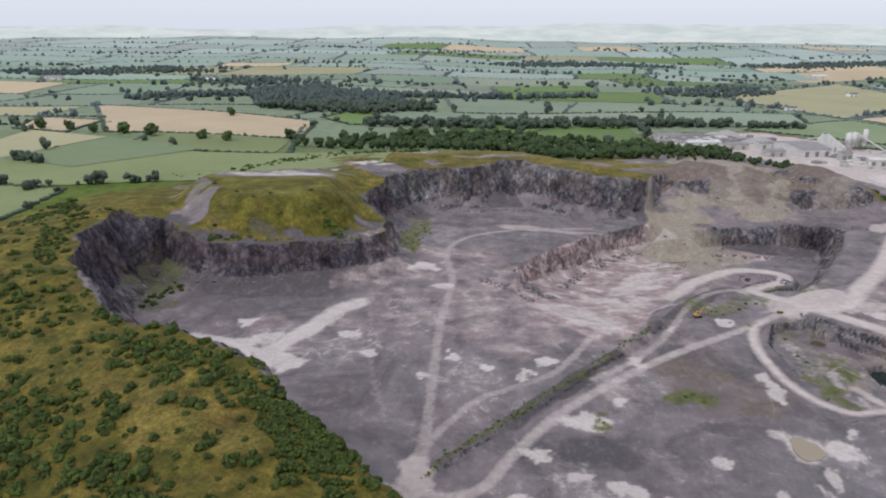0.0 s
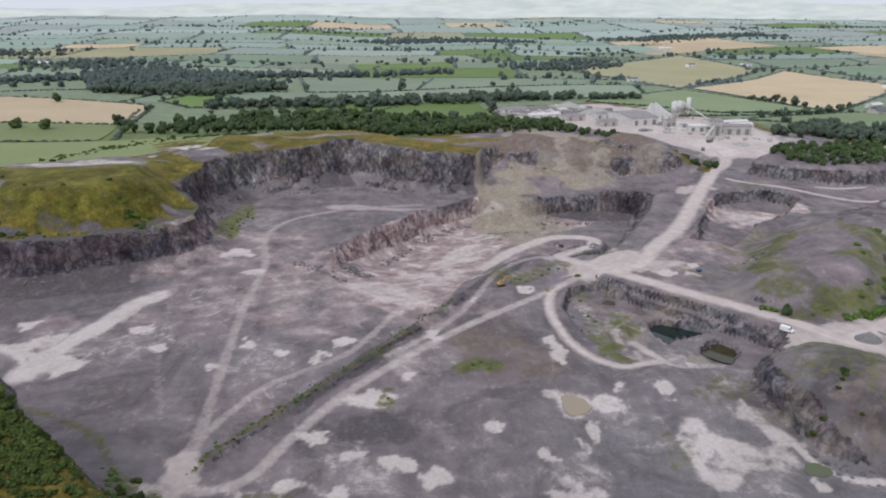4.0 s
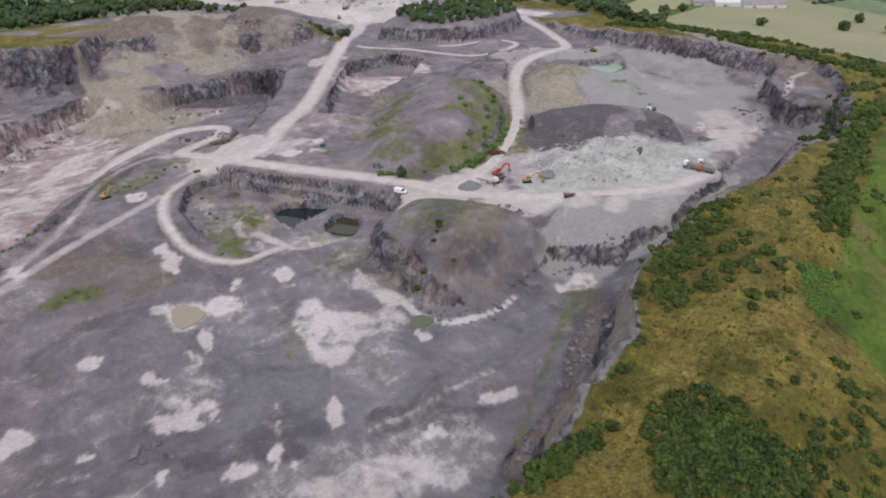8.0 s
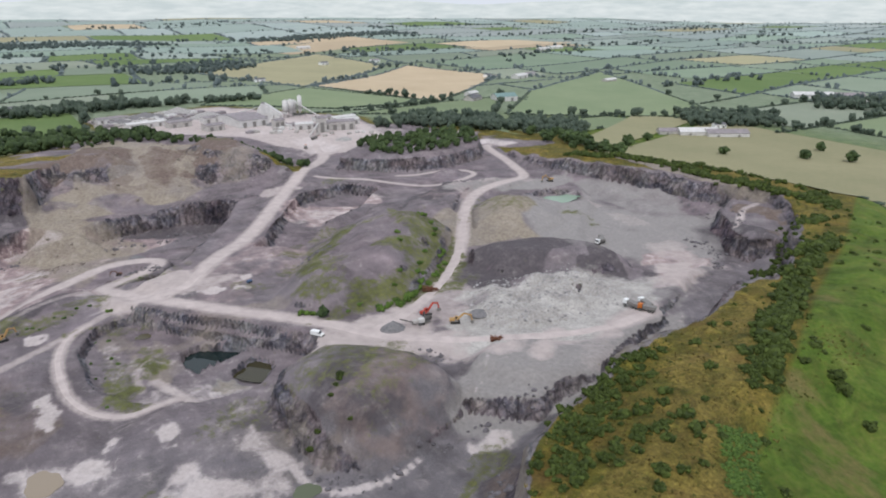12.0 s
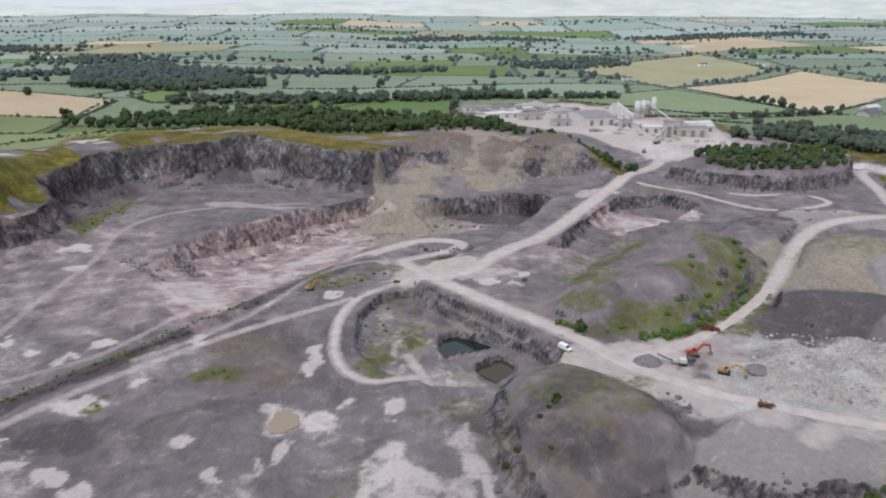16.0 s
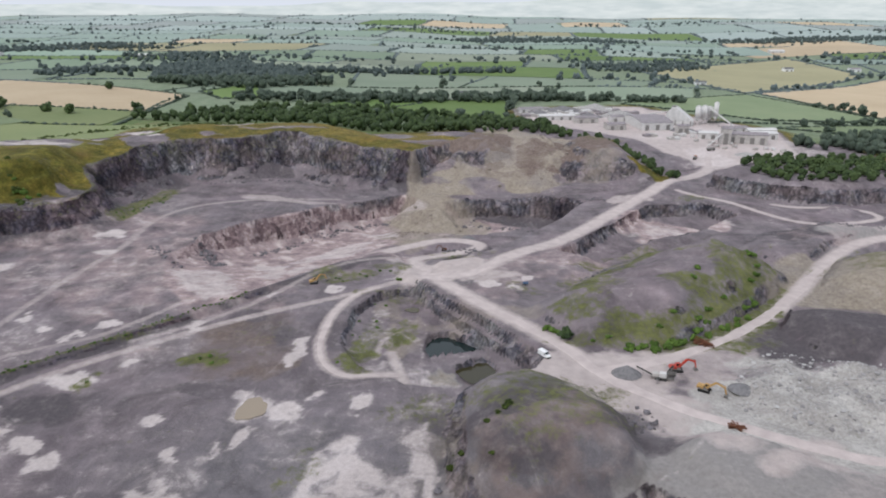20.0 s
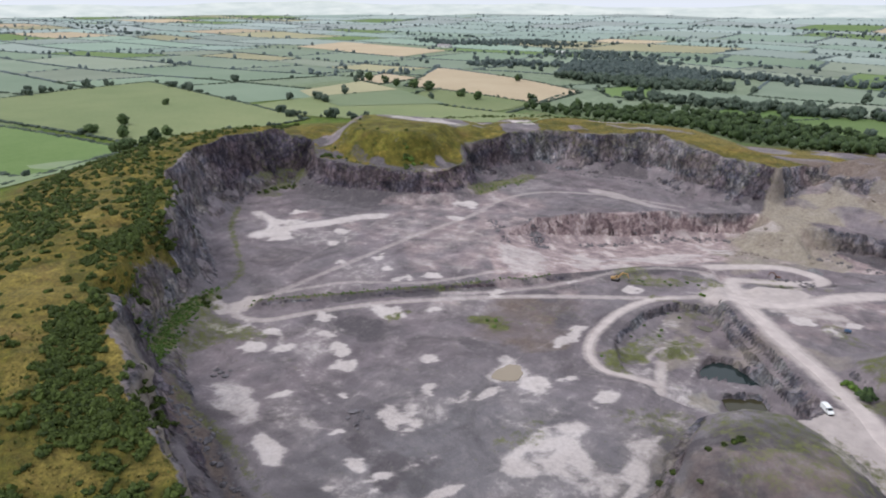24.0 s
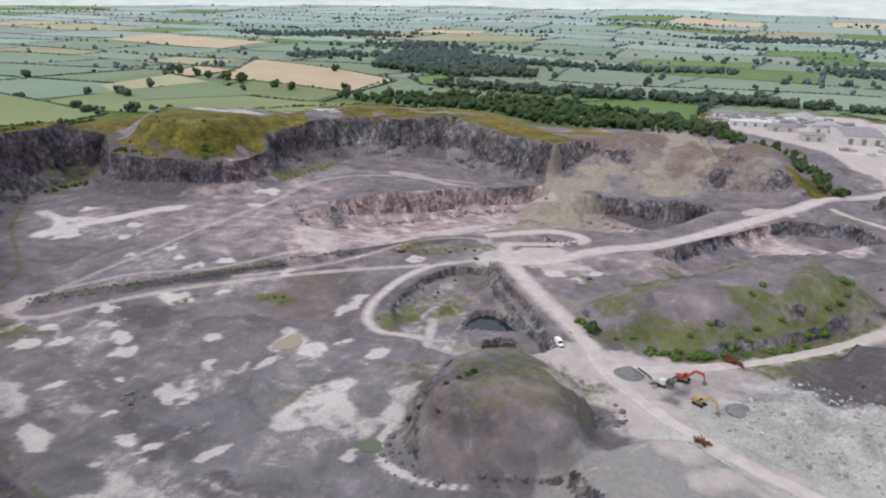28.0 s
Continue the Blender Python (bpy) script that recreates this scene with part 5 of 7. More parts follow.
# ---- fields round about ----
FIELDS = [
    ("stubble_field", TAN[0], [(-627, 746), (-401, 747), (-417, 881), (-815, 1040)], "wide harvested stubble field beyond the quarry"),
    ("stubble_field", TAN[0], [(-757, 770), (-675, 742), (-690, 850), (-800, 880)], "small harvested stubble field by a hedge"),
    ("crop_field", NEAR[1], [(-542, 544), (-473, 654), (-600, 706), (-630, 575)], "green field with a mown edge"),
    ("crop_field", TAN[1], [(-632, 577), (-603, 706), (-727, 756), (-696, 611)], "yellowish green ripening field"),
    ("pasture_field", NEAR[0], [(-470, 286), (-495, 461), (-960, 540), (-900, 230)], "broad sheep pasture on a low hill"),
    ("pasture_field", BRIGHT, [(-442, 180), (-477, 272), (-690, 240), (-680, 130)], "bright green grass field below the ridge"),
    ("pasture_field", BRIGHT, [(-245, 957), (-191, 1024), (-113, 930), (-166, 859)], "small bright green field among trees"),
    ("pasture_field", BRIGHT, [(-422, 926), (-390, 1041), (-319, 919), (-371, 876)], "small bright green field by a wood"),
    ("stubble_field", TAN[0], [(468, 876), (802, 1196), (729, 1467), (373, 1126)], "large golden stubble field with hedged sides"),
    ("crop_field", TAN[1], [(351, 1120), (673, 1474), (667, 1882), (239, 1448)], "brownish part-mown field"),
    ("pasture_field", NEAR[1], [(492, 740), (741, 590), (1019, 1135), (684, 939)], "long green pasture beside the farm lane"),
    ("pasture_field", NEAR[1], [(300, 800), (470, 740), (600, 900), (470, 870)], "green pasture behind the works"),
    ("pasture_field", NEAR[1], [(150, 950), (300, 850), (460, 880), (350, 1100)], "green pasture behind the works"),
    ("stubble_field", TAN[0], [(600, 1900), (1100, 2150), (1050, 2500), (560, 2150)], "far golden stubble field"),
    ("stubble_field", TAN[0], [(1150, 1800), (1600, 1900), (1650, 2200), (1150, 2060)], "far golden stubble field"),
    ("stubble_field", TAN[0], [(-1500, 1250), (-1050, 1180), (-1100, 1420), (-1560, 1480)], "far golden stubble field"),
    ("pasture_field", NEAR[2], [(376, 230), (392, 470), (700, 580), (680, 160)], "rough tan and green pasture above the pit"),
    ("pasture_field", NEAR[2], [(440, 500), (470, 560), (640, 660), (690, 596)], "rough tan pasture by the farm sheds"),
]
BARRED = [[p for p in f[2]] for f in FIELDS] + [
    [(-470, 150), (-420, 520), (-380, 700), (-260, 840), (0, 760), (20, 900), (160, 940), (300, 790), (420, 620), (480, 300), (380, 120), (300, -400), (-300, -400), (-420, 60)],
    [(-657, 1284), (-545, 1354), (-365, 1210), (-273, 1090), (-376, 974), (-532, 991)]]


# the same outlines a little smaller, so that their own hedges stay
BARRED_IN = []
for b in BARRED:
    mx, my = sum(p[0] for p in b) / len(b), sum(p[1] for p in b) / len(b)
    BARRED_IN.append([(mx + (x - mx) * 0.93, my + (y - my) * 0.93) for x, y in b])


def in_poly(x, y, poly):
    ok = False
    ax, ay = poly[-1]
    for bx, by in poly:
        if (ay > y) != (by > y) and x < (bx - ax) * (y - ay) / (by - ay) + ax:
            ok = not ok
        ax, ay = bx, by
    return ok


def within(x, y, polys, pad=0.0):
    if not pad:
        return any(in_poly(x, y, p) for p in polys)
    return any(in_poly(x + dx, y + dy, p) for p in polys for dx, dy in ((pad, 0), (-pad, 0), (0, pad), (0, -pad)))


def patch_mesh(at, n=9, lift=0.5):
    """A draped sheet; at(u, v) gives the plan."""
    co = []
    for j in range(n):
        for i in range(n):
            x, y = at(i / (n - 1), j / (n - 1))
            co.append((x, y, ground_z(x, y) + lift))
    fa = [(j * n + i, j * n + i + 1, j * n + n + i + 1, j * n + n + i) for j in range(n - 1) for i in range(n - 1)]
    return co, fa


for field_name, material, quad, field_label in FIELDS:
    q = [np.array(p, float) for p in quad]
    at = lambda u, v: (q[0] * (1 - u) + q[1] * u) * (1 - v) + (q[3] * (1 - u) + q[2] * u) * v
    co, fa = patch_mesh(at, 15, 0.9)
    tagged(new(field_name, mesh_of(field_name, co, fa, material)), field_label, "field", kind="structure")

ROWS = [-150, 60, 240, 400, 540, 680, 820, 960, 1110, 1270, 1440, 1620, 1800, 2000, 2220, 2450, 2700, 3000, 3350, 3750, 4200, 4700]
HEDGES = []


def row_y(r, x):
    k = r * 1.7
    return ROWS[r] + (math.sin(x / 310 + k) + 0.6 * math.sin(x / 170 + 2.3 * k) + 0.8 * math.sin(x / 760 - k)) * 16 * (1 + r / 12) + x * 0.07


far_co, far_fa = {}, {}
for r in range(len(ROWS) - 1):
    mid_y = (ROWS[r] + ROWS[r + 1]) / 2
    x = -4300.0 + RND.random() * 200
    while x < 4300:
        wide = RND.uniform(130, 330) * (1 + mid_y / 5000)
        cx = x + wide / 2
        bearing = math.degrees(math.atan2(cx, mid_y + 10))
        if -80 < bearing < 72 and math.hypot(cx, mid_y) < 4700:
            slant = RND.uniform(-40, 40)
            x0, x1 = x + 3, x + wide - 3
            at = lambda u, v: (lambda xx: (xx, row_y(r, xx) * (1 - v) + row_y(r + 1, xx) * v + (3 if v < 0.5 else -3)))(x0 + (x1 - x0) * u + slant * (v - 0.5))
            if not within(cx, mid_y + cx * 0.07, BARRED, 30):
                k = RND.random()
                # distance picks the green, each farther set with more haze painted in
                material = (TAN[RND.randrange(2)] if k < 0.09 else BRIGHT if k < 0.17 else (NEAR if math.hypot(cx, mid_y) < 950 else MID_HAZED if math.hypot(cx, mid_y) < 1900 else HAZED_GREEN if math.hypot(cx, mid_y) < 2800 else DIM)[RND.randrange(3)])
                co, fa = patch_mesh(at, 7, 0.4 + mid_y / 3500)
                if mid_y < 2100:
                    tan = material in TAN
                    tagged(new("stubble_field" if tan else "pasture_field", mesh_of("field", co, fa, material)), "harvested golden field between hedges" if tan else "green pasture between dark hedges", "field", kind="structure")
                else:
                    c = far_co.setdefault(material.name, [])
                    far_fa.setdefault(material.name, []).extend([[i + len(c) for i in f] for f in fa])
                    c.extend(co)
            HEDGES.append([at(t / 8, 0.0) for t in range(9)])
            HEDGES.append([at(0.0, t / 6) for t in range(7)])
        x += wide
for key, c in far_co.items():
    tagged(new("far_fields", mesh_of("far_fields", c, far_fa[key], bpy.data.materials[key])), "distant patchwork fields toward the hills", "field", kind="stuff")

# hedges and hedgerow trees
BLOBS = [lump(1, s, 0.35) for s in range(6)]
CROWNS = [clumps(s, 12, 0.62, 0.42, 1.25, 0.25) for s in range(5)]
FAR_CROWNS = [clumps(40 + s, 5, 0.5, 0.5, 1.0, 0.2) for s in range(5)]
low, tall = [], []
for line in HEDGES + [[*f[2], f[2][0]] for f in FIELDS[:13]]:
    gap = RND.random() < 0.12
    for (ax, ay), (bx, by) in zip(line, line[1:]):
        length = math.hypot(bx - ax, by - ay)
        d = math.hypot((ax + bx) / 2, (ay + by) / 2)
        step = 7 if d < 1300 else 11 if d < 2400 else 20
        n = max(1, int(length / step))
        for i in range(n):
            t = (i + RND.random() * 0.5) / n
            x, y = ax + (bx - ax) * t + RND.uniform(-1, 1), ay + (by - ay) * t + RND.uniform(-1, 1)
            if len(low) + len(tall) > 26000 or within(x, y, BARRED_IN):
                continue
            z = ground_z(x, y)
            if not gap:
                low.append((RND.randrange(6), x, y, z + 0.8, step * 0.54, RND.uniform(0.26, 0.42) * 7 / step, math.atan2(by - ay, bx - ax)))
            thick = float(smooth((fbm(np.array(x), np.array(y), 210, 2, 83) + 0.12) / 0.4))
            if RND.random() < step / 52 * (0.3 + 2.6 * thick):
                tall.append((RND.randrange(5), x, y, z, RND.choice((2.2, 3.0, 3.6, 4.4, 5.2, 6.6)) * RND.uniform(0.85, 1.15), RND.uniform(0.8, 1.25), RND.random() * 6))
def near(p):
    return math.hypot(p[1], p[2]) < 1150


def far_off(p):
    return not near(p)


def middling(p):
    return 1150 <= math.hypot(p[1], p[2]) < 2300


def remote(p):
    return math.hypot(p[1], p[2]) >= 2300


# remotest leaves, palest of all, with the haze painted into their colour
MAT_DIMLEAF = foliage("hazed_distant_leaves", (0.115, 0.145, 0.15), (0.18, 0.21, 0.21), 0.05)

for keep, leaf, how in ((near, MAT_NEARHEDGE, "trimmed dark hedgerow between near fields"), (middling, MAT_HAZED_LEAF, "dim hedgerows dividing the far fields"), (remote, MAT_DIMLEAF, "faint hedgerows far across the plain")):
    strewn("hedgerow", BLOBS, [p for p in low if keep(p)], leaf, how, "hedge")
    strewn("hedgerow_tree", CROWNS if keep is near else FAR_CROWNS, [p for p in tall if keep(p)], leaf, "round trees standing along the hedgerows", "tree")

# woods
def filled(poly, gap, keep=1.0):
    xs, ys = [p[0] for p in poly], [p[1] for p in poly]
    out = []
    gx0 = min(xs)
    px, py = np.meshgrid(np.arange(min(xs), max(xs), gap), np.arange(min(ys), max(ys), gap))
    ok = signed(px.ravel(), py.ravel(), poly) > 0
    for x, y, k in zip(px.ravel(), py.ravel(), ok):
        if k and RND.random() < keep:
            out.append((x + RND.uniform(-0.5, 0.5) * gap, y + RND.uniform(-0.5, 0.5) * gap))
    return out


WOODS = [[(-657, 1284), (-545, 1354), (-365, 1210), (-273, 1090), (-376, 974), (-532, 991)], [(-900, 1500), (-700, 1560), (-520, 1420), (-700, 1380)],
         [(276, 700), (380, 760), (520, 640), (470, 560), (400, 600), (336, 660)], [(100, 1500), (330, 1640), (420, 1560), (260, 1400), (140, 1420)],
         [(900, 560), (1000, 640), (1080, 560), (980, 480)], [(-1500, 1700), (-1100, 1900), (-900, 1780), (-1300, 1600)], [(600, 2600), (1300, 2750), (1400, 2600), (800, 2450)],
         [(-300, 2400), (300, 2500), (400, 2350), (-100, 2250)], [(640, 560), (700, 640), (790, 560), (720, 500)], [(-350, 870), (-120, 930), (60, 960), (240, 960), (230, 985), (40, 1000), (-150, 975), (-360, 900)],
         [(-820, 1120), (-560, 1180), (-300, 1260), (0, 1330), (0, 1360), (-320, 1300), (-600, 1230), (-830, 1160)]]
deep = []
for wood in WOODS:
    for x, y in filled(wood, 11 if wood[0][1] < 1500 else 18, 0.9):
        deep.append((RND.randrange(5), x, y, ground_z(x, y) - 0.5, RND.uniform(5.0, 8.0), RND.uniform(0.9, 1.3), RND.random() * 6))
for i in range(64):
    a, d = RND.uniform(-1.2, 1.0), RND.uniform(1300, 4000)
    x0, y0, rx, ry = math.sin(a) * d, math.cos(a) * d, RND.uniform(120, 320), RND.uniform(18, 50)
    for k in range(int(rx * ry / 360)):
        x, y = x0 + RND.gauss(0, rx * 0.6), y0 + RND.gauss(0, ry * 0.6)
        if not within(x, y, BARRED):
            deep.append((RND.randrange(5), x, y, ground_z(x, y) - 0.5, RND.uniform(5, 8.5), RND.uniform(0.8, 1.1), RND.random() * 6))
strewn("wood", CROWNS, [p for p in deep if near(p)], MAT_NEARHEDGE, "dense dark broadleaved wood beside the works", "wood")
strewn("wood", FAR_CROWNS, [p for p in deep if far_off(p)], MAT_HAZED_WOOD, "dim broadleaved woods among the far fields", "wood")


# ---- trees round the quarry ----
def tree_kind(seed, conifer=False):
    c, f = clumps(seed, 36, 0.34, 0.17, 0.72, 0.22)
    if conifer:
        c[:, :2] *= np.clip(1.25 - c[:, 2:3], 0.12, 1)
    crown = mesh_of("crown", c, f, MAT_LEAF, False)
    bm = bmesh.new()
    tube(bm, (0, 0, -0.06), (0.01, 0, 0.42), 0.035, 7, 0.02)
    for a in range(4):
        tube(bm, (0, 0, 0.26 + 0.03 * a), (0.2 * math.cos(a * 1.7), 0.2 * math.sin(a * 1.7), 0.5), 0.014, 5, 0.006)
    trunk = bpy.data.meshes.new("trunk")
    bm.to_mesh(trunk)
    bm.free()
    trunk.materials.append(MAT_BARK)
    return trunk, crown


TREES = [tree_kind(s) for s in range(300, 305)] + [tree_kind(310, True), tree_kind(311, True)]


def plant_tree(x, y, size, k, label, group):
    e = thing("tree", label, "tree", group)
    for name, me in zip(("trunk", "crown"), TREES[k]):
        o = new(name, me)
        o.parent = e
    e.matrix_basis = Matrix.LocRotScale((x, y, ground_z(x, y)), Euler((0, 0, RND.random() * 6)), (size * RND.uniform(0.95, 1.3), size * RND.uniform(0.95, 1.3), size))


belt = filled([(-400, 690), (-260, 860), (-140, 850), (0, 800), (40, 740), (62, 650), (20, 660), (-60, 680), (-150, 690), (-260, 705)], 10, 0.8)
strewn("tree_belt", CROWNS, [(RND.randrange(5), x, y, ground_z(x, y), RND.uniform(3.6, 6.4), RND.uniform(0.9, 1.3), RND.random() * 6) for x, y in belt], MAT_LEAF, "dense belt of broadleaved trees behind the quarry", "trees")
for x, y in filled([(-30, 650), (0, 690), (60, 680), (110, 640), (134, 600), (146, 540), (136, 506), (124, 512), (114, 566), (92, 612), (50, 650)], 9, 0.85):
    plant_tree(x, y, RND.uniform(4, 7.5), RND.choice((0, 1, 2, 5, 6)), "young green tree on the bank above the cut", "trees on the works bank")
for x, y in filled([(184, 500), (206, 480), (236, 476), (278, 490), (308, 532), (296, 554), (214, 556), (180, 528)], 7.6, 0.95):
    plant_tree(x, y, RND.uniform(4.5, 7.5), RND.randrange(5), "bushy green tree on top of the rock island", "trees on the rock island")
for x, y in [(634, 396), (585, 380), (610, 350), (530, 430), (430, 470), (470, 500), (520, 520), (400, 510)] + filled([(372, 430), (400, 420), (440, 560), (400, 590)], 16, 0.8):
    plant_tree(x, y, RND.uniform(9, 14), RND.randrange(5), "round dark tree standing in rough pasture", "trees in the eastern pasture")
for x, y in [(-540, 903), (-560, 720), (-640, 742), (-600, 735), (-500, 715), (-680, 760), (-470, 712), (-410, 745), (-720, 765)]:
    plant_tree(x, y, RND.uniform(11, 15), RND.randrange(5), "round dark tree by a stubble field", "trees by the stubble field")
for x, y in [(-458, 250), (-450, 240), (-470, 262), (-448, 262), (-505, 300), (-520, 320), (-560, 300), (-600, 320), (-700, 420), (-540, 290), (-580, 280)]:
    plant_tree(x, y, RND.uniform(8, 12), RND.randrange(5), "dark hedgerow tree below the ridge", "trees below the ridge")


# ---- gorse and scrub ----
def leafy(seed, count, spread, size, height, leaves, leaf):
    """Uneven clumps with small pointed leaf sprays standing out all over them."""
    c, f = clumps(seed, count, spread, size, height, 0.0)
    r = np.random.RandomState(seed + 5)
    pick = r.randint(0, len(f), leaves)
    w = r.dirichlet((1, 1, 1), leaves)
    at = (c[f[pick]] * w[:, :, None]).sum(1)
    a, b = r.normal(size=(leaves, 3)), r.normal(size=(leaves, 3))
    a /= np.linalg.norm(a, axis=1, keepdims=True)
    b -= (a * b).sum(1, keepdims=True) * a
    b /= np.linalg.norm(b, axis=1, keepdims=True)
    k = leaf * (0.6 + 0.8 * r.rand(leaves, 1))
    tri = np.stack([at - b * k * 0.6, at + b * k * 0.6, at + a * k * 1.7 + [0, 0, leaf * 0.5]], 1).reshape(-1, 3)
    tri[:, 2] = np.maximum(tri[:, 2], 0.0)
    return np.concatenate([c, tri]), np.concatenate([f, np.arange(leaves * 3).reshape(-1, 3) + len(c)])


BUSHES = [leafy(s, 15, 0.75, 0.36, 0.72, 300, 0.12) for s in range(500, 508)]
LIGHT = [leafy(s, 8, 0.72, 0.42, 0.7, 90, 0.16) for s in range(520, 526)]
THICKETS = [[(-60, 66), (-36, 61), (-5, 43), (-11, 30), (-60, 40)], [(2, 43), (4, 54), (14, 67), (25, 64), (28, 50), (20, 40)], [(-36, 65), (-28, 70), (0, 70), (3, 68), (-18, 64)],
            [(66, 120), (99, 134), (115, 137), (118, 131), (99, 116), (79, 109), (62, 92), (50, 97)], [(34, 98), (45, 106), (57, 108), (44, 97)], [(171, 153), (199, 162), (259, 182), (276, 183), (190, 151)], [(-158, 79), (-162, 92), (-111, 76), (-74, 71), (-48, 60), (-60, 45), (-105, 53)],
            [(0, 58), (21, 55), (30, 38), (27, 27), (-6, 40)], 
            [(-304, 179), (-288, 185), (-228, 152), (-221, 137), (-246, 145), (-290, 165)], [(-308, 144), (-281, 119), (-254, 124), (-240, 114), (-252, 105), (-281, 108)],
            [(-336, 124), (-334, 157), (-277, 147), (-246, 106), (-257, 97)], [(-159, 84), (-148, 89), (-121, 72), (-84, 64), (-70, 53), (-75, 45), (-100, 52), (-140, 68)], [(-206, 166), (-214, 172), (-208, 158), (-196, 152)], [(-356, 298), (-348, 326), (-338, 318), (-346, 290)]]
# dense scrub along the brink, and open grass between
DENSE = [[(-168, 81), (-147, 91), (-128, 80), (-126, 70), (-99, 67), (-86, 61), (-85, 54), (-109, 55), (-126, 64)], [(-100, 68), (-120, 86), (-116, 92), (-73, 65), (-83, 64), (-94, 65)],
         [(-56, 72), (-44, 76), (-30, 74), (-3, 72), (1, 70), (-6, 65), (-26, 61), (-40, 66)], [(-44, 63), (-20, 53), (-12, 47), (-17, 44), (-40, 52)], [(-1, 54), (2, 62), (15, 70), (23, 65), (12, 54)],
         [(39, 91), (44, 100), (52, 108), (56, 116), (66, 118), (68, 113), (62, 106), (53, 96), (45, 89)], [(64, 113), (69, 114), (73, 100), (70, 99)], [(71, 117), (80, 124), (90, 127), (88, 119), (75, 112)],
         [(95, 123), (101, 127), (101, 121), (97, 118)], [(101, 128), (109, 134), (109, 126), (104, 125)], [(56, 93), (64, 101), (67, 94), (58, 89)], [(78, 106), (87, 109), (90, 107), (80, 102)], [(76, 96), (79, 99), (82, 95), (74, 91)],
         [(14, 68), (27, 61), (22, 46), (32, 39), (19, 36), (-4, 50)], [(66, 59), (63, 50), (62, 44), (50, 37), (46, 40), (61, 55)], [(38, 50), (44, 46), (44, 39), (25, 42), (34, 47)], [(134, 112), (150, 111), (124, 95), (115, 98)],
         [(-232, 162), (-224, 155), (-208, 131), (-200, 116), (-196, 106), (-204, 106), (-224, 136), (-242, 156)], [(-240, 150), (-214, 118), (-206, 118), (-226, 150)]]
OPEN = [[(-136, 56), (-158, 76), (-129, 62), (-121, 55), (-122, 51)], [(-126, 76), (-134, 94), (-102, 74), (-116, 74)], [(-72, 64), (-109, 84), (-114, 90), (-62, 66), (-63, 58), (-78, 60)], [(-214, 82), (-212, 108), (-174, 84), (-180, 72)],
        [(-87, 39), (-95, 53), (-81, 55), (-69, 55)], [(-25, 58), (-5, 64), (3, 68), (12, 71), (1, 62), (-2, 54), (-11, 48)], [(32, 86), (41, 86), (56, 86), (71, 94), (91, 106), (112, 119), (112, 110), (39, 73)], [(53, 98), (59, 106), (67, 103), (65, 100), (56, 95)]]
spots = []
for i, th in enumerate(THICKETS):
    spots += [(x, y, RND.uniform(1.2, 2.2)) for x, y in filled(th, 2.7, 0.36 if th[0][0] < -150 else 0.3 if th[0][0] > 30 else 0.5 if len(th) > 7 else 0.8)]
# scattered bushes on the rough grass
px, py = np.meshgrid(np.arange(-420, 330, 4.2), np.arange(20, 345, 4.2))
px, py = px.ravel(), py.ravel()
gap_in = signed(px, py, RIMXY)
cluster = fbm(px, py, 34, 3, 71)
for x, y, g, c in zip(px, py, gap_in, cluster):
    if -95 < g < -2.5 and RND.random() < (0.3 if x < -190 else 0.2 if x < -60 else 0.16 if x < 30 else 0.15 if x < 290 else 0.1) + (0.62 if x < -60 else 0.45 if x < 30 else 0.12 if x < 290 else 0.5) * float(smooth(np.array((c - 0.02) / 0.3))):
        if not within(x, y, [[(-39, 63), (-17, 64), (8, 70), (-5, 53), (-10, 46)]]) and not (x > 95 and g < -50):
            spots.append((x + RND.uniform(-2, 2), y + RND.uniform(-2, 2), RND.choice((0.9, 1.2, 1.5, 1.9, 2.4) if x < -60 else (0.35, 0.45, 0.6, 0.8, 1.1, 1.7))))
# fringe along the brink and the dark hedge along the eastern ridge
for line, n, spread, size in (([(-300, 200), (-262, 176), (-226, 150), (-200, 124), (-150, 88)], 130, 7, 2.1), ([(-170, 92), (-120, 74), (-70, 62)], 50, 6, 2.0), ([(282, 175), (235, 158), (190, 135), (165, 124), (144, 110), (126, 102)], 230, 5, 2.7),
                              ([(336, 420), (352, 360), (360, 290), (362, 240), (340, 212), (290, 190)], 130, 8, 2.6), ([(318, 412), (330, 384), (341, 334), (337, 282), (340, 242), (346, 214)], 300, 5, 3.0),
                              ([(185, 162), (215, 172), (250, 184), (292, 202)], 120, 5, 1.8), ([(12, 80), (32, 92), (50, 106), (72, 116), (104, 130)], 26, 4, 1.5),
                              ([(-390, 320), (-384, 280), (-352, 236), (-320, 206)], 50, 5, 1.5), ([(-440, 300), (-420, 230), (-400, 180), (-330, 130)], 120, 12, 2.0),
                              ([(-470, 420), (-440, 380), (-430, 320)], 90, 10, 2.2), ([(-420, 520), (-380, 560), (-330, 620), (-260, 670)], 130, 16, 2.0)):
    c = curve(line, 3)
    for i in range(n):
        p = RND.choice(c)
        spots.append((p[0] + RND.gauss(0, spread * 0.6), p[1] + RND.gauss(0, spread * 0.6), size * RND.uniform(0.6, 1.25)))
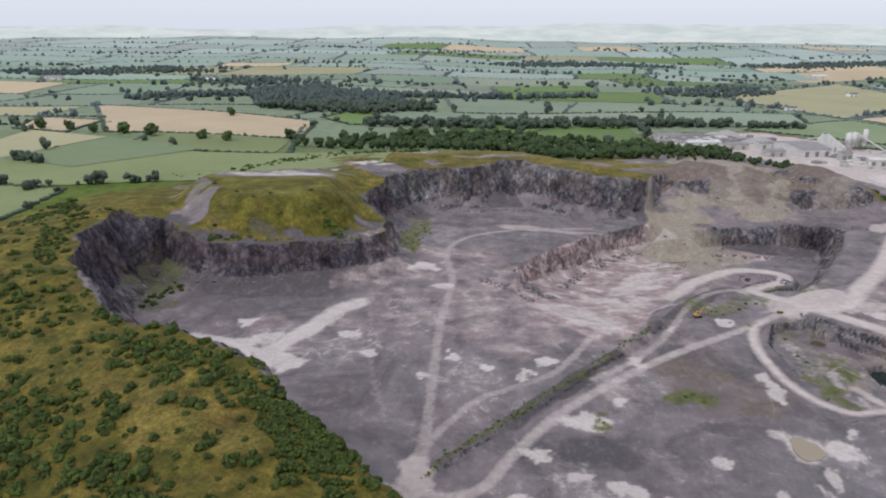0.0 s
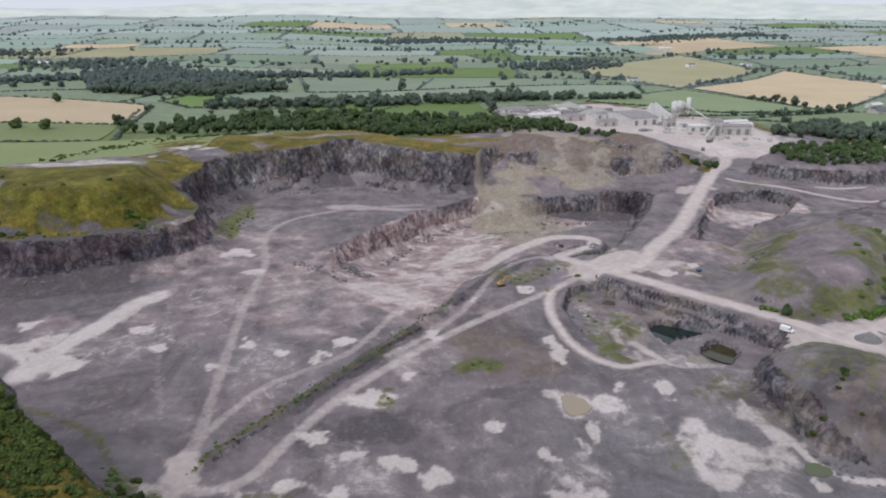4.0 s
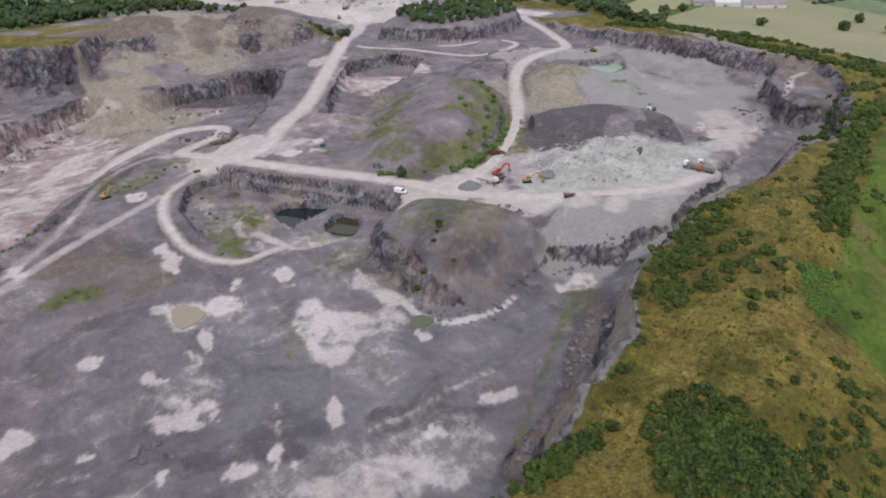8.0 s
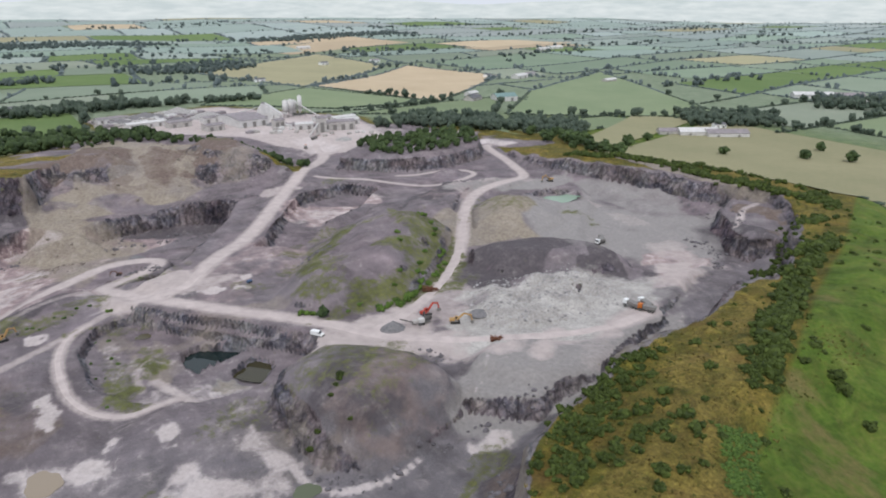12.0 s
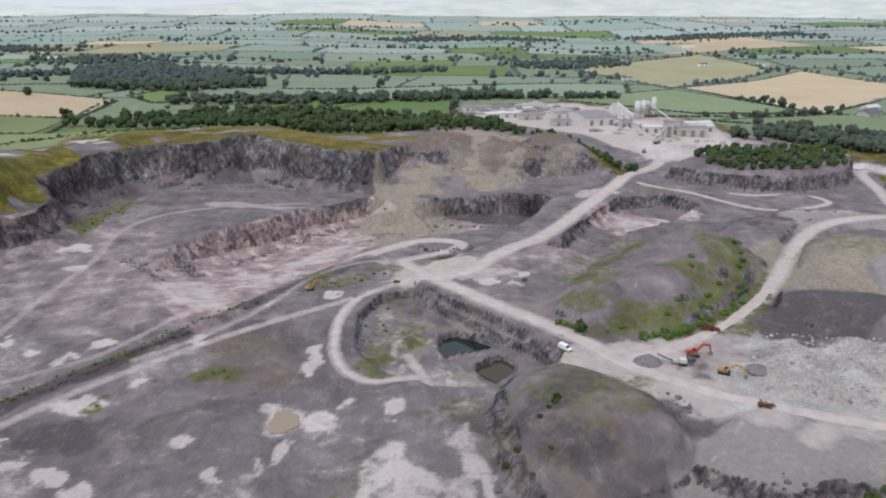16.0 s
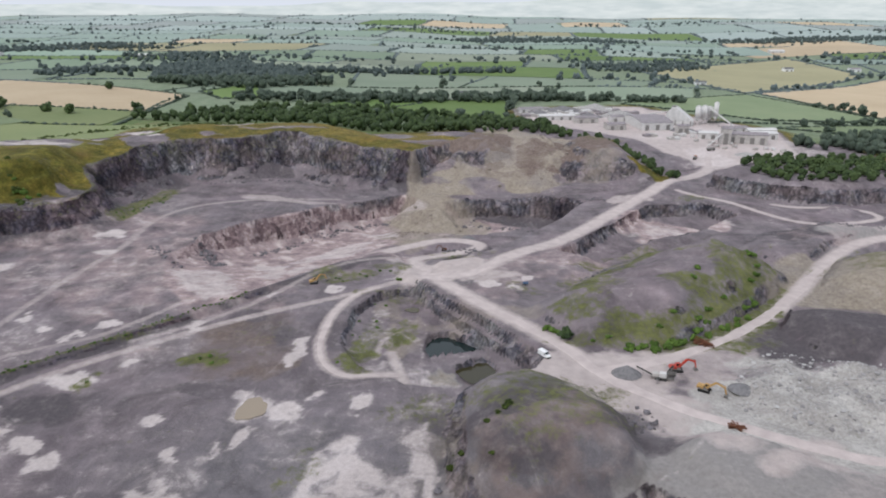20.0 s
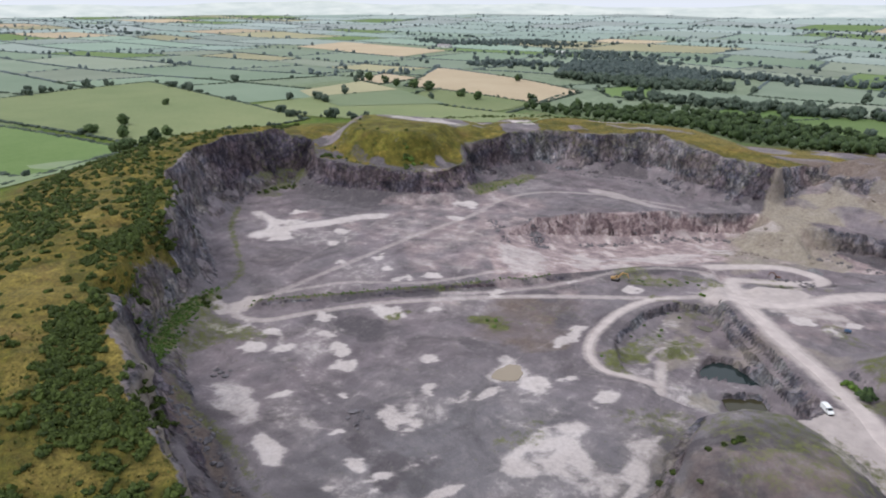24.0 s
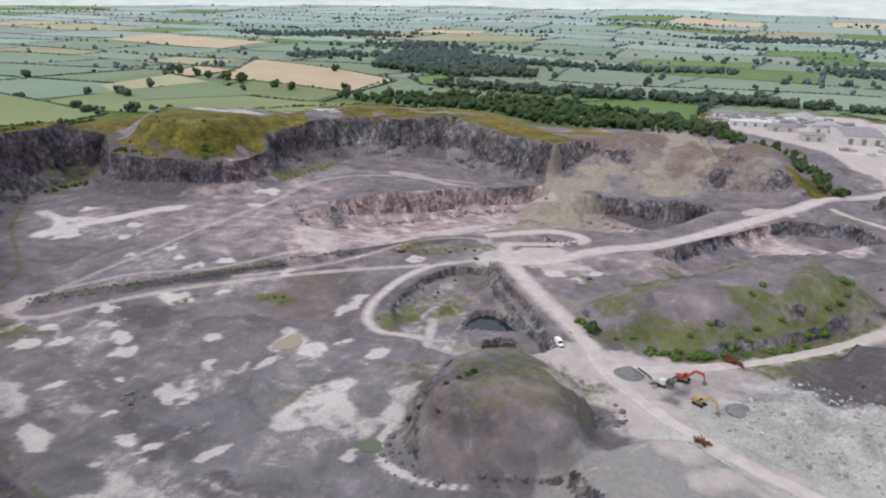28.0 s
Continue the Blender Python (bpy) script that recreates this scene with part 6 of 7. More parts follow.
spots += [(x, y, z) for x, y, z in [(88, 97, 2.4), (86, 92, 2.2), (84, 89, 1.6), (65, 84, 2.4), (72, 98, 2.6), (70, 96, 2.0), (70, 82, 1.8), (77, 82, 1.6), (90, 87, 1.8), (99, 100, 1.5), (93, 109, 1.8), (88, 105, 1.8), (150, 93, 2.4), (147, 88, 2.6), (148, 90, 2.2), (157, 104, 2.4), (160, 107, 2.0), (143, 77, 2.4), (60, 80, 2.0), (54, 84, 1.6), (62, 88, 1.4), (-272, 366, 2.8), (-266, 360, 2.6), (-262, 356, 2.4), (-276, 370, 2.0), (-334, 354, 1.8), (-314, 366, 1.6), (-296, 360, 1.2), (-306, 372, 1.4), (-284, 380, 1.6), (-328, 376, 1.2), (-350, 396, 1.5)]]
spots = [p for p in spots if not within(p[0], p[1], OPEN) or RND.random() < 0.1]
for th in DENSE:
    spots += [(x, y, RND.uniform(0.9, 2.0)) for x, y in filled(th, 2.3, 0.75)]
ranked = sorted(spots, key=lambda s: (s[0] - 20) ** 2 + (s[1] - 60) ** 2)
FINE = [leafy(s, 34, 0.8, 0.27, 0.7, 1000, 0.085) for s in range(540, 548)]
bush_meshes = [mesh_of("gorse_bush", c, f, MAT_GORSE, False) for c, f in FINE]
for x, y, s in ranked[:296]:
    o = tagged(new("gorse_bush", bush_meshes[RND.randrange(8)]), "dense dark green gorse bush on rough grass", "bush", "gorse bushes on the ridge")
    o.matrix_basis = Matrix.LocRotScale((x, y, ground_z(x, y) - 0.15), Euler((0, 0, RND.random() * 6)), (s * RND.uniform(0.8, 1.3), s * RND.uniform(0.8, 1.2), s * RND.uniform(0.8, 1.15)))
strewn("gorse_scrub", BUSHES[:4] + LIGHT, [(RND.randrange(4) if (x + 60) ** 2 + y ** 2 < 230 ** 2 else 4 + RND.randrange(6), x, y, ground_z(x, y) - 0.15, s * RND.uniform(0.85, 1.25), RND.uniform(0.75, 1.05), RND.random() * 6) for x, y, s in ranked[296:]],
       MAT_GORSE, "dark gorse scrub over the grassy hillside", "scrub", False)

# tussocks of rough grass on the ridge
def tussock(seed, blades=9):
    r = np.random.RandomState(seed)
    a = r.rand(blades) * math.tau
    d = np.stack([np.cos(a), np.sin(a), np.zeros(blades)], 1)
    side = np.stack([-d[:, 1], d[:, 0], d[:, 2]], 1)
    foot = d * r.uniform(0, 0.35, (blades, 1))
    tip = foot + d * r.uniform(0.15, 0.6, (blades, 1)) + np.array([0, 0, 1.0]) * r.uniform(0.5, 1.0, (blades, 1))
    co = np.stack([foot - side * 0.16, foot + side * 0.16, tip], 1).reshape(-1, 3)
    return co, np.arange(blades * 3).reshape(-1, 3)


TUFTS = [tussock(900 + k) for k in range(6)]
MAT_TUFT = foliage("dry_grass", (0.075, 0.062, 0.014), (0.3, 0.235, 0.085), 0.12)
MAT_GREEN_TUFT = foliage("green_grass", (0.04, 0.05, 0.01), (0.13, 0.14, 0.032), 0.12)
px, py = np.meshgrid(np.arange(-200, 215, 1.45), np.arange(14, 150, 1.45))
px, py = px.ravel() + np.random.RandomState(3).uniform(-0.7, 0.7, px.size), py.ravel() + np.random.RandomState(4).uniform(-0.7, 0.7, px.size)
gap_in, drift = signed(px, py, RIMXY), fbm(px, py, 17, 4, 91)
dry_tufts, green_tufts = [], []
for x, y, g, d in zip(px, py, gap_in, drift):
    if -52 < g < -1.5 and math.hypot(x - 20, y) < 190 and RND.random() < 0.36 + 0.5 * abs(d):
        (dry_tufts if d + RND.gauss(0, 0.16) > 0.02 else green_tufts).append((RND.randrange(6), x, y, ground_z(x, y) - 0.05, RND.choice((0.45, 0.6, 0.8, 1.1)), RND.uniform(0.5, 0.9), RND.random() * 6))
strewn("grass_tussocks", TUFTS, dry_tufts, MAT_TUFT, "dry straw-coloured tussocks of rough grass", "grass", False)
strewn("grass_tussocks", TUFTS, green_tufts, MAT_GREEN_TUFT, "olive green tussocks of rough grass", "grass", False)

# brighter shrubs inside the quarry
shrub_meshes = [mesh_of("shrub", c, f, MAT_WEED, False) for c, f in BUSHES[:4]]
SHRUBS = [(69, 245, 2.4), (79, 245, 2.8), (73, 246, 2.0), (88, 251, 3.0), (84, 248, 2.2), (97, 259, 2.6), (102, 265, 2.2), (122, 279, 1.8), (127, 289, 2.0), (116, 271, 1.7), (133, 328, 1.6), (135, 315, 2.0), (137, 328, 1.7), (103, 294, 2.0), (100, 285, 1.8), (39, 259, 2.4), (42, 257, 2.2), (70, 247, 1.8), (75, 247, 2.2), (79, 249, 2.0), (86, 251, 2.4), (91, 253, 2.2), (96, 256, 2.4), (102, 260, 2.0), (110, 267, 2.2), (117, 276, 1.8), (122, 284, 2.2),
          (128, 300, 1.8), (132, 306, 2.0), (134, 322, 2.4), (136, 328, 2.2), (126, 290, 1.6), (88, 262, 1.6), (104, 272, 1.8), (112, 282, 1.5), (98, 264, 1.9), (82, 256, 1.4), (56, 249, 1.3), (62, 250, 1.4)]
for x, y, s in SHRUBS + [(-96, 229, 1.0), (-93, 231, 1.2), (-90, 226, 0.9), (-130, 208, 0.9), (-32, 312, 1.4), (-42, 232, 0.8), (-271, 365, 2.2), (-268, 368, 2.6), (-264, 366, 2.2), (-274, 370, 1.8), (-262, 372, 1.6)]:
    o = tagged(new("shrub", shrub_meshes[RND.randrange(4)]), "bright green leafy shrub on waste ground", "bush", "shrubs in the quarry")
    o.matrix_basis = Matrix.LocRotScale((x, y, ground_z(x, y) - 0.1), Euler((0, 0, RND.random() * 6)), (s, s * RND.uniform(0.8, 1.2), s * RND.uniform(0.8, 1.1)))
for x, y, s in [(25, 183, 1.5), (24, 181, 1.2), (12, 171, 1.2), (9, 170, 1.4), (10, 173, 1.0), (19, 176, 1.1), (22, 179, 1.0), (21, 166, 1.1)]:
    o = tagged(new("gorse_bush", bush_meshes[RND.randrange(8)]), "small dark bush on the domed spoil mound", "bush", "bushes on the spoil mound")
    o.matrix_basis = Matrix.LocRotScale((x, y, ground_z(x, y) - 0.1), Euler((0, 0, RND.random() * 6)), (s, s, s))
plant_tree(45.5, 252, 6.0, 5, "dark green bushy tree beside the haul road", "")
weeds = [(RND.randrange(6), x, y, ground_z(x, y) - 0.2, RND.uniform(0.8, 1.4), 0.55, RND.random() * 6) for x, y in filled([(94, 92), (103, 86), (84, 70), (76, 74)], 1.15, 0.95)
         + filled([(-201, 122), (-199, 137), (-187, 132), (-160, 114), (-160, 107), (-178, 109)], 1.7, 0.85) + filled([(-151, 101), (-180, 124), (-204, 144), (-204, 158), (-190, 143), (-168, 119), (-147, 104)], 1.8, 0.85) + filled([(-206, 141), (-208, 152), (-219, 177), (-208, 163), (-189, 134)], 1.9, 0.8)]
for line in (BERM[:6],):
    for p in curve(line, 1.2):
        weeds.append((RND.randrange(6), p[0] + RND.gauss(0, 1.2), p[1] + RND.gauss(0, 1.2), ground_z(*p[:2]), RND.uniform(0.35, 0.8), 0.8, RND.random() * 6))
for poly, n in (([(-236, 399), (-228, 445), (-219, 453), (-221, 389)], 4.0), ([(-48, 290), (-26, 308), (-40, 240)], 6.0),
                ([(-10, 352), (-15, 367), (5, 378), (12, 366)], 4.0), ([(-70, 312), (-40, 330), (-36, 322), (-66, 304)], 5.0)):
    weeds += [(RND.randrange(6), x, y, ground_z(x, y), RND.uniform(0.5, 1.2), 0.8, RND.random() * 6) for x, y in filled(poly, n, 0.6)]
strewn("weed_clumps", LIGHT, weeds, MAT_WEED, "low weeds and seedlings on spoil", "weeds", False)

# ---- loose stone ----
def stone_material():
    m, n, l, b = shader("broken_stone", 0.9)
    g = n.new("ShaderNodeNewGeometry")
    f = sums(n, l, "ADD", sums(n, l, "MULTIPLY", g.outputs["Random Per Island"], 0.65), sums(n, l, "MULTIPLY", noise_tex(n, l, 2.0, 4), 0.35))
    l.new(ramp(n, l, f, (0.2, (0.2, 0.19, 0.195)), (0.6, (0.34, 0.33, 0.325)), (0.9, (0.5, 0.49, 0.48))), b.inputs["Base Color"])
    return m


MAT_STONE = stone_material()
ROCKS = [lump(1, 700 + s, 0.45, 0.75) for s in range(7)]
stones = []
for x, y in filled([(100, 202), (102, 226), (122, 250), (146, 244), (170, 236), (180, 216), (162, 196), (128, 192)], 1.7, 0.62):
    stones.append((RND.randrange(7), x, y, ground_z(x, y) + 0.02, RND.choice((0.22, 0.3, 0.3, 0.4, 0.55, 0.85)), RND.uniform(0.7, 1.1), RND.random() * 6))
strewn("broken_stone", ROCKS, stones, MAT_STONE, "heap of pale blasted stone blocks", "rubble", False)
MAT_SCREE = plain("scree_blocks", (0.24, 0.205, 0.175), 0.9, 0, 0.4, 0.4)
scree = [(RND.randrange(7), x, y, ground_z(x, y) + 0.1, RND.choice((0.5, 0.8, 1.1, 1.6)), RND.uniform(0.7, 1.1), RND.random() * 6)
         for x, y in filled([(30, 500), (52, 500), (70, 545), (50, 620), (30, 630), (40, 560)], 5.0, 0.6) + filled([(-62, 424), (-40, 412), (-26, 446), (-40, 440)], 4.0, 0.7) + filled(FAN, 13, 0.5)]
strewn("scree_blocks", ROCKS, scree, MAT_SCREE, "tumbled tan blocks on the scree slope", "rocks", False)
MAT_BLOCK = plain("dark_blocks", (0.13, 0.12, 0.13), 0.9, 0, 0.5, 0.5)
fallen = []
for line, n in (([(-160, 330), (-176, 345), (-150, 320)], 40), ([(-360, 330), (-340, 322), (-300, 320), (-250, 362)], 110), ([(-240, 420), (-236, 470), (-200, 488), (-150, 505), (-90, 500)], 130), ([(-6, 88), (22, 105), (52, 128)], 110),
                ([(-44, 83), (-70, 89), (-110, 98), (-140, 104)], 130), ([(6, 160), (20, 150), (60, 156), (92, 154)], 60), ([(-20, 486), (40, 478), (80, 470)], 60), ([(-120, 430), (-70, 470)], 60), ([(270, 225), (300, 240), (318, 300)], 60),
                ([(-158, 362), (-150, 352), (-140, 346)], 150), ([(-132, 380), (-118, 410), (-100, 440), (-80, 470)], 120), ([(-20, 470), (10, 470), (50, 466)], 80), ([(-16, 356), (0, 372), (16, 388)], 60),
                ([(150, 380), (190, 404), (230, 402)], 90), ([(270, 250), (262, 226), (244, 208)], 60), ([(-84, 143), (-86, 141)], 14), ([(-150, 125), (-148, 127)], 12), ([(60, 312), (66, 316), (72, 314)], 40), ([(-20, 378), (0, 384)], 40), ([(70, 200), (66, 190)], 24)):
    c = curve(line, 3)
    for i in range(n):
        p = RND.choice(c)
        x, y = p[0] + RND.gauss(0, 2.2), p[1] + RND.gauss(0, 2.2)
        fallen.append((RND.randrange(7), x, y, ground_z(x, y) + 0.1, RND.choice((0.4, 0.6, 0.8, 1.2)), RND.uniform(0.7, 1.0), RND.random() * 6))
strewn("fallen_blocks", ROCKS, fallen, MAT_BLOCK, "dark fallen blocks along the foot of the faces", "rocks", False)


# ---- machines and vehicles ----
RED = plain("red_paint", (0.42, 0.05, 0.032), 0.5, 0, 0.2, 1.5)
YELLOW = plain("yellow_paint", (0.42, 0.26, 0.1), 0.55, 0, 0.25, 1.5)
ORANGE = plain("orange_paint", (0.45, 0.14, 0.03), 0.55, 0, 0.25, 1.5)
WHITE = plain("white_paint", (0.75, 0.76, 0.76), 0.4, 0, 0.08, 1.5)
STEEL = plain("dusty_steel", (0.22, 0.21, 0.2), 0.6, 0.3, 0.3, 1.5)
BLACK = plain("black_rubber", (0.025, 0.025, 0.025), 0.85, 0, 0.3, 2)
RUSTY = plain("rusty_steel", (0.14, 0.06, 0.035), 0.85, 0.2, 0.4, 2)
BLUE = plain("blue_paint", (0.06, 0.1, 0.17), 0.5, 0, 0.2, 2)
PALE = plain("pale_sheeting", (0.56, 0.55, 0.54), 0.6, 0.1, 0.15, 0.3)
ROOF = plain("grey_roof_sheeting", (0.25, 0.225, 0.235), 0.7, 0.1, 0.2, 0.3)
GREENROOF = plain("green_roof_sheeting", (0.17, 0.26, 0.25), 0.6, 0.1, 0.2, 0.3)
CONCRETE = plain("dusty_concrete", (0.42, 0.4, 0.38), 0.9, 0, 0.25, 0.4)
SLATE = plain("slate_roof", (0.12, 0.12, 0.13), 0.8, 0, 0.25, 0.5)
GLASS, gn, gl, gb = shader("dark_glass", 0.08)
gb.inputs["Base Color"].default_value = (0.02, 0.025, 0.03, 1)
gb.inputs["Specular IOR Level"].default_value = 0.5
LAMP = plain("lamp_lens", (0.7, 0.65, 0.55), 0.3, 0, 0.1)


def put_at(e, x, y, turn, lift=0.0):
    e.matrix_basis = Matrix.LocRotScale((x, y, ground_z(x, y) + lift), Euler((0, 0, radians(turn))), None)
    return e


def beam(bm, p, q, w, h):
    """A square beam from p to q."""
    p, q = Vector(p), Vector(q)
    m = Matrix.Translation(p) @ (q - p).to_track_quat("X", "Z").to_matrix().to_4x4()
    return box(bm, 0, -w / 2, -h / 2, (q - p).length, w / 2, h / 2, m=m)


def wheel(parent, x, y, r, w):
    bm = bmesh.new()
    tube(bm, (x, y - w / 2, r), (x, y + w / 2, r), r, 16)
    bmesh.ops.bevel(bm, geom=[e for e in bm.edges if len(e.link_faces) == 2 and e.calc_face_angle(0) > 1], offset=r * 0.15, segments=1, affect="EDGES")
    t = part("wheel", bm, BLACK, parent)
    bm = bmesh.new()
    tube(bm, (x, y - w / 2 - 0.02, r), (x, y + w / 2 + 0.02, r), r * 0.5, 10)
    part("rim", bm, STEEL, t)


def van(x, y, turn):
    e = thing("van", "white panel van parked on the haul road", "van")
    bm = bmesh.new()
    prism(bm, [(-2.7, 0.4), (2.6, 0.4), (2.75, 0.9), (2.5, 1.25), (1.75, 1.4), (1.1, 2.2), (0.8, 2.32), (-2.55, 2.32), (-2.72, 2.1)], -0.98, 0.98)
    bmesh.ops.bevel(bm, geom=list(bm.edges), offset=0.08, segments=2, affect="EDGES")
    part("body", bm, WHITE, e)
    bm = bmesh.new()
    prism(bm, [(1.74, 1.42), (1.79, 1.42), (1.17, 2.2), (1.12, 2.2)], -0.82, 0.82)
    part("windscreen", bm, GLASS, e)
    for s in (-1, 1):
        part("side_window", boxed(0.75, s * 0.985 - 0.01, 1.42, 1.4, s * 0.985 + 0.01, 1.95), GLASS, e)
        part("headlight", boxed(2.6, s * 0.75 - 0.16, 0.85, 2.74, s * 0.75 + 0.16, 1.08), LAMP, e)
        for wx in (-1.75, 1.75):
            wheel(e, wx, s * 0.9, 0.36, 0.24)
    part("bumper", boxed(2.62, -0.95, 0.35, 2.86, 0.95, 0.62, bevel=0.04), BLACK, e)
    return put_at(e, x, y, turn, 0.14)


def excavator(x, y, turn, paint, label, swing=0.0, scale=1.0, reach=1.0):
    e = thing("excavator", label, "excavator")
    for s in (-1, 1):
        bm = bmesh.new()
        prism(bm, [(-2.3, 0.35), (-2.0, 0.0), (2.0, 0.0), (2.3, 0.35), (2.3, 0.6), (2.0, 0.95), (-2.0, 0.95), (-2.3, 0.6)], s * 1.25 - 0.32, s * 1.25 + 0.32)
        part("crawler_track", bm, BLACK, e)
    bm = boxed(-1.1, -1.0, 0.45, 1.1, 1.0, 0.95)
    tube(bm, (0, 0, 0.9), (0, 0, 1.15), 0.85, 16)
    part("undercarriage", bm, STEEL, e)
    m = Matrix.Rotation(radians(swing), 4, "Z")
    part("engine_deck", boxed(-2.3, -1.4, 1.12, 1.3, 1.4, 1.45, bevel=0.05, m=m), STEEL, e)
    hood = part("engine_hood", boxed(-2.2, -1.35, 1.45, -0.3, 1.35, 2.35, bevel=0.12, m=m), paint, e)
    part("counterweight", boxed(-2.75, -1.38, 1.2, -2.1, 1.38, 2.3, bevel=0.15, m=m), paint, e)
    part("exhaust", boxed(-1.3, -0.8, 2.3, -1.15, -0.65, 2.9, m=m), BLACK, hood)
    cab = part("cab", boxed(-0.2, 0.35, 1.45, 1.45, 1.35, 3.0, bevel=0.1, m=m), paint, e)
    part("cab_window", boxed(1.44, 0.45, 1.9, 1.48, 1.25, 2.85, m=m), GLASS, cab)
    part("cab_window", boxed(0.05, 1.34, 1.95, 1.2, 1.38, 2.85, m=m), GLASS, cab)
    part("cab_window", boxed(0.05, 0.32, 1.95, 1.2, 0.36, 2.85, m=m), GLASS, cab)
    knee, tip, low = (3.6 * reach, -0.2, 5.0), (6.8 * reach, -0.2, 4.0), (7.2 * reach, -0.2, 1.5)
    bm = bmesh.new()
    beam(bm, m @ Vector((0.7, -0.2, 1.7)), m @ Vector(knee), 0.55, 0.75)
    beam(bm, m @ Vector(knee), m @ Vector(tip), 0.5, 0.6)
    part("boom", bm, paint, e)
    bm = bmesh.new()
    beam(bm, m @ Vector((tip[0] - 0.4, -0.2, tip[2] + 0.7)), m @ Vector(low), 0.4, 0.5)
    part("stick", bm, paint, e)
    bm = bmesh.new()
    tube(bm, m @ Vector((1.2, 0.1, 1.5)), m @ Vector((3.2, 0.1, 4.2)), 0.12)
    tube(bm, m @ Vector((3.6 * reach, -0.2, 5.4)), m @ Vector((6.4 * reach, -0.2, 4.9)), 0.1)
    part("hydraulic_rams", bm, STEEL, e)
    bm = bmesh.new()
    prism(bm, [(0, 0), (0.9, -0.2), (1.1, -0.9), (0.4, -1.3), (-0.5, -1.0), (-0.2, -0.5)], -0.9, 0.5)
    bmesh.ops.transform(bm, matrix=m @ Matrix.Translation((low[0] - 0.3, 0, low[2] + 0.1)), verts=bm.verts)
    part("bucket", bm, STEEL, e)
    put_at(e, x, y, turn, 0.0)
    e.scale = (scale, scale, scale)
    return e


def crusher(x, y, turn):
    e = thing("crushing_plant", "mobile stone crusher with three conveyor belts", "crusher")
    for s in (-1, 1):
        bm = bmesh.new()
        prism(bm, [(-2.0, 0.3), (-1.7, 0), (1.7, 0), (2.0, 0.3), (1.7, 0.8), (-1.7, 0.8)], s * 1.2 - 0.25, s * 1.2 + 0.25)
        part("crawler_track", bm, BLACK, e)
    part("chassis", boxed(-5, -0.9, 0.8, 5, 0.9, 1.4, bevel=0.05), STEEL, e)
    part("crusher_box", boxed(-1.6, -1.3, 1.4, 1.4, 1.3, 3.4, bevel=0.08), PALE, e, "dusty white crusher housing")
    part("engine_box", boxed(1.6, -1.2, 1.4, 4.4, 1.2, 2.9, bevel=0.08), CONCRETE, e)
    bm = bmesh.new()
    v = [bm.verts.new(p) for p in ((-5.6, -1.7, 3.9), (-1.8, -1.7, 3.9), (-1.8, 1.7, 3.9), (-5.6, 1.7, 3.9), (-4.8, -0.8, 2.2), (-2.2, -0.8, 2.2), (-2.2, 0.8, 2.2), (-4.8, 0.8, 2.2))]
    for q in ((4, 5, 6, 7), (0, 4, 5, 1), (1, 5, 6, 2), (2, 6, 7, 3), (3, 7, 4, 0)):
        bm.faces.new([v[i] for i in q])
    bmesh.ops.solidify(bm, geom=bm.faces[:], thickness=0.12)
    part("feed_hopper", bm, STEEL, e)
    for p, q in (((3.5, 0, 1.3), (11.5, 0, 4.6)), ((-1, -1, 1.2), (-4, -7.5, 3.4)), ((1, 1, 1.2), (3, 7, 3.2))):
        bm = bmesh.new()
        beam(bm, p, q, 1.1, 0.3)
        c = part("conveyor", bm, STEEL, e)
        bm = bmesh.new()
        beam(bm, Vector(p) + Vector((0, 0, 0.2)), Vector(q) + Vector((0, 0, 0.2)), 0.8, 0.06)
        part("belt", bm, BLACK, c)
        bm = bmesh.new()
        k = Vector(p).lerp(Vector(q), 0.6)
        tube(bm, (k.x, k.y, 0), k, 0.09)
        part("prop", bm, STEEL, c)
    put_at(e, x, y, turn)
    e.scale = (0.8, 0.8, 0.8)
    return e


def truck(x, y, turn, paint, label, skip=True):
    e = thing("dump_truck", label, "truck", "parked quarry vehicles")
    part("chassis", boxed(-3.6, -0.6, 0.8, 3.6, 0.6, 1.2), STEEL, e)
    cab = part("cab", boxed(1.9, -1.2, 1.0, 3.8, 1.2, 3.1, bevel=0.12), paint, e)
    part("windscreen", boxed(3.79, -1.0, 2.0, 3.83, 1.0, 2.9), GLASS, cab)
    bm = bmesh.new()
    prism(bm, [(-4.0, 1.9), (-3.4, 1.25), (1.4, 1.25), (1.7, 2.9), (-3.9, 2.7)], -1.35, 1.35)
    part("skip", bm, STEEL if skip else paint, e)
    for s in (-1, 1):
        for wx in (-2.6, -1.2, 2.6):
            wheel(e, wx, s * 1.15, 0.75, 0.5)
    return put_at(e, x, y, turn, 0.1)


van(37, 236.5, -50)
excavator(84, 230.5, 0, RED, "red tracked excavator beside the crusher", 8, 0.95)
excavator(91, 218, -25, YELLOW, "dusty yellow tracked excavator on broken stone", -5, 0.9, 1.1)
excavator(-73, 305, 15, YELLOW, "small pale yellow excavator beside the berm", 20, 0.85)
excavator(-20, 394, 160, RUSTY, "small rust-red excavator inside the road loop", 20, 0.62)
excavator(277, 386, 170, YELLOW, "yellow excavator at the far pit", 10, 1.0)
crusher(78, 224, 168)
truck(164, 190, 100, WHITE, "white dump truck on the stockpile edge")
truck(169, 187, 80, WHITE, "pale dump truck on the stockpile edge")
truck(166, 183, 120, ORANGE, "orange dump truck on the stockpile edge")
truck(221, 271, 200, WHITE, "white loading truck by the purple stockpile")
truck(224, 273, 60, STEEL, "grey dump truck by the purple stockpile")
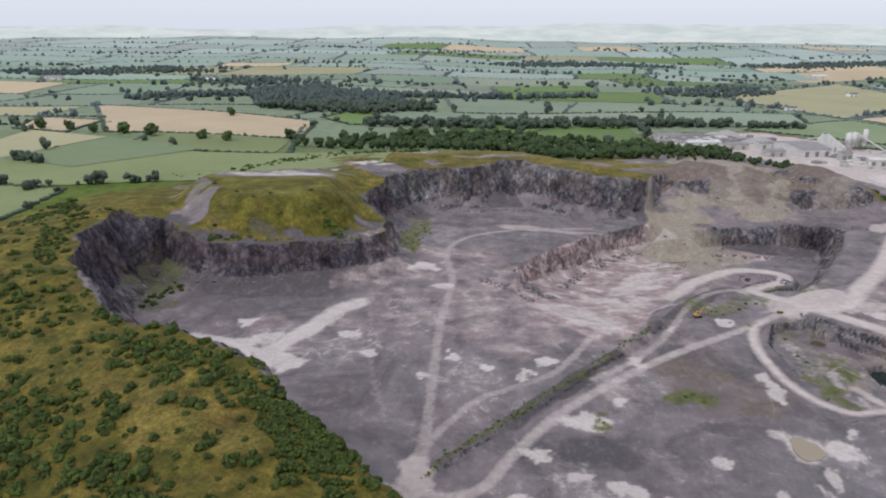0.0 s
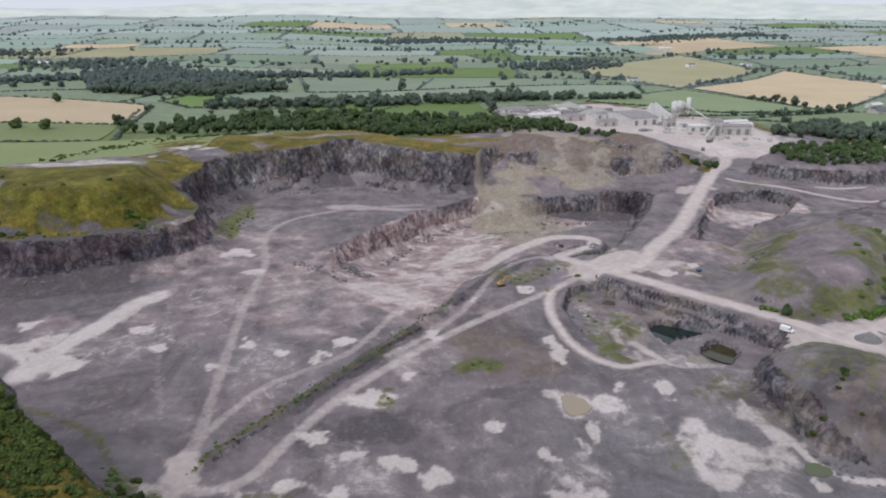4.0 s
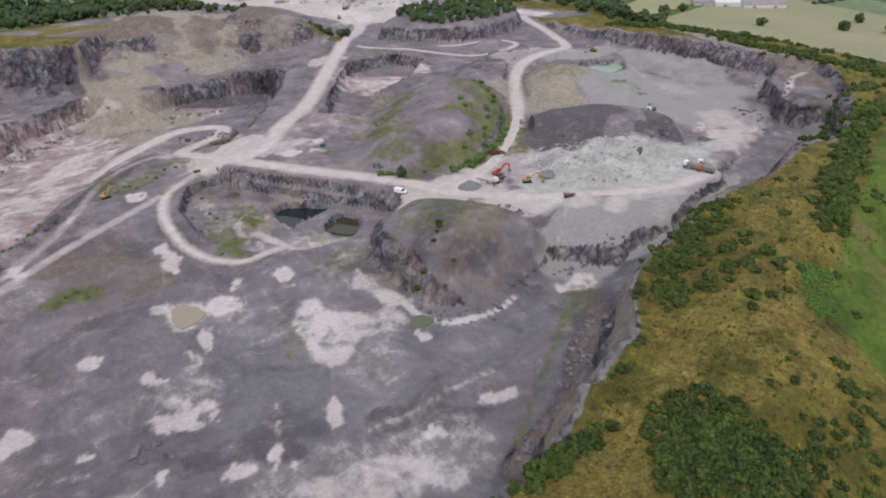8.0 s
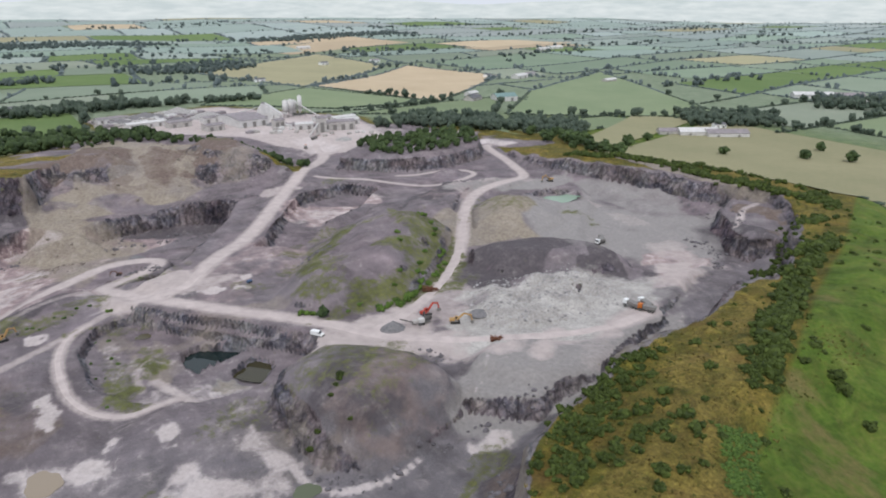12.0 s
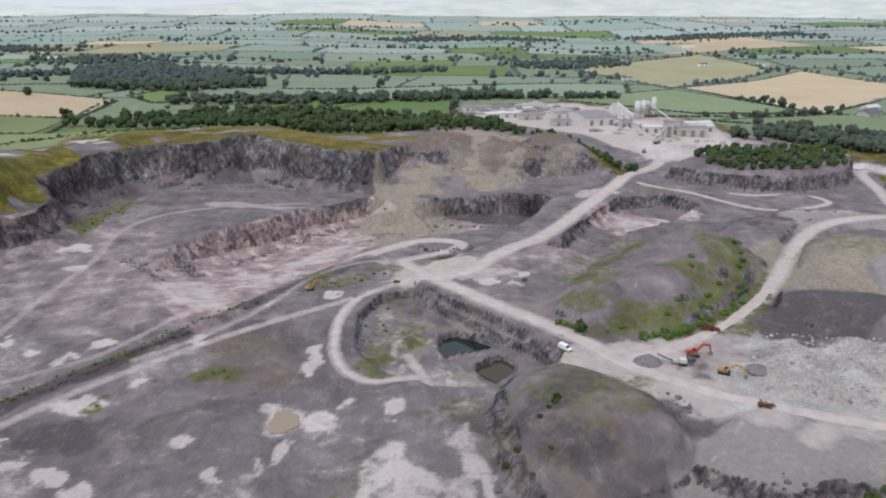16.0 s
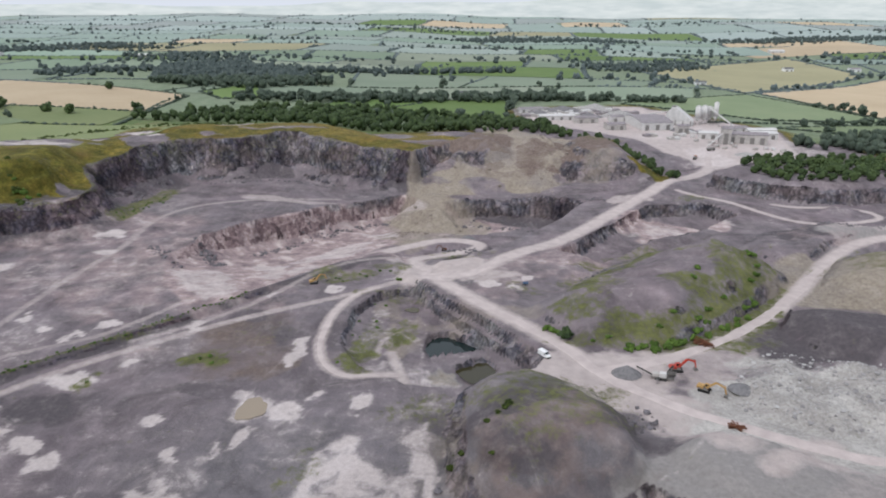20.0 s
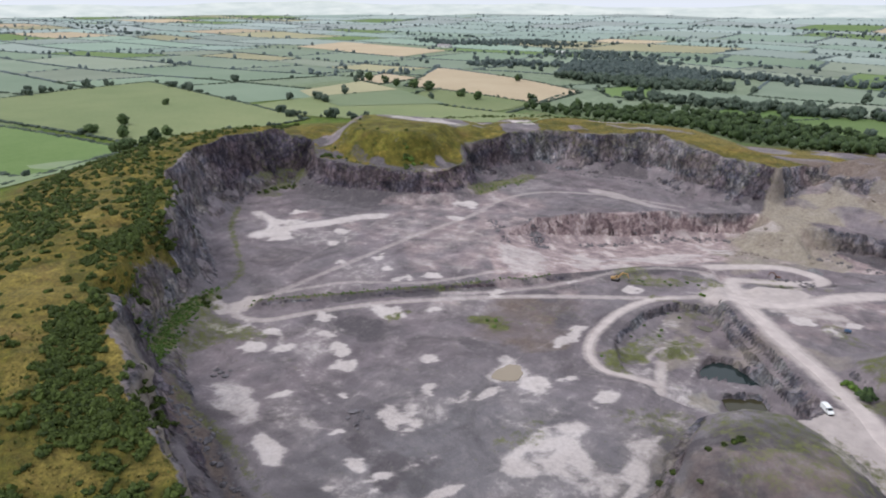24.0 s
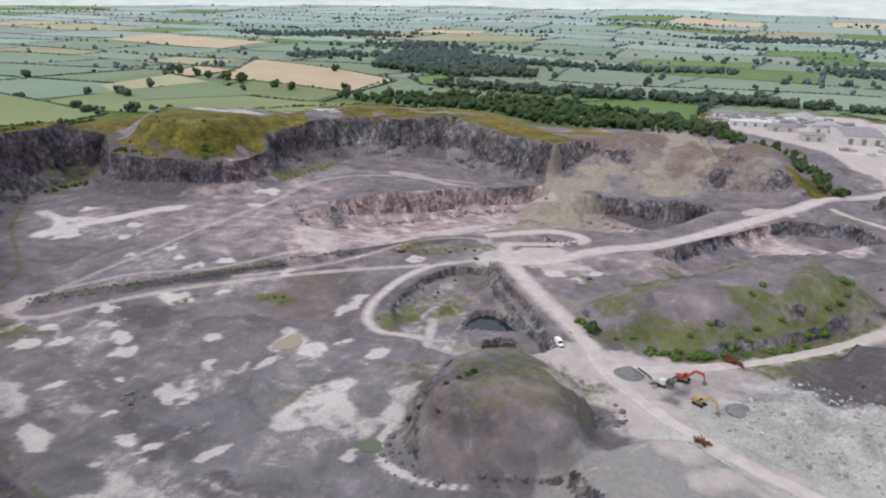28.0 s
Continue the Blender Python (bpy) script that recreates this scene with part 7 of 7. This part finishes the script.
truck(176, 630, 70, ORANGE, "dusty truck on the works road")
truck(196, 660, 20, STEEL, "dusty grey truck in the works yard")


def spoil(name, x, y, r, h, material, label, seed):
    """A small tipped heap."""
    c, f = lump(3, seed, 0.05)
    c[:, 2] = np.maximum(c[:, 2], -0.05)
    k = np.clip(1 - np.hypot(c[:, 0], c[:, 1]), 0, 1)
    c = np.stack([c[:, 0] * r, c[:, 1] * r * 0.85, np.where(c[:, 2] > 0, k ** 0.9 * h * 1.2, -0.3)], 1)
    o = tagged(new(name, mesh_of(name, c, f, material, False)), label, "heap", "tipped heaps")
    o.location = (x, y, ground_z(x, y))


GRIT = plain("grey_grit", (0.17, 0.165, 0.17), 0.95, 0, 0.3, 0.8)
spoil("gravel_mound", 66, 226.5, 5.5, 3.0, GRIT, "dark grey gravel heap under a conveyor", 3)
spoil("gravel_mound", 104, 219, 5.0, 1.6, GRIT, "low grey gravel heap on the stone floor", 4)
spoil("gravel_mound", -7.5, 420, 5.0, 2.2, GRIT, "dark heap inside the road loop", 5)
for i, (x, y, r, h) in enumerate([(70, 880, 26, 6), (110, 895, 24, 7), (40, 850, 20, 5), (135, 850, 22, 6), (190, 760, 14, 4), (240, 740, 12, 4), (100, 840, 16, 4), (224, 648, 10, 2.5)]):
    spoil("gravel_mound", x, y, r, h, GRIT if i % 2 == 0 else plain("pale_grit", (0.32, 0.31, 0.3), 0.95, 0, 0.25, 0.5), "stockpiled stone heap in the works yard", 20 + i)


def scrap(x, y, seed, n, length, label):
    r = random.Random(seed)
    e = thing("scrap_pile", label, "scrap")
    for i in range(n):
        a = r.random() * 3
        bm = bmesh.new()
        beam(bm, (-math.cos(a) * length / 2 + r.uniform(-1, 1), -math.sin(a) * length / 4, 0.15 + i * 0.1), (math.cos(a) * length / 2, math.sin(a) * length / 4 + r.uniform(-1, 1), 0.5 + i * 0.16), 0.4, 0.3)
        part("girder", bm, RUSTY, e)
    return put_at(e, x, y, -20)


scrap(95, 194, 1, 9, 6.0, "pile of rusty girders beside the track")
scrap(98, 252, 2, 14, 7.0, "heap of rusty brown scrap by the road")
e = thing("tank", "small blue tank trailer on the waste ground", "tank")
bm = bmesh.new()
tube(bm, (-1.8, 0, 1.5), (1.8, 0, 1.5), 1.0, 16)
part("barrel", bm, BLUE, e)
part("frame", boxed(-2.0, -0.8, 0.5, 2.2, 0.8, 0.7), STEEL, e)
for s in (-1, 1):
    wheel(e, -0.4, s * 0.9, 0.45, 0.25)
put_at(e, 29.3, 306, 10)
e.scale = (0.7, 0.7, 0.7)


# ---- stone works ----
def shed(x, y, turn, w, d, h, rise, wall, roof, label, name="shed", category="building", doors=2, windows=0):
    e = thing(name, label, category)
    bm = bmesh.new()
    for a in ((-w / 2, -d / 2, w / 2, -d / 2 + 0.3), (-w / 2, d / 2 - 0.3, w / 2, d / 2)):
        part("side_wall", boxed(a[0], a[1], -1, a[2], a[3], h), wall, e)
    for s in (-1, 1):
        g = bmesh.new()
        prism(g, [(-d / 2 + 0.3, -1), (d / 2 - 0.3, -1), (d / 2 - 0.3, h), (0, h + rise - 0.1), (-d / 2 + 0.3, h)], s * (w / 2 - 0.15) - 0.15, s * (w / 2 - 0.15) + 0.15)
        bmesh.ops.rotate(g, verts=g.verts, cent=(0, 0, 0), matrix=Matrix.Rotation(radians(90), 3, "Z"))
        part("gable_wall", g, wall, e)
    bm.free()
    for s in (-1, 1):
        g = bmesh.new()
        p = [(0, h + rise), (s * (d / 2 + 0.5), h - 0.1), (s * (d / 2 + 0.5), h + 0.1), (0, h + rise + 0.22)]
        prism(g, p, -w / 2 - 0.5, w / 2 + 0.5)
        bmesh.ops.rotate(g, verts=g.verts, cent=(0, 0, 0), matrix=Matrix.Rotation(radians(90), 3, "Z"))
        part("roof_slope", g, roof, e)
    for i in range(doors):
        dx = (i + 0.5) / doors * w - w / 2
        part("door", boxed(dx - min(2, h * 0.3), -d / 2 - 0.08, 0, dx + min(2, h * 0.3), -d / 2 + 0.02, h * 0.7), STEEL, e, "dark grey sheet door")
    for i in range(windows):
        dx = (i + 0.5) / windows * w - w / 2 + 1.5
        part("window", boxed(dx - 0.6, -d / 2 - 0.05, h * 0.5, dx + 0.6, -d / 2 + 0.02, h * 0.5 + 1.2), GLASS, e)
    return put_at(e, x, y, turn)


def silo(x, y, r, h, label):
    e = thing("silo", label, "silo", "silos of the works")
    bm = bmesh.new()
    tube(bm, (0, 0, h * 0.35), (0, 0, h), r, 18)
    tube(bm, (0, 0, h), (0, 0, h + r * 0.4), r, 18, r * 0.2)
    tube(bm, (0, 0, h * 0.18), (0, 0, h * 0.35), r * 0.2, 18, r)
    part("barrel", bm, PALE, e, "", True)
    for a in range(4):
        b = bmesh.new()
        c, s = math.cos(a * math.pi / 2 + 0.8) * r * 0.9, math.sin(a * math.pi / 2 + 0.8) * r * 0.9
        tube(b, (c, s, -0.5), (c, s, h * 0.4), 0.2, 6)
        part("leg", b, STEEL, e)
    b = bmesh.new()
    tube(b, (0, 0, h + r * 0.3), (0, 0, h + r * 0.3 + 2), 0.15, 6)
    part("vent_pipe", b, STEEL, e)
    return put_at(e, x, y, 0)


shed(158, 785, 12, 34, 58, 8, 3, PALE, ROOF, "large grey shed with a purplish roof", doors=3)
e = thing("hopper_tower", "tall white wedge-shaped hopper building of the works", "building")
bm = bmesh.new()
prism(bm, [(-14, 0), (14, 0), (14, 6), (-4, 19), (-9, 19), (-14, 12)], -7, 7)
part("housing", bm, PALE, e)
for i in range(4):
    part("pillar", boxed(-12 + i * 8, -7.6, -1, -11 + i * 8, -7.0, 6), STEEL, e)
part("roof_hatch", boxed(-9, -3, 19, -5, 3, 20.5), STEEL, e)
put_at(e, 194, 796, -20)
for x, y, r, h in ((214, 800, 3.4, 20), (222, 806, 3.4, 20), (229, 813, 3.4, 18), (234, 806, 2.6, 24)):
    silo(x, y, r, h, "tall pale steel silo at the stone works")
shed(238, 700, -8, 36, 16, 9, 1.5, CONCRETE, ROOF, "grey block-making shed in the works", doors=4)
shed(216, 690, -8, 9, 9, 15, 2, CONCRETE, ROOF, "tall dusty concrete tower house", doors=1)
shed(262, 730, 5, 26, 12, 6, 1.5, PALE, PALE, "long white low shed in the yard", doors=3)
shed(245, 762, 20, 22, 12, 5, 1.5, PALE, ROOF, "white low shed beside the trees", doors=2)
shed(60, 818, 10, 40, 12, 5, 1.2, PALE, PALE, "long pale storage shed at the yard edge", doors=4)
shed(30, 872, 15, 30, 14, 5, 1.2, PALE, ROOF, "pale storage shed at the yard edge", doors=3)
shed(120, 760, 14, 20, 14, 6, 1.5, CONCRETE, ROOF, "grey concrete shed by the bank", doors=2)
for i in range(10):
    x, y = 20 + (i % 5) * 26, 842 + (i // 5) * 34 + (i % 5) * 6
    o = thing("stone_bay", "concrete bay wall of a stockpile", "wall", "stockpile bays")
    part("back_wall", boxed(-9, -0.4, -1, 9, 0.4, 3.2, bevel=0.05), CONCRETE, o)
    part("side_wall", boxed(-9, -7, -1, -8.3, -0.4, 2.8), CONCRETE, o)
    put_at(o, x, y, 14)


def gantry(p, q, label):
    e = thing("conveyor", label, "conveyor", "conveyors of the works")
    p, q = Vector((p[0], p[1], ground_z(p[0], p[1]) + p[2])), Vector((q[0], q[1], ground_z(q[0], q[1]) + q[2]))
    bm = bmesh.new()
    beam(bm, p, q, 1.1, 0.9)
    part("gallery", bm, PALE, e)
    for k in (0.25, 0.6, 0.9):
        bm = bmesh.new()
        c = p.lerp(q, k)
        z = ground_z(c.x, c.y) - 0.5
        tube(bm, (c.x - 0.8, c.y, z), (c.x, c.y, c.z), 0.2, 6)
        tube(bm, (c.x + 0.8, c.y, z), (c.x, c.y, c.z), 0.2, 6)
        part("trestle", bm, STEEL, e)


for x, y, turn, w, d, h, wall, roof, label in ((206, 716, -8, 18, 10, 6, PALE, PALE, "white dusty screening shed in the yard"), (186, 742, 12, 12, 8, 8, CONCRETE, ROOF, "grey mixing house beside the silos"), (268, 756, 8, 30, 10, 5, PALE, PALE, "long white shed by the wood"),
                                               (92, 800, 12, 26, 12, 6, CONCRETE, ROOF, "low dark-roofed shed in the stockyard"), (130, 812, 12, 22, 12, 6, PALE, ROOF, "low dark-roofed shed in the stockyard"), (254, 712, -8, 14, 9, 7, PALE, ROOF, "small grey plant house in the yard")):
    shed(x, y, turn, w, d, h, 1.4, wall, roof, label, doors=2)
gantry((140, 830, 1), (190, 800, 16), "sloping pale conveyor gallery to the hopper")
gantry((250, 770, 1), (226, 808, 19), "sloping pale conveyor gallery to the silos")
gantry((196, 672, 1), (216, 690, 13), "sloping pale conveyor to the concrete tower")

STACKS = random.Random(9)
for i in range(46):
    x, y = (STACKS.uniform(190, 262), STACKS.uniform(655, 735)) if i % 2 else (STACKS.uniform(60, 150), STACKS.uniform(800, 880))
    o = thing("block_stack", "pallet stack of pale concrete blocks", "blocks", "block stacks in the yard")
    k = STACKS.uniform(1.2, 2.6)
    for c in range(2):
        part("block_bale", boxed(-2.2 + c * 2.25, -1.2, 0.15, c * 2.25 - 0.05, 1.2, k - 0.3 * ((i + c) % 2), bevel=0.04), CONCRETE if i % 3 else PALE, o)
    part("pallet", boxed(-2.3, -1.3, -0.2, 2.3, 1.3, 0.15), RUSTY, o)
    put_at(o, x, y, STACKS.choice((12, 14, 102)))

for i, (x, y, w, d) in enumerate([(30, 838, 22, 9), (58, 846, 20, 9), (88, 854, 24, 10), (118, 862, 18, 9), (40, 862, 24, 9), (72, 868, 20, 9), (104, 878, 24, 9), (140, 838, 18, 10), (60, 892, 26, 9), (96, 902, 24, 9),
                                  (130, 890, 20, 9), (152, 868, 16, 9), (150, 716, 14, 7), (170, 700, 12, 6), (200, 742, 16, 8), (222, 726, 14, 7), (252, 742, 14, 7), (180, 722, 12, 6)]):
    o = thing("block_stack", "long row of stacked grey concrete blocks", "blocks", "block rows in the yard")
    for c in range(4):
        part("block_bale", boxed(-w / 2 + c * w / 4, -d / 2, -0.3, -w / 2 + (c + 1) * w / 4 - 0.3, d / 2, 2.2 + 0.5 * ((i + c) % 3), bevel=0.06), (ROOF, CONCRETE, PALE, ROOF)[(i + c // 2) % 4], o)
    put_at(o, x, y, 14)

# ---- farms and houses in the country ----
for x, y, turn, w, d, h, wall, roof, label in (
        (527, 875, 30, 30, 16, 5, CONCRETE, SLATE, "grey farm shed with a dark roof"), (574, 861, -10, 34, 22, 7, PALE, GREENROOF, "large farm shed with a green sheet roof"), (545, 905, 20, 18, 10, 4, CONCRETE, SLATE, "low farm building with dark roof"),
        (560, 930, 25, 24, 12, 5, PALE, PALE, "white farm shed beside the stubble"), (601, 522, -30, 44, 18, 5, PALE, PALE, "long pale farm shed among trees"), (622, 500, -30, 46, 18, 5, PALE, ROOF, "long grey-roofed farm shed"),
        (583, 540, -30, 36, 14, 4, CONCRETE, ROOF, "grey-roofed farm shed among trees"), (660, 540, -20, 14, 9, 5, WHITE, SLATE, "white farmhouse with slate roof"), (1000, 640, -35, 60, 18, 6, PALE, PALE, "long white farm shed by trees"),
        (1040, 610, -35, 50, 16, 5, PALE, ROOF, "long grey farm shed by trees"), (999, 560, -30, 30, 12, 5, CONCRETE, PALE, "pale low farm building"), (1080, 570, -30, 24, 12, 5, WHITE, SLATE, "white farm building with dark roof"),
        (804, 1131, 20, 36, 16, 6, PALE, PALE, "white farm shed far off"), (850, 1160, 20, 30, 14, 5, PALE, ROOF, "pale farm shed far off"), (760, 1180, 20, 16, 10, 5, WHITE, SLATE, "white farmhouse far off"),
        (1320, 1651, 10, 50, 18, 6, PALE, PALE, "long white sheds far off"), (1250, 1620, 10, 40, 16, 6, PALE, PALE, "long white shed far off"), (690, 1560, 15, 24, 12, 6, WHITE, ROOF, "white house far off among hedges"),
        (560, 1560, 15, 20, 12, 6, WHITE, SLATE, "white house far off among hedges"), (311, 1229, 0, 18, 10, 5, WHITE, SLATE, "small white cottage by a hedge"), (-66, 1010, 10, 14, 9, 5, WHITE, SLATE, "small white cottage among trees"),
        (31, 1006, 10, 16, 9, 5, WHITE, SLATE, "white cottage beside the lane"), (-300, 1100, 0, 16, 9, 5, WHITE, SLATE, "white cottage by the wood"), (-560, 1330, 0, 20, 10, 5, WHITE, ROOF, "white house behind the wood"),
        (-820, 1500, 0, 30, 14, 5, PALE, PALE, "white shed far off in fields"), (-1200, 1520, 0, 40, 16, 6, PALE, ROOF, "pale farm sheds far off"), (700, 2080, 0, 40, 16, 6, PALE, PALE, "white sheds far off in fields"), (900, 980, 10, 30, 12, 4, CONCRETE, PALE, "row of pale farm buildings")):
    shed(x, y, turn, w, d, h, d * 0.2, wall, roof, label, "farm_building" if d > 10 else "cottage", "building", 2, 0 if d > 10 else 3)

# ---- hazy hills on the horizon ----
# haze painted as pale emission on a curved wall, which lights itself
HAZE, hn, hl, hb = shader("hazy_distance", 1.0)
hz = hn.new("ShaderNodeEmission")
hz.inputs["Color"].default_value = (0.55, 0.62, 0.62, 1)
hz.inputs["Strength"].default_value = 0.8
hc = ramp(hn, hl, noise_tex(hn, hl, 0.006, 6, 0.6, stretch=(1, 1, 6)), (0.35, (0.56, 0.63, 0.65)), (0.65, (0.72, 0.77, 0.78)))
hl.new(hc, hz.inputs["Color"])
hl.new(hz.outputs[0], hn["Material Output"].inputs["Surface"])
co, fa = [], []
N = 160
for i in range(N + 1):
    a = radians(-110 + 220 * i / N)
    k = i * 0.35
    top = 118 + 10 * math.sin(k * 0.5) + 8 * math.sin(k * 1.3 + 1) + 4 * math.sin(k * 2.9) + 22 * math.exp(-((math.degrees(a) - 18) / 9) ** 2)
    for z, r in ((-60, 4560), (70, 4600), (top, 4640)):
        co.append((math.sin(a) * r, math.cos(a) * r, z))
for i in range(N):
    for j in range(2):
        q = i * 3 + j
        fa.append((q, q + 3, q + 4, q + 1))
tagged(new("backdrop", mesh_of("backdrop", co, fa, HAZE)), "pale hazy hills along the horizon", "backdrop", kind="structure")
